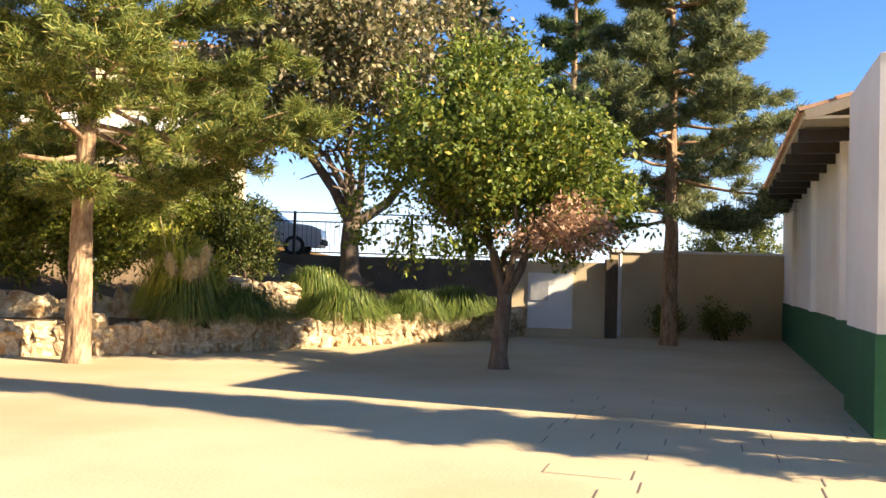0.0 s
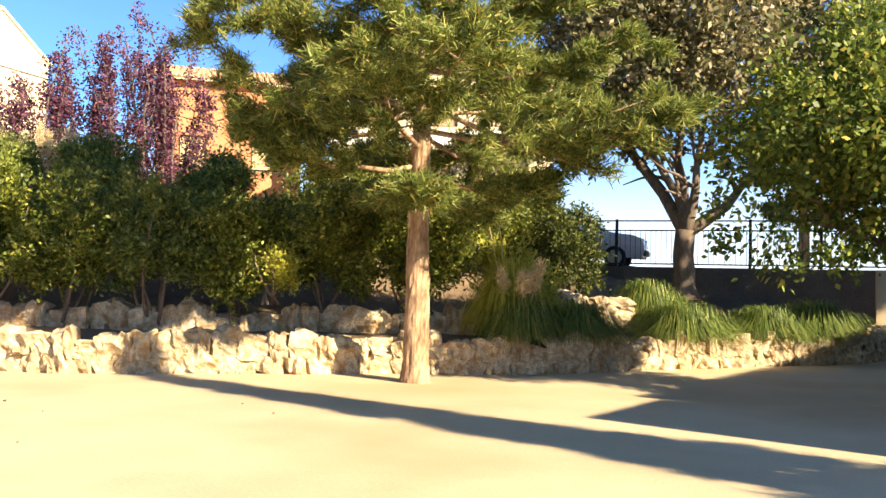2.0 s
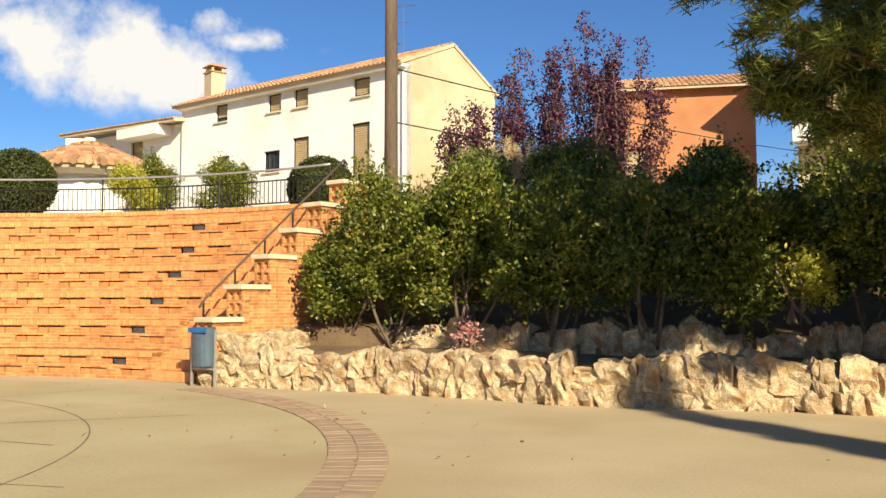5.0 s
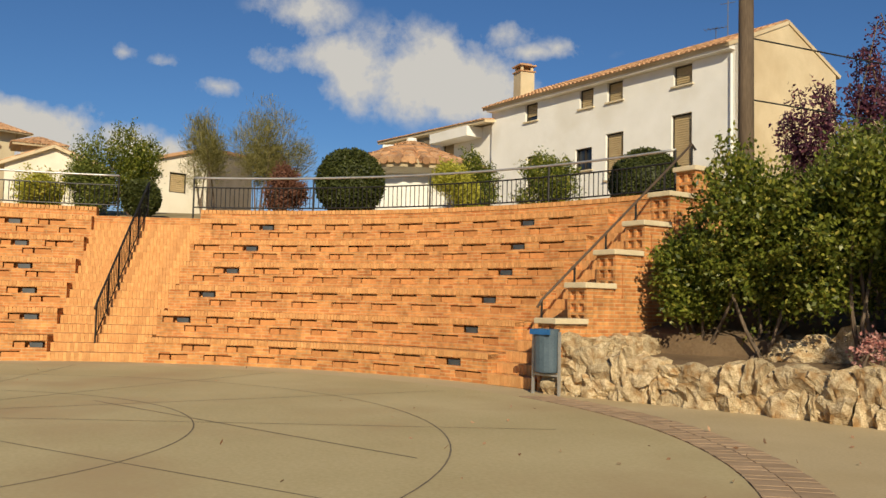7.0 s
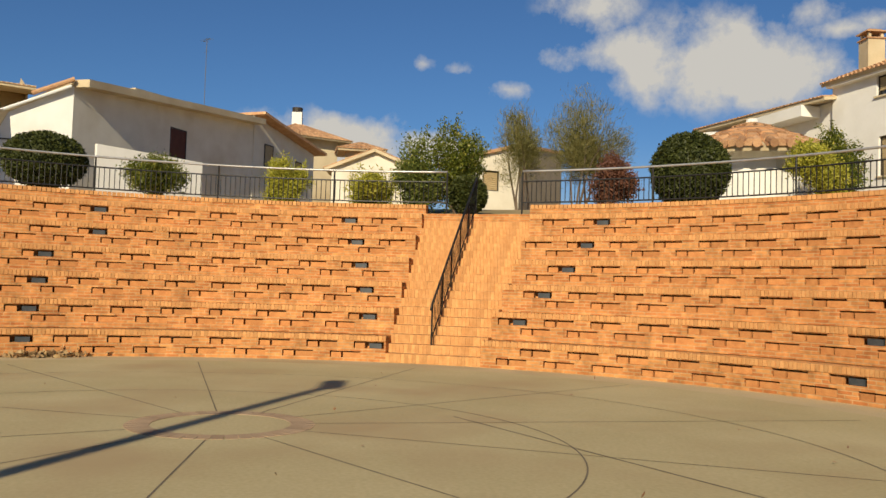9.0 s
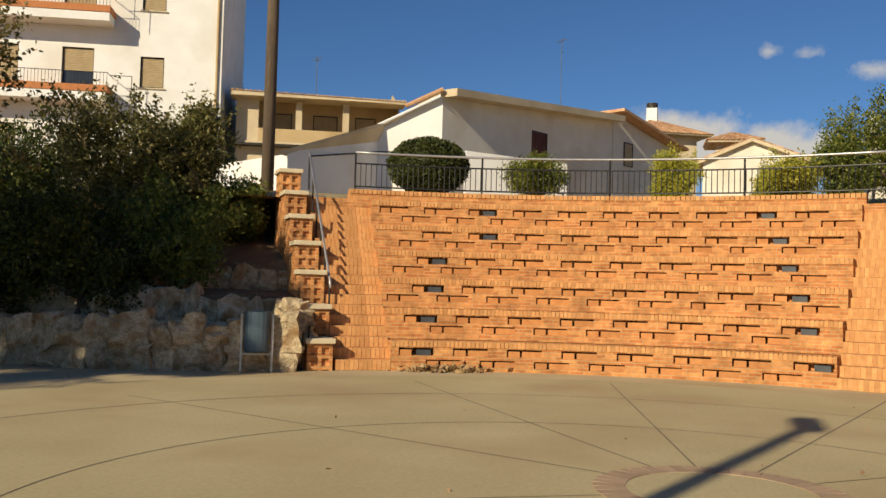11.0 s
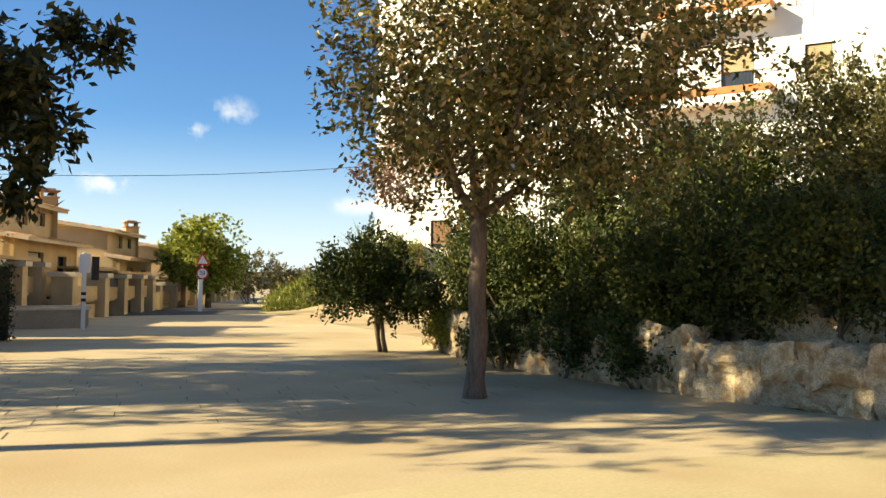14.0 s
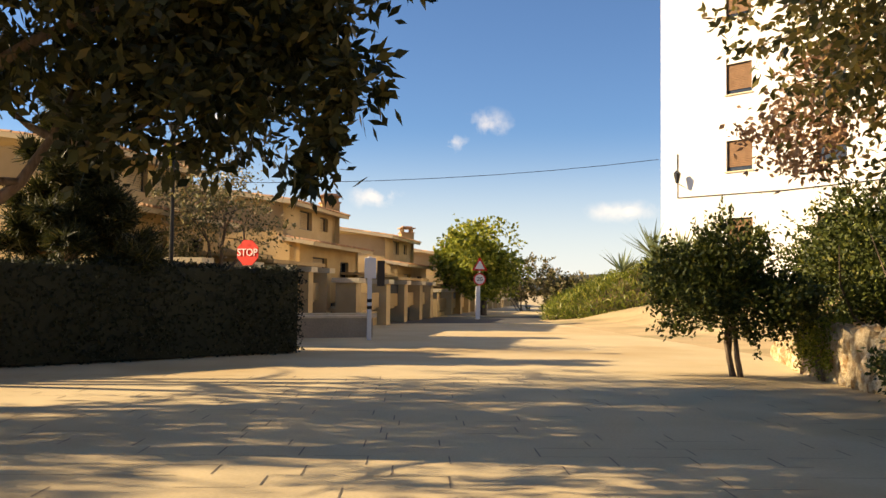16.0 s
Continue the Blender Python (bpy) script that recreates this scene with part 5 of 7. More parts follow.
def flats_behind():
    """Yellowish flats between the block and the gabled house."""
    h = tagged(thing("yellow_flats"), "yellowish apartment house with balconies under a flat roof", "apartment block")
    A, u = Vector((-52.4, -24.0)), Vector((-0.46, 0.888))
    mm = frame_at(A, u)
    P = lambda x, y, z: mm @ Vector((x, y, z))
    B = lambda c, q: Geo().box((0, 0, 0), q, m=mm @ Matrix.Translation(c))
    L = 9.0
    part("lower_wall", B((L / 2, 0.15, 6.1), (L, 0.3, 6.2)), M["cream"], h)
    W = [(1.6, 3.0, 9.7, 11.2), (4.2, 5.6, 9.7, 11.2), (6.6, 7.8, 9.7, 11.2)]
    mr = mm @ Matrix.Translation((0, 1.5, 0))
    wall_panel("recessed_wall", h, L, 9.0, 11.9, W, M["ochre"], m=mr)
    for w in W:
        window_unit(h, *w, m=mr, sill=False)
    bal = part("balcony", B((L / 2, 0.75, 9.2), (L, 1.8, 0.18)), M["cream"], h)
    part("parapet", B((L / 2 + 0.6, -0.05, 9.65), (L - 1.2, 0.16, 0.75)), M["ochre"], bal)
    part("ledge", B((L / 2, -0.25, 9.05), (L, 0.8, 0.12)), M["darkframe"], bal)
    for x in (3.4, 6.0):
        part("pillar", B((x, 0.05, 10.4), (0.35, 0.35, 2.4)), M["cream"], bal)
    part("end_wall", B((0.6, 0.8, 10.4), (1.2, 1.7, 2.6)), M["cream"], h)
    part("gable_wall", Geo_face([P(0, 0, 3), P(0, 9, 3), P(0, 9, 11.8), P(0, 4.5, 13.3), P(0, 0, 11.8)]), M["cream"], h)
    part("far_wall", Geo_face([P(L, 0, 3), P(L, 9, 3), P(L, 9, 11.8), P(L, 4.5, 13.3), P(L, 0, 11.8)]), M["cream"], h)
    part("eaves_slab", B((L / 2, -0.1, 11.75), (L + 0.6, 1.6, 0.2)), M["cream"], h)
    tile_roof(h, [P(-0.3, -0.9, 11.9), P(L + 0.3, -0.9, 11.75), P(L + 0.3, 4.5, 12.5), P(-0.3, 4.5, 12.7)])


flats_behind()


M["terracotta"] = material("brown_orange_render", (0.40, 0.17, 0.075), (0.50, 0.23, 0.11), 1.2, 0.9, 0.15, 40)


def orange_house():
    """Brown-orange house behind the plum trees and the cream one beside it, behind the pine."""
    h = tagged(thing("orange_house"), "orange-brown rendered house with a dark window", "house")
    mm = frame_at((-28.0, 34.1), (0.80, 0.6))
    W = [(4.2, 5.4, 6.5, 8.0), (1.0, 2.2, 6.5, 8.0)]
    L = 6.5
    wall_panel("wall", h, L, 2.0, 10.6, W, M["terracotta"], m=mm)
    for w in W:
        window_unit(h, *w, m=mm, sill=False)
    P = lambda x, y, z: mm @ Vector((x, y, z))
    part("side_wall", Geo_face([P(L, 0, 2), P(L, 8, 2), P(L, 8, 10.6), P(L, 0, 10.6)]), M["render"], h)
    part("far_side_wall", Geo_face([P(0, 0, 2), P(0, 8, 2), P(0, 8, 10.6), P(0, 0, 10.6)]), M["terracotta"], h)
    tile_roof(h, [P(-0.4, -0.5, 10.55), P(L + 0.4, -0.5, 10.55), P(L + 0.4, 4, 12.0), P(-0.4, 4, 12.0)])
    h = tagged(thing("cream_house"), "cream house with balconies behind the pine tree", "house")
    mm = frame_at((-20.0, 36.0), (0.95, 0.3))
    L = 9.5
    W = [(x, x + 1.4, z, z + 2.0) for x in (1.0, 4.0, 7.0) for z in (5.0, 8.3)]
    wall_panel("wall", h, L, 2.0, 11.2, W, M["cream"], m=mm)
    for w in W:
        window_unit(h, *w, m=mm, sill=False)
    for z in (4.4, 7.6):
        part("balcony", Geo().box((0, 0, 0), (L, 1.2, 0.6), m=mm @ Matrix.Translation((L / 2, -0.6, z))), M["render"], h)
    P = lambda x, y, z: mm @ Vector((x, y, z))
    part("side_wall", Geo_face([P(L, 0, 2), P(L, 8, 2), P(L, 8, 11.2), P(L, 0, 11.2)]), M["cream"], h)
    part("far_side_wall", Geo_face([P(0, 0, 2), P(0, 8, 2), P(0, 8, 11.2), P(0, 0, 11.2)]), M["cream"], h)
    tile_roof(h, [P(-0.4, -0.6, 11.15), P(L + 0.4, -0.6, 11.15), P(L + 0.4, 4, 12.4), P(-0.4, 4, 12.4)])


orange_house()


def dado_building():
    """White building with a green dado beside the square."""
    h = tagged(thing("white_hall"), "white rendered hall with a green dado and dark rafter ends", "building")
    u = Vector((0.25, 0.968, 0))
    m = Matrix.Translation((4.72, 12.75, 0)) @ Matrix.Rotation(math.atan2(u.y, u.x), 4, "Z") @ Matrix.Scale(-1, 4, (0, 1, 0))
    B = lambda c, s: Geo().box((0, 0, 0), s, m=m @ Matrix.Translation(c))
    L, ze = 15.5, 4.0
    part("wall", B((L / 2, 0.15, 0.5 * (1.1 + ze)), (L, 0.3, ze - 1.1)), M["render"], h)
    part("dado", B((L / 2, 0.147, 0.55), (L, 0.34, 1.1)), M["green"], h, "green painted dado")
    for x in (1.9, 6.2, 10.8):
        part("pilaster", B((x, -0.03, 0.5 * (1.1 + ze)), (0.35, 0.12, ze - 1.1)), M["render"], h)
    part("end_wall", B((L, 4, ze / 2), (0.3, 8, ze)), M["render"], h)
    # taller front block
    part("front_block", B((-1.2, 3.9, 2.6), (2.3, 8.2, 3.0)), M["render"], h)
    part("front_dado", B((-1.2, 3.9, 0.55), (2.34, 8.24, 1.1)), M["green"], h, "green painted dado")
    P = lambda x, y, z: m @ Vector((x, y, z))
    g = Geo()
    g.face([P(-2.35, -0.2, 4.1), P(-0.05, -0.2, 4.1), P(-0.05, 4, 5.1), P(-2.35, 4, 5.1)])
    g.face([P(-2.35, 8, 4.1), P(-0.05, 8, 4.1), P(-0.05, 4, 5.1), P(-2.35, 4, 5.1)])
    for x in (-2.35, -0.05):
        g.face([P(x, -0.2, 4.0), P(x, 8, 4.0), P(x, 8, 4.1), P(x, 4, 5.1), P(x, -0.2, 4.1)])
    part("front_gable", g, M["render"], h)
    tile_roof(h, [P(0.0, -0.75, 3.95), P(L + 0.5, -0.75, 3.95), P(L + 0.5, 4, 5.4), P(0.0, 4, 5.4)])
    for i in range(11):
        part("rafter", B((0.7 + i * 1.25, -0.38, 3.72), (0.14, 0.78, 0.16)), M["darkframe"], h, "dark timber rafter end")
    part("eaves_board", B((L / 2, -0.4, 3.85), (L, 0.72, 0.04)), M["cream"], h)


dado_building()


def yard_walls():
    """Walls and gate at the far side of the square."""
    w = tagged(thing("yard_wall"), "cream rendered yard wall with a pale metal hatch", "wall", kind="structure")
    part("wall", Geo().box((1.9, 26.0, 1.05), (2.9, 0.3, 2.1), rz=0.02), M["cream"], w)
    hatch = part("hatch", Geo().box((1.55, 25.83, 1.0), (1.25, 0.05, 1.55)), M["render"], w, "pale metal service hatch")
    part("hatch_panel", Geo().box((1.25, 25.79, 1.25), (0.5, 0.04, 0.5)), M["steel"], hatch)
    part("pier", Geo().box((3.25, 25.9, 1.1), (0.32, 0.4, 2.2)), M["woodpole"], w, "dark gate post")
    t = tagged(thing("shed_wall"), "pale rendered wall under a dark flat roof edge", "wall", kind="structure")
    part("wall", Geo().box((6.4, 27.4, 1.23), (6.0, 0.3, 2.46), rz=0.04), M["cream"], t)
    part("coping", Geo().box((6.4, 27.4, 2.5), (6.1, 0.42, 0.08), rz=0.04), M["white"], t, "white coping")
    part("post", Geo().tube([(3.6, 26.6, 0), (3.6, 26.6, 2.4)], 0.05, 8), M["white"], t, "thin white post")


yard_walls()


def street_wall():
    """Retaining wall of the upper street with its railing."""
    w = tagged(thing("street_retaining_wall"), "dark retaining wall below the upper street", "wall", kind="structure")
    a, b = Vector((-14.0, 25.0, 0)), Vector((0.9, 26.1, 0))
    d = (b - a).normalized()
    part("wall", Geo().box((a + b) / 2 + Vector((0, 0.15, 1.0)), ((b - a).length, 0.3, 2.2), rz=math.atan2(d.y, d.x)), M["darkstone"], w)
    f = thing("street_fence", (0, 0, 0), 0, "black steel fence along the upper street", "fence")
    z = 2.1
    for zz in (z + 0.08, z + 0.95, z + 1.2):
        part("rail", Geo().tube([a + Vector((0, 0, zz)), b + Vector((0, 0, zz))], 0.018, 6), M["black"], f)
    n = 9
    for i in range(n + 1):
        p = a.lerp(b, i / n)
        part("post", Geo().box(p + Vector((0, 0, z + 0.62)), (0.07, 0.07, 1.24)), M["black"], f)
    m = int((b - a).length / 0.13)
    bar = Geo().tube([(0, 0, z + 0.08), (0, 0, z + 0.95)], 0.008, 4).mesh("bar", M["black"])
    for i in range(1, m):
        ob = new("bar", bar)
        ob.parent = f
        ob.matrix_basis = Matrix.Translation(a.lerp(b, i / m))


M["darkstone"] = material("dark_rendered_wall", (0.10, 0.085, 0.065), (0.17, 0.14, 0.11), 1.5, 0.95, 0.5, 20)
street_wall()
g = Geo()
g.face([(-40, 25.5, 2.08), (3, 26.6, 2.08), (3, 60, 2.08), (-40, 60, 2.08)])
M["asphalt"] = material("grey_asphalt", (0.05, 0.05, 0.05), (0.085, 0.083, 0.08), 3, 0.9, 0.3, 60)
tagged(part("street", g, M["asphalt"]), "grey asphalt of the upper street", "road", kind="structure")


# ---- trees and plants ----
M["streetleaf"] = leaf_material("small_dull_leaves", (0.045, 0.055, 0.014), (0.29, 0.235, 0.065), (0.62, 0.37, 0.17), through=0.35, rough=0.4)

def broadleaf(name, base, trunk, limbs, crown, leaf, label, seed, bark="bark", r0=0.16, category="tree", group=""):
    """trunk: height of the fork; limbs: ends relative to the base; crown: list of (centre, radii, clumps, leaves a clump, spread, length, width, lumps)."""
    rg = np.random.default_rng(seed)
    t = thing(name, base, 0, label, category, group)
    fork = Vector((rg.normal(0, 0.04), rg.normal(0, 0.04), trunk))
    g = Geo()
    g.tube([(0, 0, -0.1), (0, 0, 0.05), *limb_path(rg, (0, 0, 0.25), fork, 4, 0.008)], [r0 * 1.5, r0 * 1.25, r0, r0 * 0.95, r0 * 0.9, r0 * 0.88, r0 * 0.85], 10)
    part("trunk", g, M[bark], t, smooth=True)
    for e in limbs:
        pts = limb_path(rg, fork - Vector((0, 0, 0.08)), e, 6, 0.10)
        n = len(pts)
        lb = Geo().tube(pts, [r0 * 0.62 * (1 - 0.82 * i / (n - 1)) for i in range(n)], 7)
        for _ in range(4):
            k = rg.integers(2, n - 1)
            q = pts[k] + Vector((rg.normal(0, 1), rg.normal(0, 1), abs(rg.normal(0.3, 0.6)))).normalized() * (Vector(e) - fork).length * rg.uniform(0.3, 0.55)
            tw = limb_path(rg, pts[k], q, 4, 0.1)
            lb.tube(tw, [r0 * 0.25, r0 * 0.2, r0 * 0.14, r0 * 0.1, r0 * 0.05], 5)
        part("limb", lb, M[bark], t, smooth=True)
    for i, (c, rad, n, per, spread, ln, wd, lumps, mat) in enumerate(crown):
        pts = crown_points(rg, n, c, rad, lumps, gap=0.15)
        out = unit(pts - np.array(c))
        sp = sprigs(rg, pts, c, max(8, n // 8), 0.24 * (rad[0] + rad[2]) / 2)
        me = quads_mesh("crown", np.concatenate([leaf_quads(rg, pts, per, spread, ln, wd, out * 0.5, droop=0.25), leaf_quads(rg, sp, 4, 0.035, ln, wd, None, droop=0.2)]), M[mat or leaf])
        part("crown", me, None, t)
    return t


def needles(rg, tips, dirs, per, length, width, spread=0.05):
    n = len(tips) * per
    c = np.repeat(tips, per, axis=0) + rg.normal(0, spread, (n, 3))
    d = unit(np.repeat(dirs, per, axis=0) * 0.9 + rg.normal(0, 0.75, (n, 3)))
    s = unit(np.cross(d, rg.normal(0, 1, (n, 3))))
    L = (length * rg.uniform(0.6, 1.25, n))[:, None]
    w = width * 0.5
    return np.stack([c - s * w, c + s * w, c + d * L + s * w * 0.3, c + d * L - s * w * 0.3], axis=1)


def plated(path, radii, seed):
    """A trunk with furrowed bark: many rings, the surface pushed in along upright cracks."""
    pts, rad = [], []
    for i in range(len(path) - 1):
        for k in range(8):
            pts.append(Vector(path[i]).lerp(Vector(path[i + 1]), k / 8))
            rad.append(radii[i] + (radii[i + 1] - radii[i]) * k / 8)
    pts.append(Vector(path[-1]))
    rad.append(radii[-1])
    g = Geo().tube(pts, rad, 28)
    for i, v in enumerate(g.v):
        j = min(i // 28, len(pts) - 1)
        d = Vector(v) - pts[j]
        q = Vector((d.x * 16, d.y * 16, v[2] * 3.2 + seed))
        g.v[i] = tuple(pts[j] + d * (1.03 - 0.22 * abs(noise.noise(q)) - 0.06 * noise.noise(q * 2.7)))
    return g


def pine(name, base, height, clear, reach, label, seed, r0=0.2, whorls=9, mat="needle", lean=(0, 0), droop=0.15, tufts=95, per=15, bark="bark_pine", top_reach=0.35, seg_len=0.17, wide=0.016, bare=None):
    """A pine: a tapering trunk, whorls of boughs with side shoots, and tufts of needles along them. bare: a bearing, a half width and a height below which no boughs grow."""
    rg = np.random.default_rng(seed)
    t = thing(name, base, 0, label, "pine tree", "pine trees")
    top = Vector((lean[0], lean[1], height))
    tp = [Vector((0, 0, -0.1)), Vector((0, 0, 0.06))] + [Vector((0, 0, 0.3)).lerp(top, i / 8) + Vector((rg.normal(0, 0.03), rg.normal(0, 0.03), 0)) * min(1, i / 3) for i in range(9)]
    part("trunk", plated(tp, [r0 * 1.35, r0 * 1.22] + [r0 * (1.05 - 0.95 * (i / 8) ** 1.1) for i in range(9)], seed), M[bark], t)
    for w in range(whorls):
        f = w / (whorls - 1)
        z = clear + (height - clear) * f * 0.97
        rr = reach * ((0.75 + 0.5 * math.sin(math.pi * min(1, f * 1.6 + 0.15))) * (1 - f) + top_reach * f) * 0.85 * min(1, 0.84 + 1.6 * f)
        ax = Vector((0, 0, 0)).lerp(top, z / height)
        ax.z = z
        boughs = Geo()
        tips, dirs = [], []
        for b in range(5 if f < 0.85 else 4):
            a = 2 * math.pi * (b + rg.uniform(-0.28, 0.28)) / 5 + w * 1.3
            L = rr * rg.uniform(0.72, 1.12)
            if bare and z < bare[2] and abs((a - bare[0] + math.pi) % (2 * math.pi) - math.pi) < bare[1]:
                continue
            up = rg.uniform(-0.1, 0.35) + f * 0.5
            e = ax + Vector((math.cos(a), math.sin(a), up - droop)) * L
            lift_ = Vector((0, 0, rg.uniform(-0.5, 0.5) * (height - clear) / whorls))
            pts = limb_path(rg, ax + lift_, e + lift_, 6, 0.05, sag=droop * 0.6)
            boughs.tube(pts, [r0 * 0.24 * (1 - 0.8 * i / 6) for i in range(7)], 6)
            segs = []
            for k in range(2, 7):
                for s in (-1, 1, 0):
                    base_p = pts[k]
                    side = Vector((-math.sin(a), math.cos(a), 0)) * s
                    q = base_p + (Vector((math.cos(a), math.sin(a), 0)) * 0.55 + side * 0.9 + Vector((0, 0, rg.uniform(-0.25, 0.4)))).normalized() * L * 0.34 * rg.uniform(0.6, 1.2) * (1.1 - 0.09 * k)
                    boughs.tube([base_p, base_p.lerp(q, 0.5) + Vector((0, 0, -0.02)), q], [r0 * 0.08, r0 * 0.055, r0 * 0.03], 4)
                    segs.append((base_p, q))
            for _ in range(tufts // 5 + 8):
                p, q = segs[rg.integers(0, len(segs))]
                k = rg.uniform(0.25, 1.05)
                v = p.lerp(q, k)
                tips.append(tuple(v))
                dd = (q - p).normalized() + Vector((0, 0, 0.35))
                dirs.append(tuple(dd))
        bo = part("bough", boughs, M[bark], t, smooth=True)
        tips, dirs = np.array(tips), unit(np.array(dirs))
        me = quads_mesh("needles", needles(rg, tips, dirs, per, seg_len, wide, 0.065), M[mat])
        part("needles", me, None, bo)
    return t


def shrub(at, radii, mat, label, seed, n=420, per=16, ln=0.075, wd=0.04, lumps=9, stems=5, name="shrub", up=0.3, spread=0.09, group="shrubs on the banks", extra=(), lift=0.0, stem_r=0.035):
    """A bush: several stems and an uneven mass of small leaves."""
    rg = np.random.default_rng(seed)
    t = thing(name, at, 0, label, "shrub", group)
    for i in range(stems):
        e = (rg.normal(0, 0.45) * radii[0], rg.normal(0, 0.45) * radii[1], lift + radii[2] * rg.uniform(0.9, 1.5))
        part("stem", Geo().tube(limb_path(rg, (rg.normal(0, 0.08), rg.normal(0, 0.08), -0.15), e, 4, 0.1), [stem_r, stem_r * 0.85, stem_r * 0.65, stem_r * 0.45, stem_r * 0.2], 6), M["bark"], t)
    c = (0, 0, lift + radii[2] * 1.02)
    pts = crown_points(rg, n, c, radii, lumps, shell=0.4, gap=0.1)
    pts = pts[pts[:, 2] > 0.02]
    out = unit(pts - np.array(c))
    sp = sprigs(rg, pts, c, max(6, n // 9), 0.42 * (radii[0] + radii[2]) / 2)
    part("foliage", quads_mesh("foliage", np.concatenate([leaf_quads(rg, pts, per, spread, ln, wd, out * 0.6, up=up), leaf_quads(rg, sp, 4, 0.03, ln, wd, None, up=up)]), M[mat]), None, t)
    for m2, k in extra:
        sel = pts[rg.random(len(pts)) < k]
        part("foliage", quads_mesh("foliage", leaf_quads(rg, sel, max(4, per // 3), spread * 1.4, ln, wd, None, up=up), M[m2]), None, t)
    return t


def grass_clump(at, r, h, mat, label, seed, n=2600, plumes=0, ph=1.0):
    """Arching blades from one root, with feathery plumes where there are some."""
    rg = np.random.default_rng(seed)
    t = thing("grass_clump", at, 0, label, "ornamental grass", "grass clumps on the bank")
    a = rg.uniform(0, 2 * math.pi, n)
    d = np.stack([np.cos(a), np.sin(a), np.zeros(n)], 1)
    s = np.stack([-np.sin(a), np.cos(a), np.zeros(n)], 1)
    root = d * rg.uniform(0, 0.32 * r, (n, 1))
    H, Rr = h * rg.uniform(0.4, 1.12, (n, 1)), r * rg.uniform(0.25, 1.3, (n, 1))
    H = H * (1.12 - 0.55 * Rr / (1.3 * r))
    fall = rg.uniform(0.0, 0.65, (n, 1))
    z = np.array([0, 0, 1.0])
    quads = []
    prev, pw = root, 0.012
    for k, (fr, fh, w) in enumerate(((0.10, 0.5, 0.009), (0.35, 0.9, 0.008), (0.7, 0.94, 0.006), (1.0, 0.7, 0.002))):
        cur = root + d * Rr * fr + z * H * (fh if k < 3 else fall)
        quads.append(np.stack([prev - s * pw, prev + s * pw, cur + s * w, cur - s * w], 1))
        prev, pw = cur, w
    for k in range(6):
        part("tuft", quads_mesh("tuft", np.concatenate([q[k::6] for q in quads]), M[mat]), None, t)
    for i in range(plumes):
        e = Vector((rg.uniform(-0.75, 0.75) * r, rg.uniform(-0.75, 0.75) * r, h * rg.uniform(1.2, 1.6) * ph))
        st = part("plume_stem", Geo().tube([(0, 0, 0), e * 0.6, e], [0.012, 0.009, 0.005], 4), M["plume"], t)
        k = np.linspace(0, 1, 60)[:, None]
        c = np.array(e)[None] * (1 - 0.28 * k)
        part("plume", quads_mesh("plume", leaf_quads(rg, c, 7, 0.018 + 0.03 * np.repeat(np.sin(k * 3.0), 7, 0), 0.13, 0.014, None, up=0.7), M["plume"]), None, st)
    return t


def topiary(at, rx, rz, label, seed):
    dz = at[2] - terrace_z(at) + 0.03
    at, rz = (at[0], at[1], at[2] - dz), rz + dz / 2
    rg = np.random.default_rng(seed)
    t = thing("topiary_ball", at, 0, label, "topiary", "clipped balls behind the railing")
    n = 9000
    d = unit(rg.normal(0, 1, (n, 3)))
    rad = np.array([rx, rx, rz])
    p = d * rad * (1 + 0.03 * np.sin(d[:, :1] * 9 + seed) * np.cos(d[:, 2:3] * 8)) * rg.uniform(0.965, 1.01, (n, 1))
    p[:, 2] += rz + 0.15
    part("foliage", quads_mesh("foliage", leaf_quads(rg, p, 1, 0.012, 0.085, 0.055, d * 0.25), M["topiary"]), None, t)
    bm = bmesh.new()
    bmesh.ops.create_uvsphere(bm, u_segments=24, v_segments=14, radius=1)
    for v in bm.verts:
        v.co = Vector((v.co.x * rx * 0.94, v.co.y * rx * 0.94, v.co.z * rz * 0.94 + rz + 0.15))
    me = bpy.data.meshes.new("inner_mass")
    bm.to_mesh(me)
    bm.free()
    me.materials.append(M["topiary"])
    part("inner_mass", me, None, t)
    part("stem", Geo().tube([(0, 0, -0.1), (0, 0, 0.4)], 0.07, 8), M["bark"], t)


# the two pines, the mulberry and the big tree at the first stretch
pine("pine_tree", (-6.94, 15.2, 0), 9.5, 3.4, 3.9, "tall pine with a reddish sunlit trunk on the paving", 11, r0=0.20, whorls=13, tufts=880, per=30, droop=0.14, seg_len=0.16, wide=0.021)
pine("pine_tree", (4.41, 23.6, 0), 10.8, 3.4, 4.1, "tall grey-green pine near the yard wall", 12, r0=0.20, whorls=15, mat="needle_grey", tufts=860, per=24, droop=0.12, wide=0.024, bare=(-0.1, 0.95, 4.3))
broadleaf("mulberry_tree", (0.03, 16.45, 0), 1.35, [(-1.2, 0.2, 2.6), (1.1, 0.3, 2.7), (0.2, -0.9, 3.0), (-0.3, 0.9, 3.4), (0.6, 0.1, 4.2)],
          [((0, 0, 3.55), (2.4, 2.35, 2.1), 1500, 26, 0.12, 0.11, 0.068, 20, None), ((0.9, -1.3, 2.5), (0.85, 0.5, 0.5), 110, 14, 0.1, 0.10, 0.05, 5, "drybrown")],
          "mulberry", "round leafy mulberry with a short trunk and a dry branch", 13, r0=0.15)
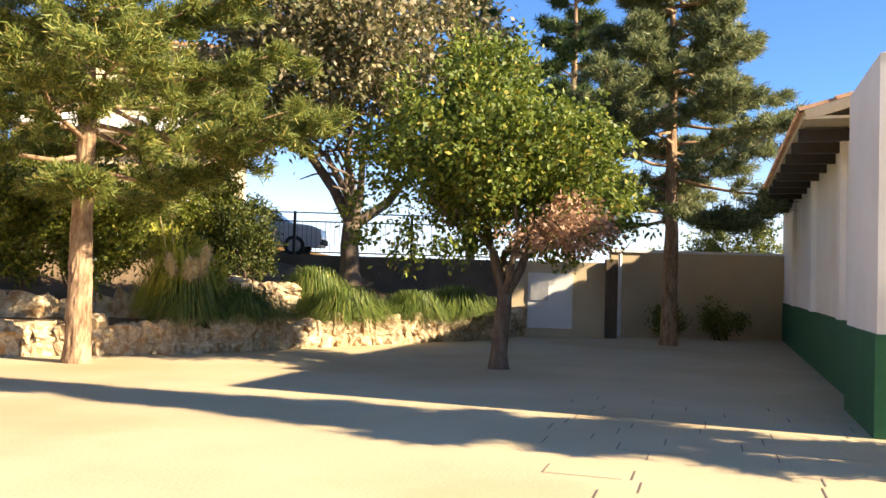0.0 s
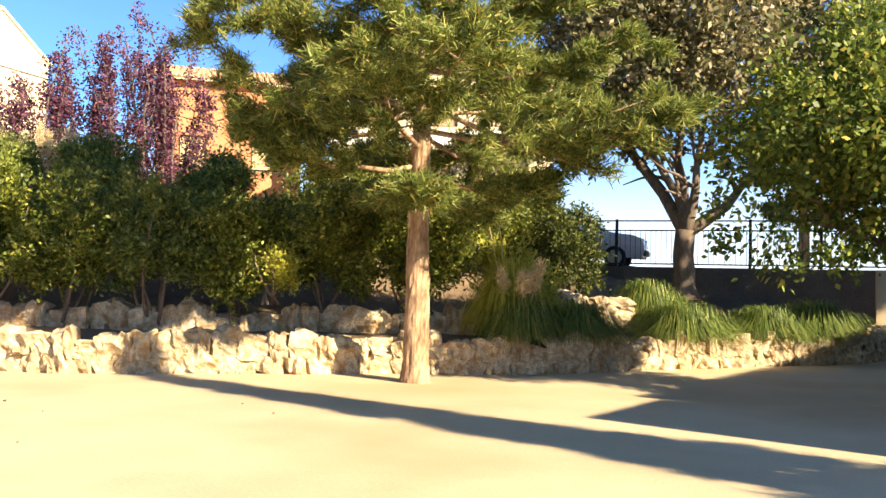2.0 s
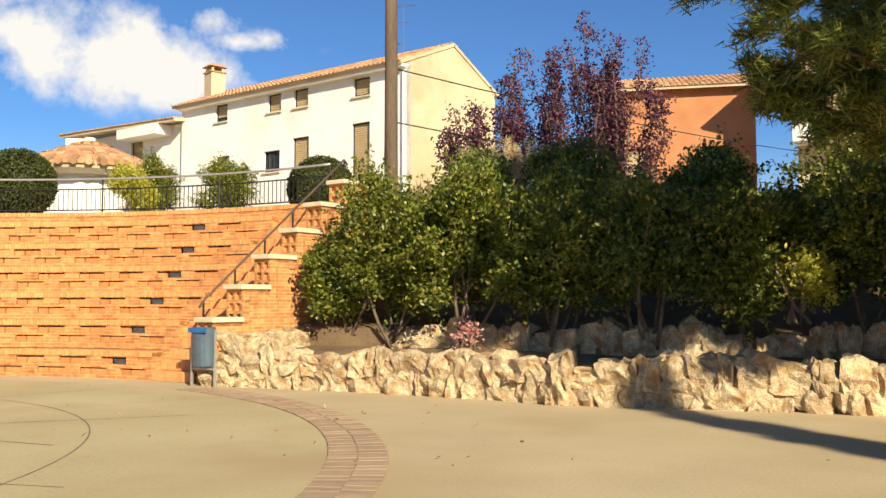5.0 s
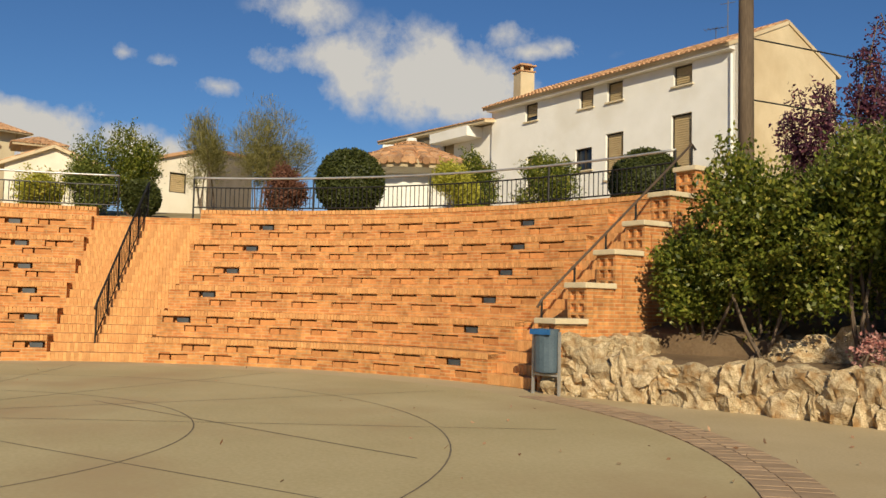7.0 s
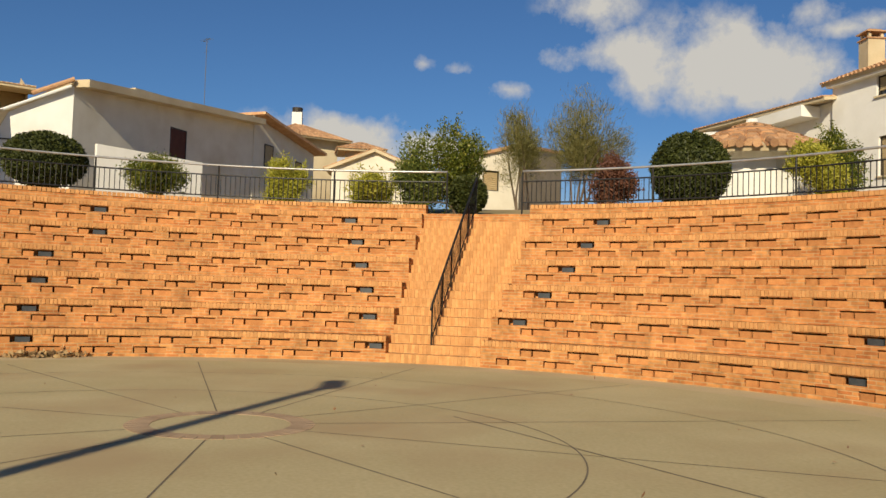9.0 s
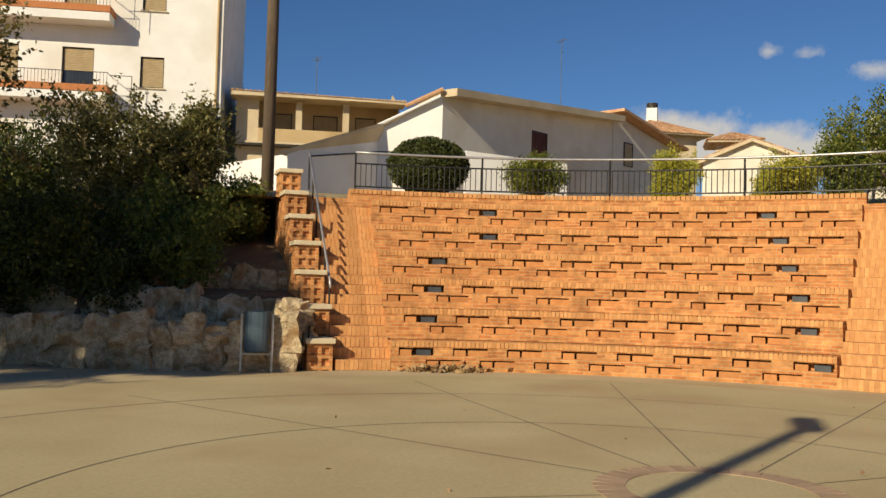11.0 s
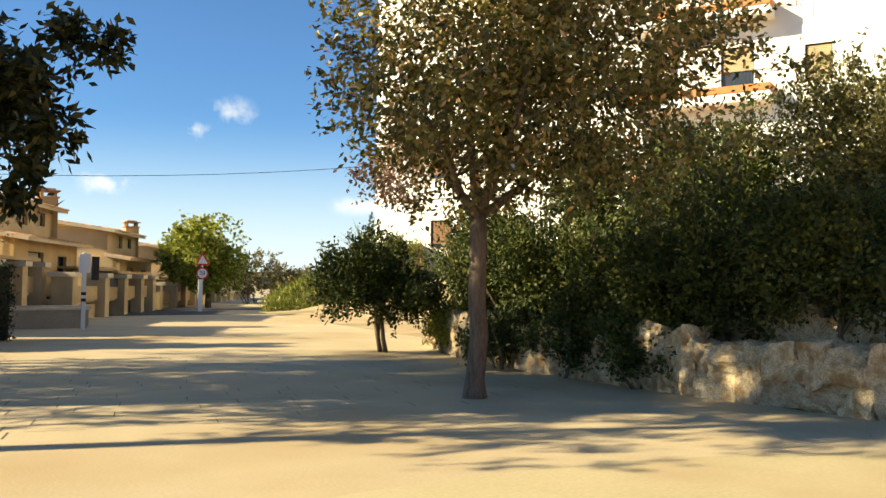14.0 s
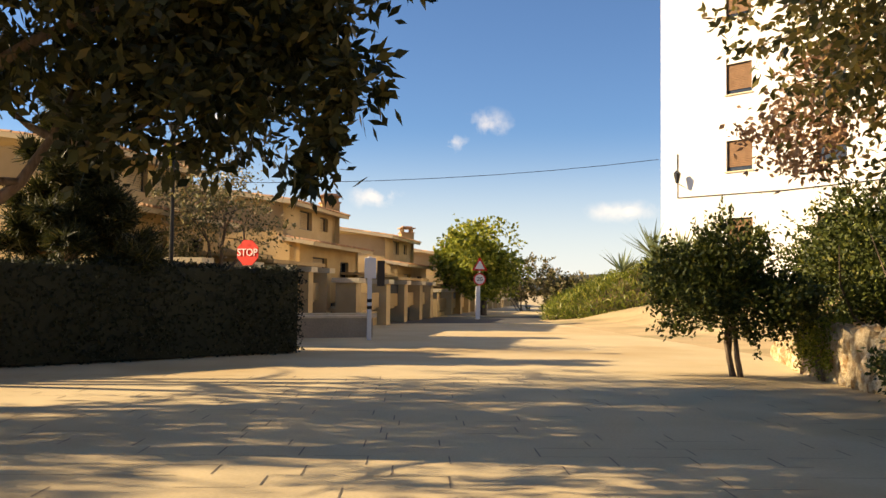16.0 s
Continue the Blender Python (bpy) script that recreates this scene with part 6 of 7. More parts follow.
broadleaf("large_tree", (-3.75, 23.3, 1.4), 1.5, [(-1.9, 0.2, 4.2), (-0.2, 0.3, 5.2), (1.8, 0.2, 4.0), (0.6, -0.4, 4.6), (-3, 0, 5)],
          [((-0.6, 0, 6.2), (4.4, 3.2, 3.3), 1700, 18, 0.22, 0.16, 0.11, 22, None), ((-2.8, -1.0, 3.9), (1.6, 1.2, 0.9), 160, 14, 0.2, 0.15, 0.09, 6, "olive")],
          "greybrown", "large spreading tree with dull autumn leaves by the street", 14, r0=0.26)
pine("conifer_tree", (3.0, 36.0, 2.0), 14.0, 2.5, 3.0, "tall dark conifer behind the street", 15, whorls=12, mat="needle_dark", tufts=260, per=14, droop=0.0, seg_len=0.34, wide=0.045)
pine("conifer_tree", (-1.0, 37.5, 2.0), 13.5, 2.5, 2.4, "tall dark conifer behind the street", 16, whorls=12, mat="needle_dark", tufts=260, per=14, droop=0.0, seg_len=0.34, wide=0.045)
# invented cypress outside the view; it only throws the long shadow band
pine("shadow_cypress", (6.0, 8.5, 0), 9.6, 0.4, 1.15, "tall slim cypress out of view, added to cast a shadow band", 17, r0=0.12, whorls=26, mat="needle_dark", tufts=160, per=18, droop=-0.6, top_reach=0.12, wide=0.03)

# plants on the north bank
SH = [((-17.9, 13.9, 0.9), (0.75, 0.75, 0.9), "evergreen"), ((-16.9, 14.2, 1.0), (1.15, 1.0, 1.3), "evergreen"), ((-15.4, 14.6, 1.1), (1.2, 1.0, 1.3), "evergreen"), ((-13.9, 15.2, 1.1), (1.2, 1.0, 1.15), "evergreen"),
      ((-12.6, 15.9, 1.0), (1.1, 1.0, 1.1), "olive"), ((-11.3, 16.6, 1.0), (1.2, 1.0, 1.05), "evergreen"), ((-9.9, 17.6, 1.0), (1.2, 1.1, 1.2), "evergreen"), ((-8.5, 18.6, 1.0), (1.1, 1.0, 1.3), "evergreen"),
      ((-15.5, 17.0, 2.0), (1.3, 1.1, 1.3), "olive"), ((-13.3, 18.0, 2.0), (1.4, 1.2, 1.2), "evergreen"), ((-17.6, 16.4, 2.0), (1.1, 1.0, 1.4), "olive"), ((-10.8, 20.0, 1.8), (1.5, 1.2, 1.3), "evergreen"), ((-8.6, 22.0, 1.7), (1.4, 1.2, 1.4), "evergreen"), ((-6.9, 23.2, 1.7), (1.2, 1.1, 1.3), "evergreen")]
for i, (p, r, m) in enumerate(SH):
    up_, (p, r) = (0.32, ((p[0] + 0.3, p[1] - 0.45, p[2] - 0.25), r)) if p[2] < 1.15 else (0.0, (p, r))
    # evergreen entries take the sun-brightened laurel on this bank
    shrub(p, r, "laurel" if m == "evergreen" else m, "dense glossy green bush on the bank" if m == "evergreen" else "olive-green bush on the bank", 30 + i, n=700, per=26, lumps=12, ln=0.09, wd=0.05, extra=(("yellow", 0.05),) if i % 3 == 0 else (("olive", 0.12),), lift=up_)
shrub((-10.15, 16.0, 1.25), (0.42, 0.36, 0.6), "yellow", "yellow-green drooping bush on the bank", 60, n=160, per=14, lumps=5)
grass_clump((-6.3, 18.2, 0.55), 0.8, 1.5, "yellowgrass", "tall yellow-green grass clump beside the pine", 61, n=2200, plumes=2, ph=1.4)
shrub((-6.5, 19.0, 0.6), (1.0, 0.7, 0.95), "yellow", "tall yellow-green leafy clump behind the grass", 64, n=300, per=16, ln=0.17, wd=0.035, lumps=8, up=0.6, extra=(("yellowgreen", 0.4),))
grass_clump((-5.2, 18.7, 0.5), 0.9, 0.8, "grass", "long arching grass clump on the bank", 62, n=2200)
grass_clump((-4.4, 22.0, 0.8), 0.9, 0.95, "grass", "long arching grass clump on the bank", 70, n=2000)
grass_clump((-1.0, 23.3, 0.5), 1.1, 0.9, "grass", "long arching grass clump on the bank", 71, n=1900)
grass_clump((-3.5, 20.95, 0.45), 1.1, 0.85, "grass", "long arching grass clump on the bank", 63, n=2200)
grass_clump((-2.0, 22.6, 0.45), 1.0, 0.8, "grass", "long arching grass clump on the bank", 67, n=2200)
shrub((-6.2, 22.0, 1.2), (0.9, 0.8, 1.15), "evergreen", "dark shrub below the street", 68, n=420, per=20, ln=0.09, wd=0.05)
grass_clump((-6.0, 17.75, 0.5), 0.7, 0.95, "grass", "long arching grass clump with pale plumes", 64, n=2600, plumes=5)
grass_clump((-17.6, 17.8, 2.7), 0.9, 1.3, "grass", "pampas grass with pale feathery plumes", 65, n=1200, plumes=16, ph=1.1)
shrub((-18.6, 15.9, 1.9), (0.55, 0.5, 1.1), "tamarisk", "upright grey-green feathery shrub beside the pole", 72, n=200, per=26, ln=0.2, wd=0.02, up=0.9, spread=0.14, stems=4)
shrub((-14.6, 13.75, 0.7), (0.2, 0.18, 0.15), "flower", "small bush with pink flowers", 66, n=26, per=8, stems=3)
# plum trees: upright purple shoots
for i, (x, y, hh) in enumerate(((-24.9, 25.6, 6.6), (-23.6, 26.1, 6.2), (-22.6, 26.6, 7.0), (-25.8, 24.6, 4.6), (-21.4, 27.4, 5.8))):
    rg = np.random.default_rng(80 + i)
    t = thing("plum_tree", (x, y, 3.2), 0, "upright plum tree with purple-red leaves", "tree", "purple plum trees")
    g = Geo()
    C_ = []
    for k in range(12):
        e = Vector((rg.normal(0, 0.75), rg.normal(0, 0.6), hh * rg.uniform(0.6, 1.15)))
        p = limb_path(rg, (0, 0, 0.2), e, 7, 0.06)
        part("stem", Geo().tube(p, [0.05 * (1 - 0.1 * q) for q in range(8)], 5), M["bark"], t)
        for q in range(85):
            f = rg.uniform(0.12, 1.0) * 6.99
            C_.append(np.array(p[int(f)].lerp(p[int(f) + 1], f % 1)) + rg.normal(0, 0.12, 3))
    part("foliage", quads_mesh("foliage", leaf_quads(rg, np.array(C_), 8, 0.09, 0.13, 0.075), M["purple"]), None, t)

# behind and before the shed wall
for i, (p, r) in enumerate([((5.3, 29.0, 0.6), (1.0, 0.9, 1.3)), ((6.8, 29.2, 0.6), (1.0, 0.9, 1.5)), ((8.2, 29.3, 0.6), (0.9, 0.9, 1.6))]):
    shrub(p, r, "olive", "dark olive bush rising behind the yard wall", 300 + i, n=360, per=20, ln=0.1, wd=0.055, group="bushes by the yard wall")
for i, (x, r) in enumerate(((5.0, 0.6), (6.6, 0.75))):
    shrub((x, 26.4, 0.0), (r, 0.4, r * 0.75), "olive", "low straggling bush against the yard wall", 305 + i, n=170, per=16, group="bushes by the yard wall")

# the south bank
broadleaf("street_tree", (-19.2, -11.83, 0), 2.6, [(-1.3, 0.4, 3.6), (1.2, 0.5, 3.8), (0.2, -1.0, 3.9), (-0.2, 1.0, 4.6), (0.3, 0, 5.2)],
          [((-0.8, 0.8, 4.75), (2.95, 2.9, 2.75), 1750, 19, 0.13, 0.11, 0.06, 34, None), ((-0.2, -2.2, 3.4), (1.1, 0.9, 0.9), 120, 16, 0.14, 0.09, 0.05, 6, "drybrown")],
          "streetleaf", "street tree with small dull leaves growing in the paving", 21, r0=0.135)
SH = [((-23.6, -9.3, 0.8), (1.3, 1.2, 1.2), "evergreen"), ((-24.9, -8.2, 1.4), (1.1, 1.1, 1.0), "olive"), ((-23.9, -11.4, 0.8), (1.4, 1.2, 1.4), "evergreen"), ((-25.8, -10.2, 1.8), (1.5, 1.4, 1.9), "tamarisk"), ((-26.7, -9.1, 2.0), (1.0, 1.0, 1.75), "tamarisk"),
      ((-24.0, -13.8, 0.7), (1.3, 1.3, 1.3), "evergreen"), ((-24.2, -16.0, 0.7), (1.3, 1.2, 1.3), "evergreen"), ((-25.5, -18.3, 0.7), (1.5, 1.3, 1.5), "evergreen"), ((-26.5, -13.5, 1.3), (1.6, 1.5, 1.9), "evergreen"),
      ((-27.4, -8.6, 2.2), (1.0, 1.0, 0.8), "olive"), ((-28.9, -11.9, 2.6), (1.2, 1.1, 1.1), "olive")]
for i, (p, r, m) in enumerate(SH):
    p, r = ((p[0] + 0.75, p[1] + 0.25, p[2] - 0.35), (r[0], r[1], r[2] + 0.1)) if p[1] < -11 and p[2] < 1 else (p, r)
    # evergreen stays here, its colour darkened for this bank's deep shade
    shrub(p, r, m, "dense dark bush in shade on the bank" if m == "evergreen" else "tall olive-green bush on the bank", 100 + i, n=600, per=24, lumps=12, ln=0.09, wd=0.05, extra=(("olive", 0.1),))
grass_clump((-27.8, -9.75, 2.4), 0.7, 1.95, "plume", "tall dry reeds with straw-coloured leaves", 120, n=1100, plumes=7, ph=0.9)
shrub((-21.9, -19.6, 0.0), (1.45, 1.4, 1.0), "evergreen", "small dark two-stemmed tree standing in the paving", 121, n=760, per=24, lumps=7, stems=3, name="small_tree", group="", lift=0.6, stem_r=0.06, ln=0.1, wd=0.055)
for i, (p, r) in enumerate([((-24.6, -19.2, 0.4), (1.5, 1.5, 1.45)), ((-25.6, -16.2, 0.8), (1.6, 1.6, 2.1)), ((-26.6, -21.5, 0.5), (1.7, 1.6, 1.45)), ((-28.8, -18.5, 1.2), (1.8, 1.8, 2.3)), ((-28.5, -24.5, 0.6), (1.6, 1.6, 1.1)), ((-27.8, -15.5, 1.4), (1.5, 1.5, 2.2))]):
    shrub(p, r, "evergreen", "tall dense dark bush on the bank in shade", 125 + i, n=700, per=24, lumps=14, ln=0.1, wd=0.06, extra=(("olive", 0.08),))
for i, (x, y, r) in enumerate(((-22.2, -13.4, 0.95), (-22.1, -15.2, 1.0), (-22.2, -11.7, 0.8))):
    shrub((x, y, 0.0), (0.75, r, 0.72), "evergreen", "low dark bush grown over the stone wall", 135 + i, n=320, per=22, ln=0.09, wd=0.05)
shrub((-23.1, -18.6, 0.0), (0.65, 0.6, 0.62), "yellowgreen", "pale green low bush beside the wall", 122, n=200, per=16)

# behind the railing
topiary((-27.6, 19.5, 3.85), 1.05, 1.02, "dark clipped topiary ball behind the railing", 1)
topiary((-28.8, 10.8, 3.85), 0.90, 0.72, "dark clipped topiary ball behind the railing", 2)
topiary((-32.56, -5.75, 3.85), 1.06, 0.72, "dark clipped topiary ball behind the railing", 3)
topiary((-30.4, 5.6, 3.4), 0.45, 0.42, "dark clipped topiary ball behind the railing", 4)
for i, (p, r, m) in enumerate([((-28.2, 13.7, 3.85), (0.65, 0.6, 0.72), "yellow"), ((-27.4, 16.1, 3.85), (1.25, 0.9, 0.85), "laurel"), ((-29.8, 15.0, 3.85), (0.7, 0.7, 1.15), "laurel"), ((-33.6, -2.9, 3.85), (1.25, 0.9, 0.62), "laurel"),
                               ((-34.7, 0.5, 3.85), (0.6, 0.55, 0.72), "yellow"), ((-31.6, 5.5, 3.85), (0.95, 0.95, 1.05), "laurel"), ((-31.4, 4.5, 3.85), (0.95, 0.85, 0.8), "olive"), ((-30.5, 3.2, 3.85), (0.75, 0.6, 0.36), "yellow"), ((-34.8, 3.1, 3.85), (0.7, 0.6, 0.4), "yellow"),
                               ((-31.5, 9.6, 3.85), (0.7, 0.6, 0.75), "redshrub")]):
    dz = p[2] - terrace_z(p) + 0.02
    p, r = (p[0], p[1], p[2] - dz), (r[0], r[1], r[2] + dz / 2)
    shrub(p, r, m, "yellow-green conifer bush behind the railing" if m == "yellow" else "dark green bush behind the railing", 140 + i, n=520, per=22, group="bushes behind the railing")
for i, (x, y, h, r) in enumerate(((-41.5, 11.3, 5.4, 1.35), (-40.6, 10.6, 4.4, 1.1), (-41.9, 8.7, 4.6, 0.8))):
    shrub((x, y, 3.85), (r, r, (h - 1.6) / 2), "tamarisk", "feathery olive tamarisk tree with thin stems behind the terrace", 160 + i, n=230, per=34, ln=0.30, wd=0.016, lumps=12, stems=4, name="tamarisk_tree", up=0.9, spread=0.20, group="tamarisk trees", lift=1.6, stem_r=0.06)


# ---- poles, bin, lamp ----
def pole(at, z0, z1, r, label):
    p = thing("utility_pole", (*at, 0), 0, label, "utility pole", "wooden utility poles")
    part("shaft", Geo().tube([(0, 0, z0), (0, 0, (z0 + z1) / 2), (0, 0, z1)], [r, r * 0.9, r * 0.75], 12), M["woodpole"], p, smooth=True)
    return p


pole((-19.26, 15.8), 1.0, 11.5, 0.16, "tall weathered wooden utility pole on the bank")
pole((-30.2, -9.25), 2.5, 14.0, 0.17, "tall dark wooden utility pole on the bank")


def bin_(at, rz, label):
    b = thing("litter_bin", at, rz, label, "litter bin", "litter bins by the piers")
    for x in (-0.25, 0.25):
        part("leg", Geo().box((x, 0, 0.48), (0.035, 0.035, 0.96)), M["steel"], b)
    part("crossbar", Geo().box((0, 0, 0.30), (0.5, 0.03, 0.03)), M["steel"], b)
    g = Geo()
    n = 16
    prof = [(0.19, 0.34), (0.20, 0.36), (0.215, 0.98), (0.22, 1.0), (0.19, 1.0), (0.18, 0.4)]
    for (ra, za), (rb, zb) in zip(prof, prof[1:]):
        for i in range(n):
            a, c = 2 * math.pi * i / n, 2 * math.pi * (i + 1) / n
            g.face([(ra * math.cos(a), ra * 0.8 * math.sin(a), za), (ra * math.cos(c), ra * 0.8 * math.sin(c), za), (rb * math.cos(c), rb * 0.8 * math.sin(c), zb), (rb * math.cos(a), rb * 0.8 * math.sin(a), zb)])
    part("drum", g, M["bin"], b, "blue-grey perforated drum", smooth=True)
    part("band", Geo().box((0, -0.165, 0.955), (0.36, 0.05, 0.08)), M["blue"], b, "blue label band")
    return b


M["blue"] = material("blue_label", (0.02, 0.10, 0.28), (0.03, 0.14, 0.36), 5, 0.5, 0.0)
bin_((-17.95, 10.78, 0), radians(22), "blue-grey litter bin on two legs beside the pier")
bin_((-23.3, -5.4, 0), radians(-60), "blue-grey litter bin in shade beside the pier")


def lamp_post(at, h, label):
    l = thing("street_lamp", at, 0, label, "street lamp")
    part("pole", Geo().tube([(0, 0, 0), (0, 0, 1), (0, 0, h)], [0.13, 0.11, 0.09], 10), M["steel"], l, smooth=True)
    part("lamp_head", Geo().box((-0.2, 0.0, h + 0.02), (0.95, 0.28, 0.16)), M["steel"], l)


lamp_post((-7.1, -1.55, 0), 7.55, "tall grey street lamp at the edge of the square")


# ---- the far end: hedge, signs, row of houses ----
def hedge(a, b, h, w, label, seed):
    rg = np.random.default_rng(seed)
    a, b = Vector(a), Vector(b)
    t = thing("clipped_hedge", (a + b) / 2, math.atan2(b.y - a.y, b.x - a.x), label, "hedge")
    L = (b - a).length
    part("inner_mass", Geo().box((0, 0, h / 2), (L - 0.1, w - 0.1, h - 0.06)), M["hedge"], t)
    n = int(L * 1500)
    x, y, z = rg.uniform(-L / 2, L / 2, n), rg.uniform(-w / 2, w / 2, n), rg.uniform(0, h, n)
    f = rg.random(n)
    y = np.where(f < 0.42, -w / 2, np.where(f < 0.7, w / 2, y))
    z = np.where((f >= 0.7) & (f < 0.92), h, z)
    x = np.where(f >= 0.92, np.where(rg.random(n) < 0.5, -L / 2, L / 2), x)
    p = np.stack([x, y, z], 1) + rg.normal(0, 0.03, (n, 3)) + 0.05 * np.sin(np.stack([x * 2.1, x * 1.7, x * 1.3], 1)) * np.array([0, 1, 0.8])
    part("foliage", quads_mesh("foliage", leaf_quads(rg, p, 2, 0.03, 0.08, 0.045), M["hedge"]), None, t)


hedge((-14.65, -26.92, 0), (-2.45, -20.06, 0), 1.93, 1.3, "long clipped hedge along the square, leaves darkened for shade", 200)


def sign_post(at, h, label, rz):
    s = thing("road_sign", at, rz, label, "road sign", "road signs")
    part("post", Geo().tube([(0, 0, 0), (0, 0, h)], 0.035, 8), M["steel"], s)
    return s


def disc(n, r, y, t, start=0.0):
    g = Geo()
    f = [(r * math.cos(start + 2 * math.pi * i / n), y, r * math.sin(start + 2 * math.pi * i / n)) for i in range(n)]
    b = [(x, y + t, z) for x, _, z in f]
    g.face(f)
    g.face(list(reversed(b)))
    for i in range(n):
        g.face([f[i], f[(i + 1) % n], b[(i + 1) % n], b[i]])
    return g


def text_part(body, size, at, mat, parent, name):
    cu = bpy.data.curves.new(name, "FONT")
    cu.body, cu.size, cu.align_x, cu.align_y, cu.extrude = body, size, "CENTER", "CENTER", 0.004
    cu.materials.append(mat)
    ob = new(name, cu)
    ob.parent = parent
    ob.matrix_basis = Matrix.Translation(at) @ Matrix.Rotation(math.pi / 2, 4, "X")
    return ob


FACE = radians(180 - 12)
s = sign_post((-13.86, -27.95, 0), 2.26, "red octagonal stop sign above the hedge", radians(141))
plate = part("plate", disc(8, 0.335, -0.06, 0.02, math.pi / 8), M["red"], s, "red octagonal plate")
plate.matrix_basis = Matrix.Translation((0, 0, 2.35))
text_part("STOP", 0.25, (0, -0.075, 0), M["white"], plate, "lettering")
s = sign_post((-26.5, -48.6, 0), 2.9, "warning triangle over a twenty limit sign on a post", FACE)
p1 = part("limit_plate", disc(24, 0.32, -0.06, 0.02), M["white"], s, "round white limit plate")
p1.matrix_basis = Matrix.Translation((0, 0, 2.05))
rim = Geo()
for i in range(24):
    a, b = 2 * math.pi * i / 24, 2 * math.pi * (i + 1) / 24
    rim.face([(0.25 * math.cos(a), -0.066, 0.25 * math.sin(a)), (0.32 * math.cos(a), -0.066, 0.32 * math.sin(a)), (0.32 * math.cos(b), -0.066, 0.32 * math.sin(b)), (0.25 * math.cos(b), -0.066, 0.25 * math.sin(b))])
part("red_rim", rim, M["red"], p1, "red rim")
text_part("20", 0.3, (0, -0.068, 0), M["rubber"], p1, "numeral")
p2 = part("warning_plate", disc(3, 0.46, -0.06, 0.02, math.pi / 2), M["red"], s, "red-edged warning triangle")
p2.matrix_basis = Matrix.Translation((0, 0, 2.72))
part("triangle_face", disc(3, 0.30, -0.066, 0.004, math.pi / 2), M["white"], p2, "white triangle face")
part("lower_post", Geo().box((-0.08, 0.02, 0.85), (0.22, 0.12, 1.7)), M["render"], s)
w = thing("white_post", (-17.5, -31.2, 0), 0, "slim white marker post by the low wall", "post")
part("shaft", Geo().box((0, 0, 1.22), (0.12, 0.10, 2.44)), M["white"], w)
for zz in (0.95, 1.15):
    part("band", Geo().box((0, 0, zz), (0.126, 0.106, 0.1)), M["rubber"], w, "black band")
part("plate", Geo().box((0.0, 0.075, 2.1), (0.34, 0.03, 0.6)), M["white"], w, "small white plate")
part("plate_back", Geo().box((-0.32, 0.06, 1.95), (0.22, 0.03, 0.75)), M["darkframe"], w, "dark plate")

lw = tagged(thing("low_kerb_wall"), "low pale stone wall with a coping beside the road", "wall", kind="structure")
# brown render on both wall faces stands in for shade under the copings
part("wall", Geo().box((-16.2, -32.6, 0.3), (3.4, 0.4, 0.6), rz=0.18), M["sidewall"], lw, "wall face in brown that stands for shade")
part("front_coping", Geo().box((-16.2, -32.6, 0.63), (3.5, 0.5, 0.07), rz=0.18), M["cap"], lw)
part("coping", Geo().box((-15.4, -34.3, 0.62), (6.0, 0.5, 0.14), rz=0.18), M["cap"], lw)
part("back_wall", Geo().box((-15.4, -34.3, 0.27), (5.8, 0.35, 0.55), rz=0.18), M["sidewall"], lw)


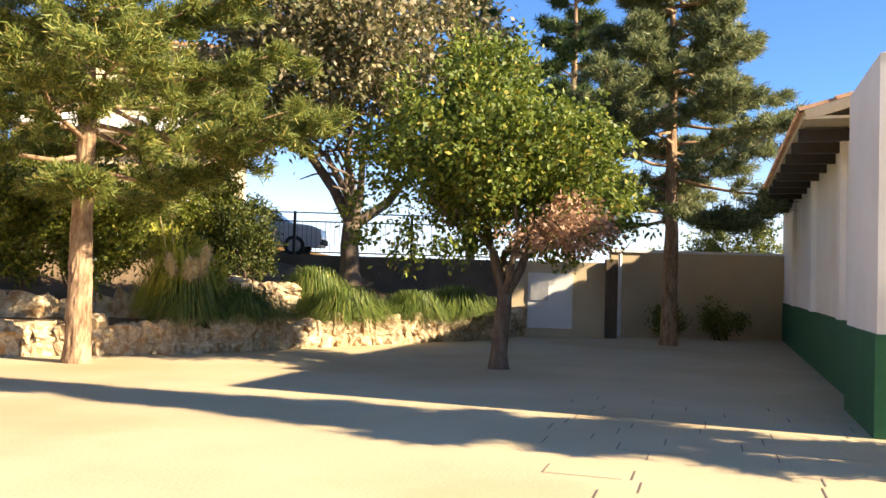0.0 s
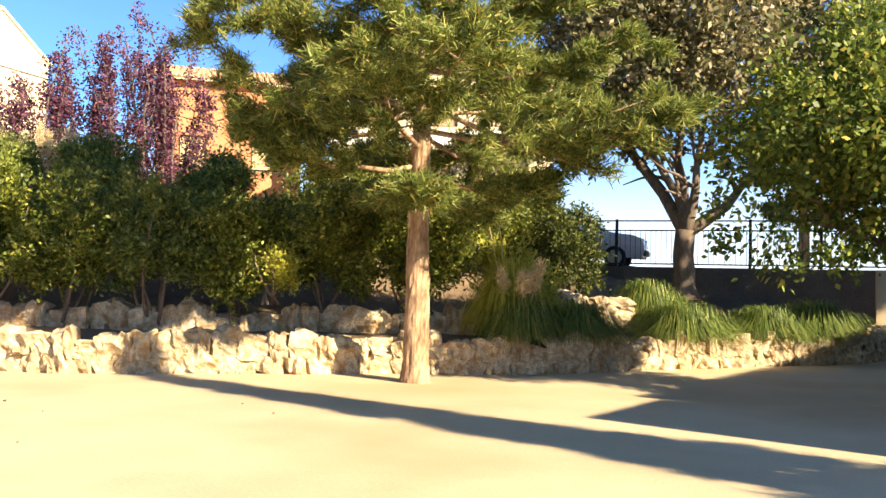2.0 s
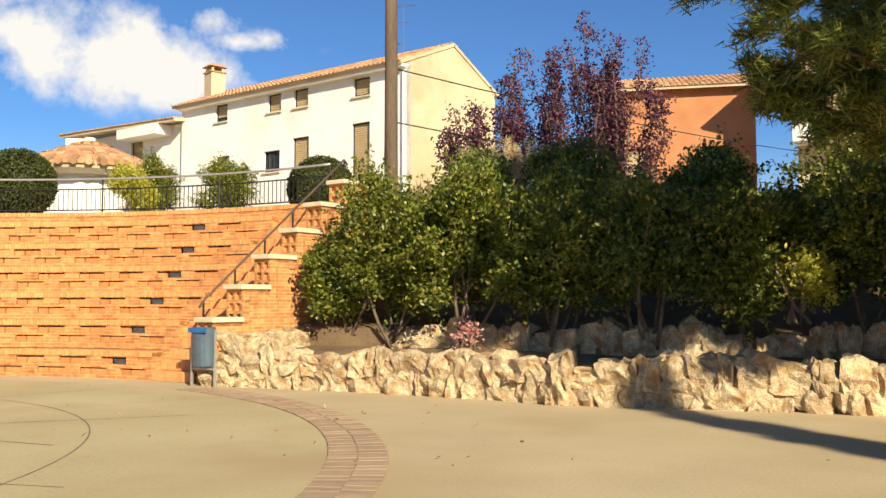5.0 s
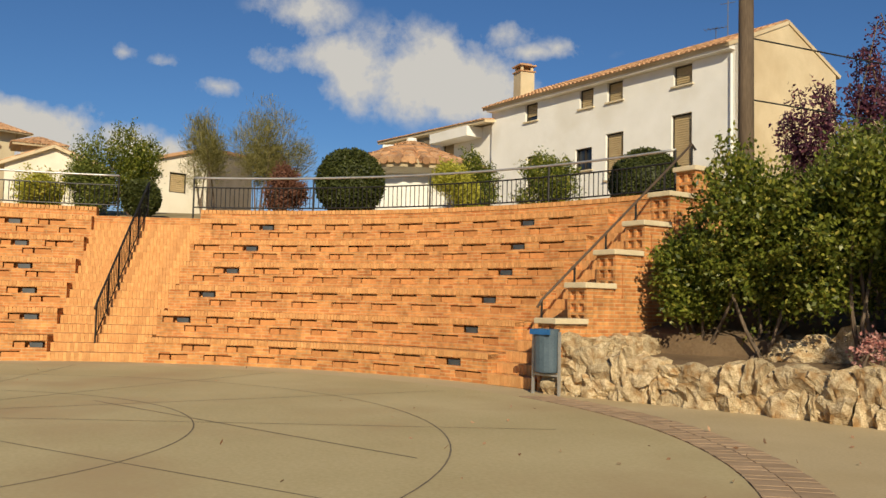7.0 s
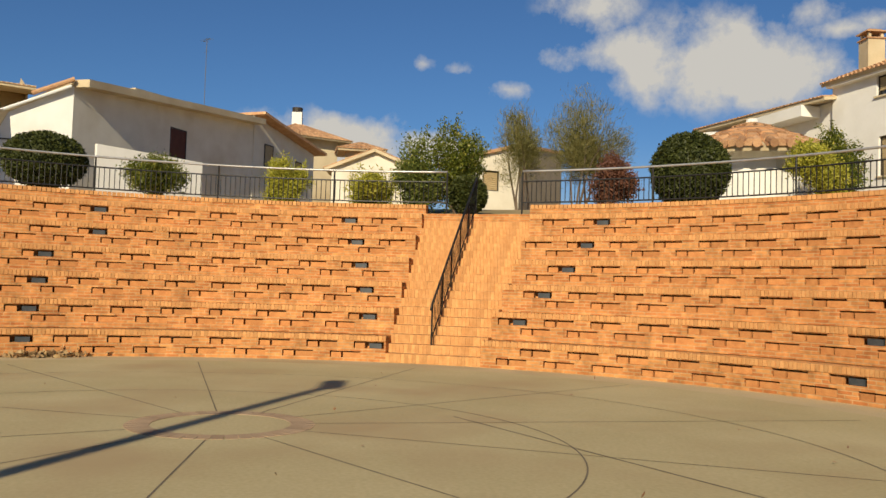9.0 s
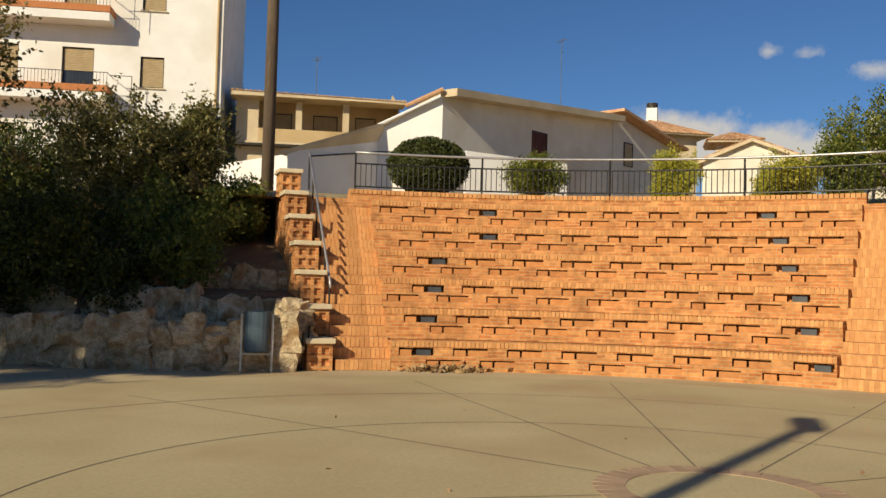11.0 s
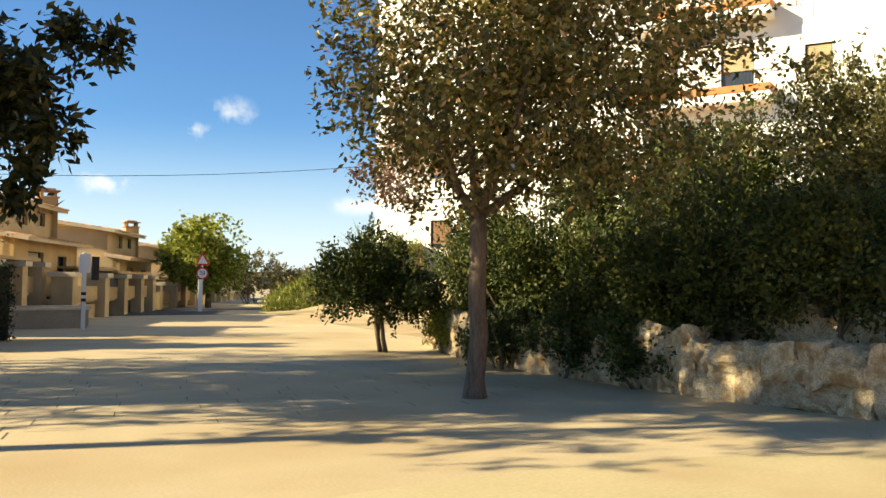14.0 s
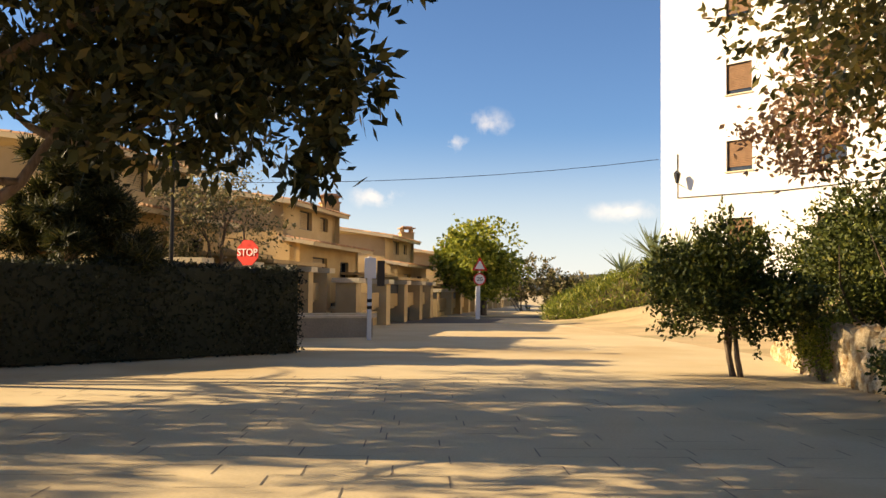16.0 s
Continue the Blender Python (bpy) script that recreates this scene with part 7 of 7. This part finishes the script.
def row_house(at, rz, label, wide=1.5):
    """One of a terrace of ochre houses: two staggered fronts, an upper storey set back, terraces, garage and chimney."""
    h = tagged(thing("row_house"), label, "house", "terrace of ochre houses")
    m = Matrix.Translation(at) @ Matrix.Rotation(rz, 4, "Z") @ Matrix.Diagonal((wide, 1.3, 0.76, 1))
    P = lambda x, y, z: m @ Vector((x, y, z))
    B = lambda c, s: Geo().box((0, 0, 0), s, m=m @ Matrix.Translation(c))
    # projecting front
    W = [(1.0, 2.2, 2.6, 3.7), (3.4, 4.2, 2.7, 3.6), (0.8, 3.0, -0.8, 1.3)]
    wall_panel("wall", h, 5.2, -1.0, 4.4, W, M["sand"], m=m)
    for i, w_ in enumerate(W):
        window_unit(h, *w_, m=m, kind="shutter" if i != 1 else "glass", sill=i != 2)
    part("side_wall", B((5.05, 1.5, 1.7), (0.3, 3.0, 5.4)), M["ochre"], h)
    part("near_side_wall", B((0.15, 4.6, 1.7), (0.3, 9.0, 5.4)), M["ochre"], h)
    # set-back front with a dark terrace below
    m2 = m @ Matrix.Translation((5.2, 2.4, 0))
    W2 = [(0.8, 2.0, 0.4, 2.0), (2.6, 3.6, 2.7, 3.6), (0.6, 1.8, 2.7, 3.7)]
    wall_panel("set_back_wall", h, 4.4, -1.0, 4.2, W2, M["ochre"], m=m2)
    for i, w_ in enumerate(W2):
        window_unit(h, *w_, m=m2, kind="glass" if i == 0 else "shutter", sill=i != 0)
    # upper storey
    W3 = [(1.2, 2.2, 5.2, 6.2), (2.9, 3.6, 5.3, 6.1)]
    m3 = m @ Matrix.Translation((0.2, 0.6, 0))
    wall_panel("upper_wall", h, 4.3, 4.2, 6.5, W3, M["ochre"], m=m3)
    for w_ in W3:
        window_unit(h, *w_, m=m3, sill=False)
    part("upper_side_wall", B((0.35, 3.6, 5.4), (0.3, 6.0, 2.3)), M["ochre"], h)
    part("upper_end_wall", B((4.35, 3.6, 5.4), (0.3, 6.0, 2.3)), M["sand"], h)
    tile_roof(h, [P(-0.2, -0.5, 4.35), P(5.4, -0.5, 4.35), P(5.4, 0.6, 4.65), P(-0.2, 0.6, 4.65)])
    tile_roof(h, [P(5.2, 2.0, 4.15), P(9.7, 2.0, 4.15), P(9.7, 5.4, 5.0), P(5.2, 5.4, 5.0)])
    tile_roof(h, [P(-0.1, 0.2, 6.4), P(4.8, 0.2, 6.4), P(4.8, 3.5, 7.2), P(-0.1, 3.5, 7.2)])
    tile_roof(h, [P(-0.1, 6.9, 6.4), P(4.8, 6.9, 6.4), P(4.8, 3.5, 7.2), P(-0.1, 3.5, 7.2)])
    c = P(4.75, 0.9, 0)
    chimney(h, (c.x, c.y), 0.8, 0.5, at[2] + 5.45, M["sand"])
    c = P(5.5, 3.0, 0)
    chimney(h, (c.x, c.y), 0.5, 0.5, at[2] + 4.75, M["sand"])
    # terraces towards the road: piers, parapets and a garage door
    for x in (0.2, 3.2, 5.4, 7.6, 9.4):
        pier_ = part("terrace_pier", B((x, -1.4, 0.7), (0.45, 0.6, 3.4)), M["ochre"], h)
        part("pier_cap", B((x, -1.4, 2.5), (0.6, 0.8, 0.24)), M["cap"], pier_)
    part("parapet", B((4.8, -1.35, 1.5), (9.4, 0.22, 0.8)), M["sand"], h)
    part("terrace_floor", B((4.8, -0.7, 1.05), (9.4, 1.3, 0.16)), M["ochre"], h)
    part("garden_wall", B((1.7, -1.3, -0.2), (2.6, 0.2, 2.2)), M["sand"], h)
    # slab added over the terrace only so the recess below falls dark
    part("canopy", B((7.2, -0.75, 2.75), (4.6, 1.6, 0.16)), M["sand"], h)
    part("terrace_window", B((8.3, -1.27, 0.55), (0.9, 0.1, 0.8)), M["glass"], h)
    part("front_canopy", B((4.3, -0.7, 2.95), (1.9, 1.4, 0.14)), M["sand"], h)
    part("garage_door", B((6.5, -1.25, -0.1), (1.7, 0.12, 2.1)), M["darkframe"], h, "dark garage door")
    part("terrace_grille", B((4.3, -1.45, 2.1), (1.8, 0.05, 0.5)), M["black"], h)
    return h


row_house((-10.7, -29.85, 0.25), math.atan2(-0.898, -0.439), "ochre terraced house behind the hedge and trees", 1.125)
for i in range(4):
    row_house((-16.25 - 6.83 * i, -38.6 - 13.97 * i, -0.1 - 0.35 * i), math.atan2(-0.898, -0.439), "ochre terraced house with tiled roof and chimney")

broadleaf("roadside_tree", (-29.0, -55.5, -0.3), 1.6, [(-1.6, 0, 3.6), (1.6, 0.3, 3.6), (0, 1, 4.4), (0.3, -1, 4.2)], [((0, 0, 3.7), (3.0, 2.8, 2.7), 700, 14, 0.22, 0.26, 0.18, 20, None)], "yellowgreen", "yellow-green roadside tree beside the signs", 23, r0=0.2)

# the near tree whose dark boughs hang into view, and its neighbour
# its highest crown is widened out of view to deepen shade on bank and paving
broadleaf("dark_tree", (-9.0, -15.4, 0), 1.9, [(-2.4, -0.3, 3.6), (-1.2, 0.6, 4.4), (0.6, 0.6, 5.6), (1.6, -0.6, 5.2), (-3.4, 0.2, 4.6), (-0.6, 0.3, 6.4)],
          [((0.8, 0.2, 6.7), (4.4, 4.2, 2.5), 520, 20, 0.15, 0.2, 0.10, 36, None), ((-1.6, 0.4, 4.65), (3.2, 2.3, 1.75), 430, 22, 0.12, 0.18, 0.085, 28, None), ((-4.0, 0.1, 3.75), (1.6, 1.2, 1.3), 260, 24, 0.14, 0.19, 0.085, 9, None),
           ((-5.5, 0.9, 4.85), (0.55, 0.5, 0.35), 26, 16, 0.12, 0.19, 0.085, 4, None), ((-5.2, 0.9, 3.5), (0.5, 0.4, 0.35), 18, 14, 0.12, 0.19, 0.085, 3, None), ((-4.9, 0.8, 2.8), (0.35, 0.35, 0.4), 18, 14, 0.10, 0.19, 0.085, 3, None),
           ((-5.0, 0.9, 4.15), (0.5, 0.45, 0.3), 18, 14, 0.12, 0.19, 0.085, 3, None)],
          "darkleaf", "spreading tree by the hedge, drooping leaves darkened as if backlit", 24, r0=0.2)
# trees added beside the view for the shade they throw on the paving
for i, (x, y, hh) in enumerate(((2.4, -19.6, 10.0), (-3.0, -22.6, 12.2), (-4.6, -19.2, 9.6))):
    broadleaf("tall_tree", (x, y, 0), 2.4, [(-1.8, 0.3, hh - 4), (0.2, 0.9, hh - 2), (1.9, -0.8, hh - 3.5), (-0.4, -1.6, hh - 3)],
              [((0, 0, hh - 2.6), (3.5, 3.4, 3.2), 470, 15, 0.2, 0.19, 0.12, 24, None)], "darkleaf", "tall leafy tree added beside the view to shade the square", 250 + i, r0=0.24, group="trees by the hedge")
# unseen pine, placed and shaped by where its shadow should land
pine("shade_caster_pine", (-6.0, -13.0, 0), 11.6, 8.5, 2.4, "tall bare-trunked pine out of view, added to cast shade", 255, r0=0.19, whorls=8, mat="needle_dark", tufts=460, per=24, droop=0.0, top_reach=0.55, wide=0.034, seg_len=0.24)
broadleaf("thin_tree", (-13.1, -30.0, 0), 1.8, [(-0.8, 0.2, 3.4), (0.8, 0.1, 3.6), (0, 0.4, 4.2)], [((0, 0, 3.5), (1.9, 1.6, 1.7), 300, 13, 0.17, 0.12, 0.06, 12, None)], "greybrown", "thin small tree with sparse leaves behind the hedge", 26, r0=0.1)

# grass embankment with spiky plants above the earth slope
g = Geo()
rows = []
for i in range(17):
    f = i / 16
    p = Vector((-29.4, -46.6)).lerp(Vector((-37.8, -43.6)), f)
    d = Vector((-0.36, -0.93))
    hgt = 0.4 + 3.3 * f ** 0.8
    rows.append([(p.x + d.x * q, p.y + d.y * q, z * hgt + 1.2 * f * (z > 0) * 0.3 + 0.08 * noise.noise((p.x + q, p.y, 2))) for q, z in ((0, -0.1), (0.6, 0.35), (1.7, 0.8), (3.0, 1.0), (9.0, 1.05), (16.0, 0.4))])
for a, b in zip(rows, rows[1:]):
    for q in range(5):
        g.face([a[q], b[q], b[q + 1], a[q + 1]])
tagged(part("embankment", g, M["soil"]), "grassy embankment rising beside the earth slope", "ground", kind="structure")
rg = np.random.default_rng(90)
cl = []
for a, b in zip(rows, rows[1:]):
    for q in range(4):
        for _ in range(26):
            u, v = rg.random(2)
            cl.append((np.array(a[q]) * (1 - u) + np.array(b[q]) * u) * (1 - v) + (np.array(a[q + 1]) * (1 - u) + np.array(b[q + 1]) * u) * v)
tagged(part("bank_grass", quads_mesh("bank_grass", leaf_quads(rg, np.array(cl), 9, 0.16, 0.34, 0.05, None, up=0.9), M["laurel"]), None), "rough green grass covering the embankment", "grass", kind="stuff")
for i, (x, y, z, r) in enumerate(((-33.6, -46.8, 2.5, 1.0), (-35.2, -46.2, 3.1, 1.2), (-36.6, -46.0, 3.5, 1.1), (-36.0, -48.0, 3.5, 1.3))):
    ag = thing("agave", (x, y, z), i, "spiky grey-green agave on the embankment", "agave", "agaves on the embankment")
    for q in range(22):
        a, e = q * 2.4, rg.uniform(0.35, 1.25)
        dv = Vector((math.cos(a) * math.cos(e), math.sin(a) * math.cos(e), math.sin(e)))
        sv = Vector((-math.sin(a), math.cos(a), 0))
        L = r * rg.uniform(0.8, 1.2) * 1.5
        lf = Geo()
        lf.face([sv * 0.05, dv * L * 0.4 + sv * 0.07, dv * L + Vector((0, 0, -0.05)), dv * L * 0.4 - Vector((0, 0, 0.05))])
        lf.face([-sv * 0.05, dv * L * 0.4 - Vector((0, 0, 0.05)), dv * L + Vector((0, 0, -0.05)), dv * L * 0.4 - sv * 0.07])
        lf.face([sv * 0.05, -sv * 0.05, dv * L * 0.4 - Vector((0, 0, 0.05))])
        part("leaf", lf, M["agave"], ag)

for i, (x, y, r) in enumerate(((-35.3, -66.0, 2.2), (-37.6, -65.4, 1.8), (-39.6, -64.2, 1.6))):
    shrub((x, y, 0.0), (r, r, r * 0.85), "greybrown", "brown-olive autumn bush at the end of the road", 290 + i, n=260, per=16, lumps=9, ln=0.2, wd=0.12, group="bushes at the end of the road")

# dirt slope, grass bank, far hills
g = Geo()
rows = []
for i in range(25):
    f = i / 24
    p = Vector((-28.6, -46.9)).lerp(Vector((-25.0, -22.5)), f)
    d = Vector((-0.9, -0.44))
    rows.append([(p.x + d.x * k, p.y + d.y * k, z * (1 - 0.25 * f) + (0.05 * noise.noise((p.x * 0.7 + k, p.y * 0.7, 0)) if k else 0)) for k, z in ((0, -0.03), (3, 0.15), (7, 0.9), (12, 2.0), (40, 2.6))])
for a, b in zip(rows, rows[1:]):
    for j in range(4):
        g.face([a[j], b[j], b[j + 1], a[j + 1]])
tagged(part("dirt_slope", g, M["dirt"]), "bare pale earth slope rising to the block", "ground", kind="structure")
g = Geo()
g.face([(-60, -47.5, 0.006), (20, -38.5, 0.006), (18, -49, 0.006), (-62, -56, 0.006)])
tagged(part("road", g, M["asphalt"]), "grey asphalt road at the end of the square", "road", kind="structure")
g = Geo()
rg = random.Random(4)
prev = None
for i in range(121):
    a = radians(-100 + 200 * i / 120 + 165)
    r = 1800
    h = 44 + 40 * noise.noise((i * 0.09, 1.7, 0)) + 10 * noise.noise((i * 0.4, 4, 0))
    p = Vector((-math.sin(a) * r, math.cos(a) * r, 0))
    cur = (p, p + Vector((0, 0, max(8, h))))
    if prev:
        g.face([prev[0], cur[0], cur[1], prev[1]])
    prev = cur
tagged(part("backdrop_hills", g, M["mountain"]), "far dark wooded hills on the horizon", "hills", kind="structure")


# ---- parked car on the upper street ----
def car(at, rz, label):
    c = thing("parked_car", at, rz, label, "car")
    prof = [(-1.95, 0.30), (-2.02, 0.45), (-2.04, 0.62), (-1.96, 0.84), (-1.72, 0.93), (-1.15, 1.0), (-0.95, 1.06), (-0.42, 1.42), (-0.1, 1.49), (0.8, 1.50), (1.3, 1.42), (1.78, 1.02), (1.95, 0.92), (2.0, 0.6), (1.96, 0.30)]
    half = lambda z: 0.80 if z < 0.35 else 0.86 if z < 0.97 else 0.84 - 0.36 * (z - 0.97)
    g = Geo()
    for s in (-1, 1):
        pts = [(x, s * half(z), z) for x, z in prof]
        base = [(x, s * half(min(z, 0.95)), min(z, 0.95)) for x, z in prof]
        for i in range(len(prof) - 1):
            q = [base[i], base[i + 1], pts[i + 1], pts[i]]
            if (Vector(q[3]) - Vector(q[0])).length + (Vector(q[2]) - Vector(q[1])).length > 0.01:
                g.face(q if s > 0 else list(reversed(q)))
        g.face(base if s < 0 else list(reversed(base)))
    for (xa, za), (xb, zb) in zip(prof, prof[1:]):
        g.face([(xa, -half(za), za), (xa, half(za), za), (xb, half(zb), zb), (xb, -half(zb), zb)])
    part("body", g, M["carpaint"], c, bevel=0.03)
    for s in (-1, 1):
        y = lambda z: s * (half(z) + 0.006)
        for name, q in (("front_side_window", ((-0.9, 1.06), (-0.06, 1.06), (-0.06, 1.42), (-0.36, 1.39))), ("rear_side_window", ((0.02, 1.06), (1.35, 1.06), (1.12, 1.38), (0.02, 1.43)))):
            part(name, Geo_face([(x, y(z), z) for x, z in q]), M["glass"], c)
        for x in (-1.22, 1.25):
            wh = part("wheel", Geo().tube([(x, s * 0.68, 0.31), (x, s * 0.88, 0.31)], 0.31, 24), M["rubber"], c)
            part("rim", Geo().tube([(x, s * 0.87, 0.31), (x, s * 0.892, 0.31)], 0.2, 20), M["steel"], wh)
        part("headlight", Geo().box((-1.92, s * 0.6, 0.76), (0.16, 0.32, 0.15)), M["steel"], c)
        part("tail_light", Geo().box((1.93, s * 0.7, 0.86), (0.1, 0.2, 0.2)), M["red"], c)
        part("mirror", Geo().box((-0.75, s * 0.94, 1.05), (0.12, 0.18, 0.12)), M["carpaint"], c, bevel=0.02)
        part("door_handle", Geo().box((0.0, s * 0.87, 0.86), (0.16, 0.03, 0.03)), M["carpaint"], c)
    part("bumper", Geo().box((-2.0, 0, 0.45), (0.12, 1.5, 0.16)), M["rubber"], c, bevel=0.02)


car((-7.3, 27.7, 2.08), radians(180 + 4), "white parked hatchback on the upper street")


# ---- wires ----
def wire(a, b, sag, label):
    a, b = Vector(a), Vector(b)
    pts = [a.lerp(b, i / 16) - Vector((0, 0, sag * 4 * (i / 16) * (1 - i / 16))) for i in range(17)]
    w_ = tagged(part("overhead_wire", Geo().tube(pts, 0.016, 5), M["rubber"]), label, "cable", "overhead wires")


wire((-36.3, -47.9, 8.6), (10, -56, 8.3), 1.6, "thin black overhead cable across the road")
wire((-19.26, 15.8, 6.6), (-21, 60, 9.5), 0.8, "thin black overhead cable from the pole")
wire((-19.26, 15.8, 5.4), (-21, 60, 8.0), 0.8, "thin black overhead cable from the pole")

# leaves swept against the lowest tier
rg = np.random.default_rng(300)
n = 420
b = np.radians(rg.normal(204.5, 2.2, n))
rr = 9.78 + rg.normal(0, 0.10, n)
p = np.stack([C[0] + rr * np.cos(b), C[1] + rr * np.sin(b), np.abs(rg.normal(0.02, 0.03, n))], 1)
tagged(part("leaf_litter", quads_mesh("leaf_litter", leaf_quads(rg, p, 1, 0.02, 0.12, 0.08), M["litter"]), None), "dry fallen leaves swept against the lowest tier", "leaves", kind="stuff")

# single fallen leaves on the paving
n = 90
p = np.stack([rg.uniform(-24, -8, n), rg.uniform(-9, 13, n), np.full(n, 0.022)], 1)
p[: n // 2] = np.stack([rg.normal(-12.6, 2.2, n // 2), rg.normal(9.6, 1.5, n // 2), np.full(n // 2, 0.022)], 1)
p = p[p[:, 1] < 12.0]
tagged(part("fallen_leaves", quads_mesh("fallen_leaves", leaf_quads(rg, p, 1, 0.004, 0.055, 0.035), M["drybrown"]), None), "single dry brown leaves scattered on the paving", "leaves", kind="stuff")

# ---- joints of the stamped paving outside the stage ----
g = Geo()
rg = random.Random(9)
d, n = Vector((0.97, -0.24, 0)), Vector((0.24, 0.97, 0))
def joint_strip(p, q, w):
    t = (q - p).normalized()
    k = Vector((-t.y, t.x, 0)) * w
    z = Vector((0, 0, 0.004))
    g.face([p + k + z, p - k + z, q - k + z, q + k + z])
for row in range(-44, 44):
    base = Vector((-6, -4, 0)) + n * row * 0.42
    off = rg.uniform(0, 0.7)
    for k in range(-26, 26):
        p = base + d * (k * 0.72 + off)
        if math.hypot(p.x - C[0], p.y - C[1]) < 10.1 or p.x < -21:
            continue
        near = p.x > 0.3 or p.y < -11.5
        if rg.random() < (0.5 if near else 0.0):
            joint_strip(p, p + n * 0.42 * rg.uniform(0.7, 1.0), 0.007)
        if rg.random() < (0.3 if near else 0.0):
            joint_strip(p, p + d * 0.72 * rg.uniform(0.6, 1.0), 0.005)
tagged(part("paving_joints", g, M["joint"]), "worn thin joints of the stamped concrete paving", "joint", kind="structure")

lampb = thing("street_lamp", (-12.02, -28.27, 0), 0, "dark street lamp with a yellow plate behind the hedge", "street lamp")
part("pole", Geo().tube([(0, 0, 0), (0, 0, 5.3)], [0.06, 0.04], 8), M["black"], lampb)
part("lantern", Geo().tube([(0, 0, 5.2), (0, 0, 5.42), (0, 0, 5.52), (0, 0, 5.55)], [0.05, 0.14, 0.16, 0.03], 10), M["black"], lampb)
M["yellowplate"] = material("yellow_plate", (0.55, 0.42, 0.02), (0.65, 0.5, 0.04), 4, 0.5, 0.0)
part("plate", Geo().box((0.09, 0, 4.75), (0.18, 0.04, 0.6)), M["yellowplate"], lampb, "yellow hanging plate")
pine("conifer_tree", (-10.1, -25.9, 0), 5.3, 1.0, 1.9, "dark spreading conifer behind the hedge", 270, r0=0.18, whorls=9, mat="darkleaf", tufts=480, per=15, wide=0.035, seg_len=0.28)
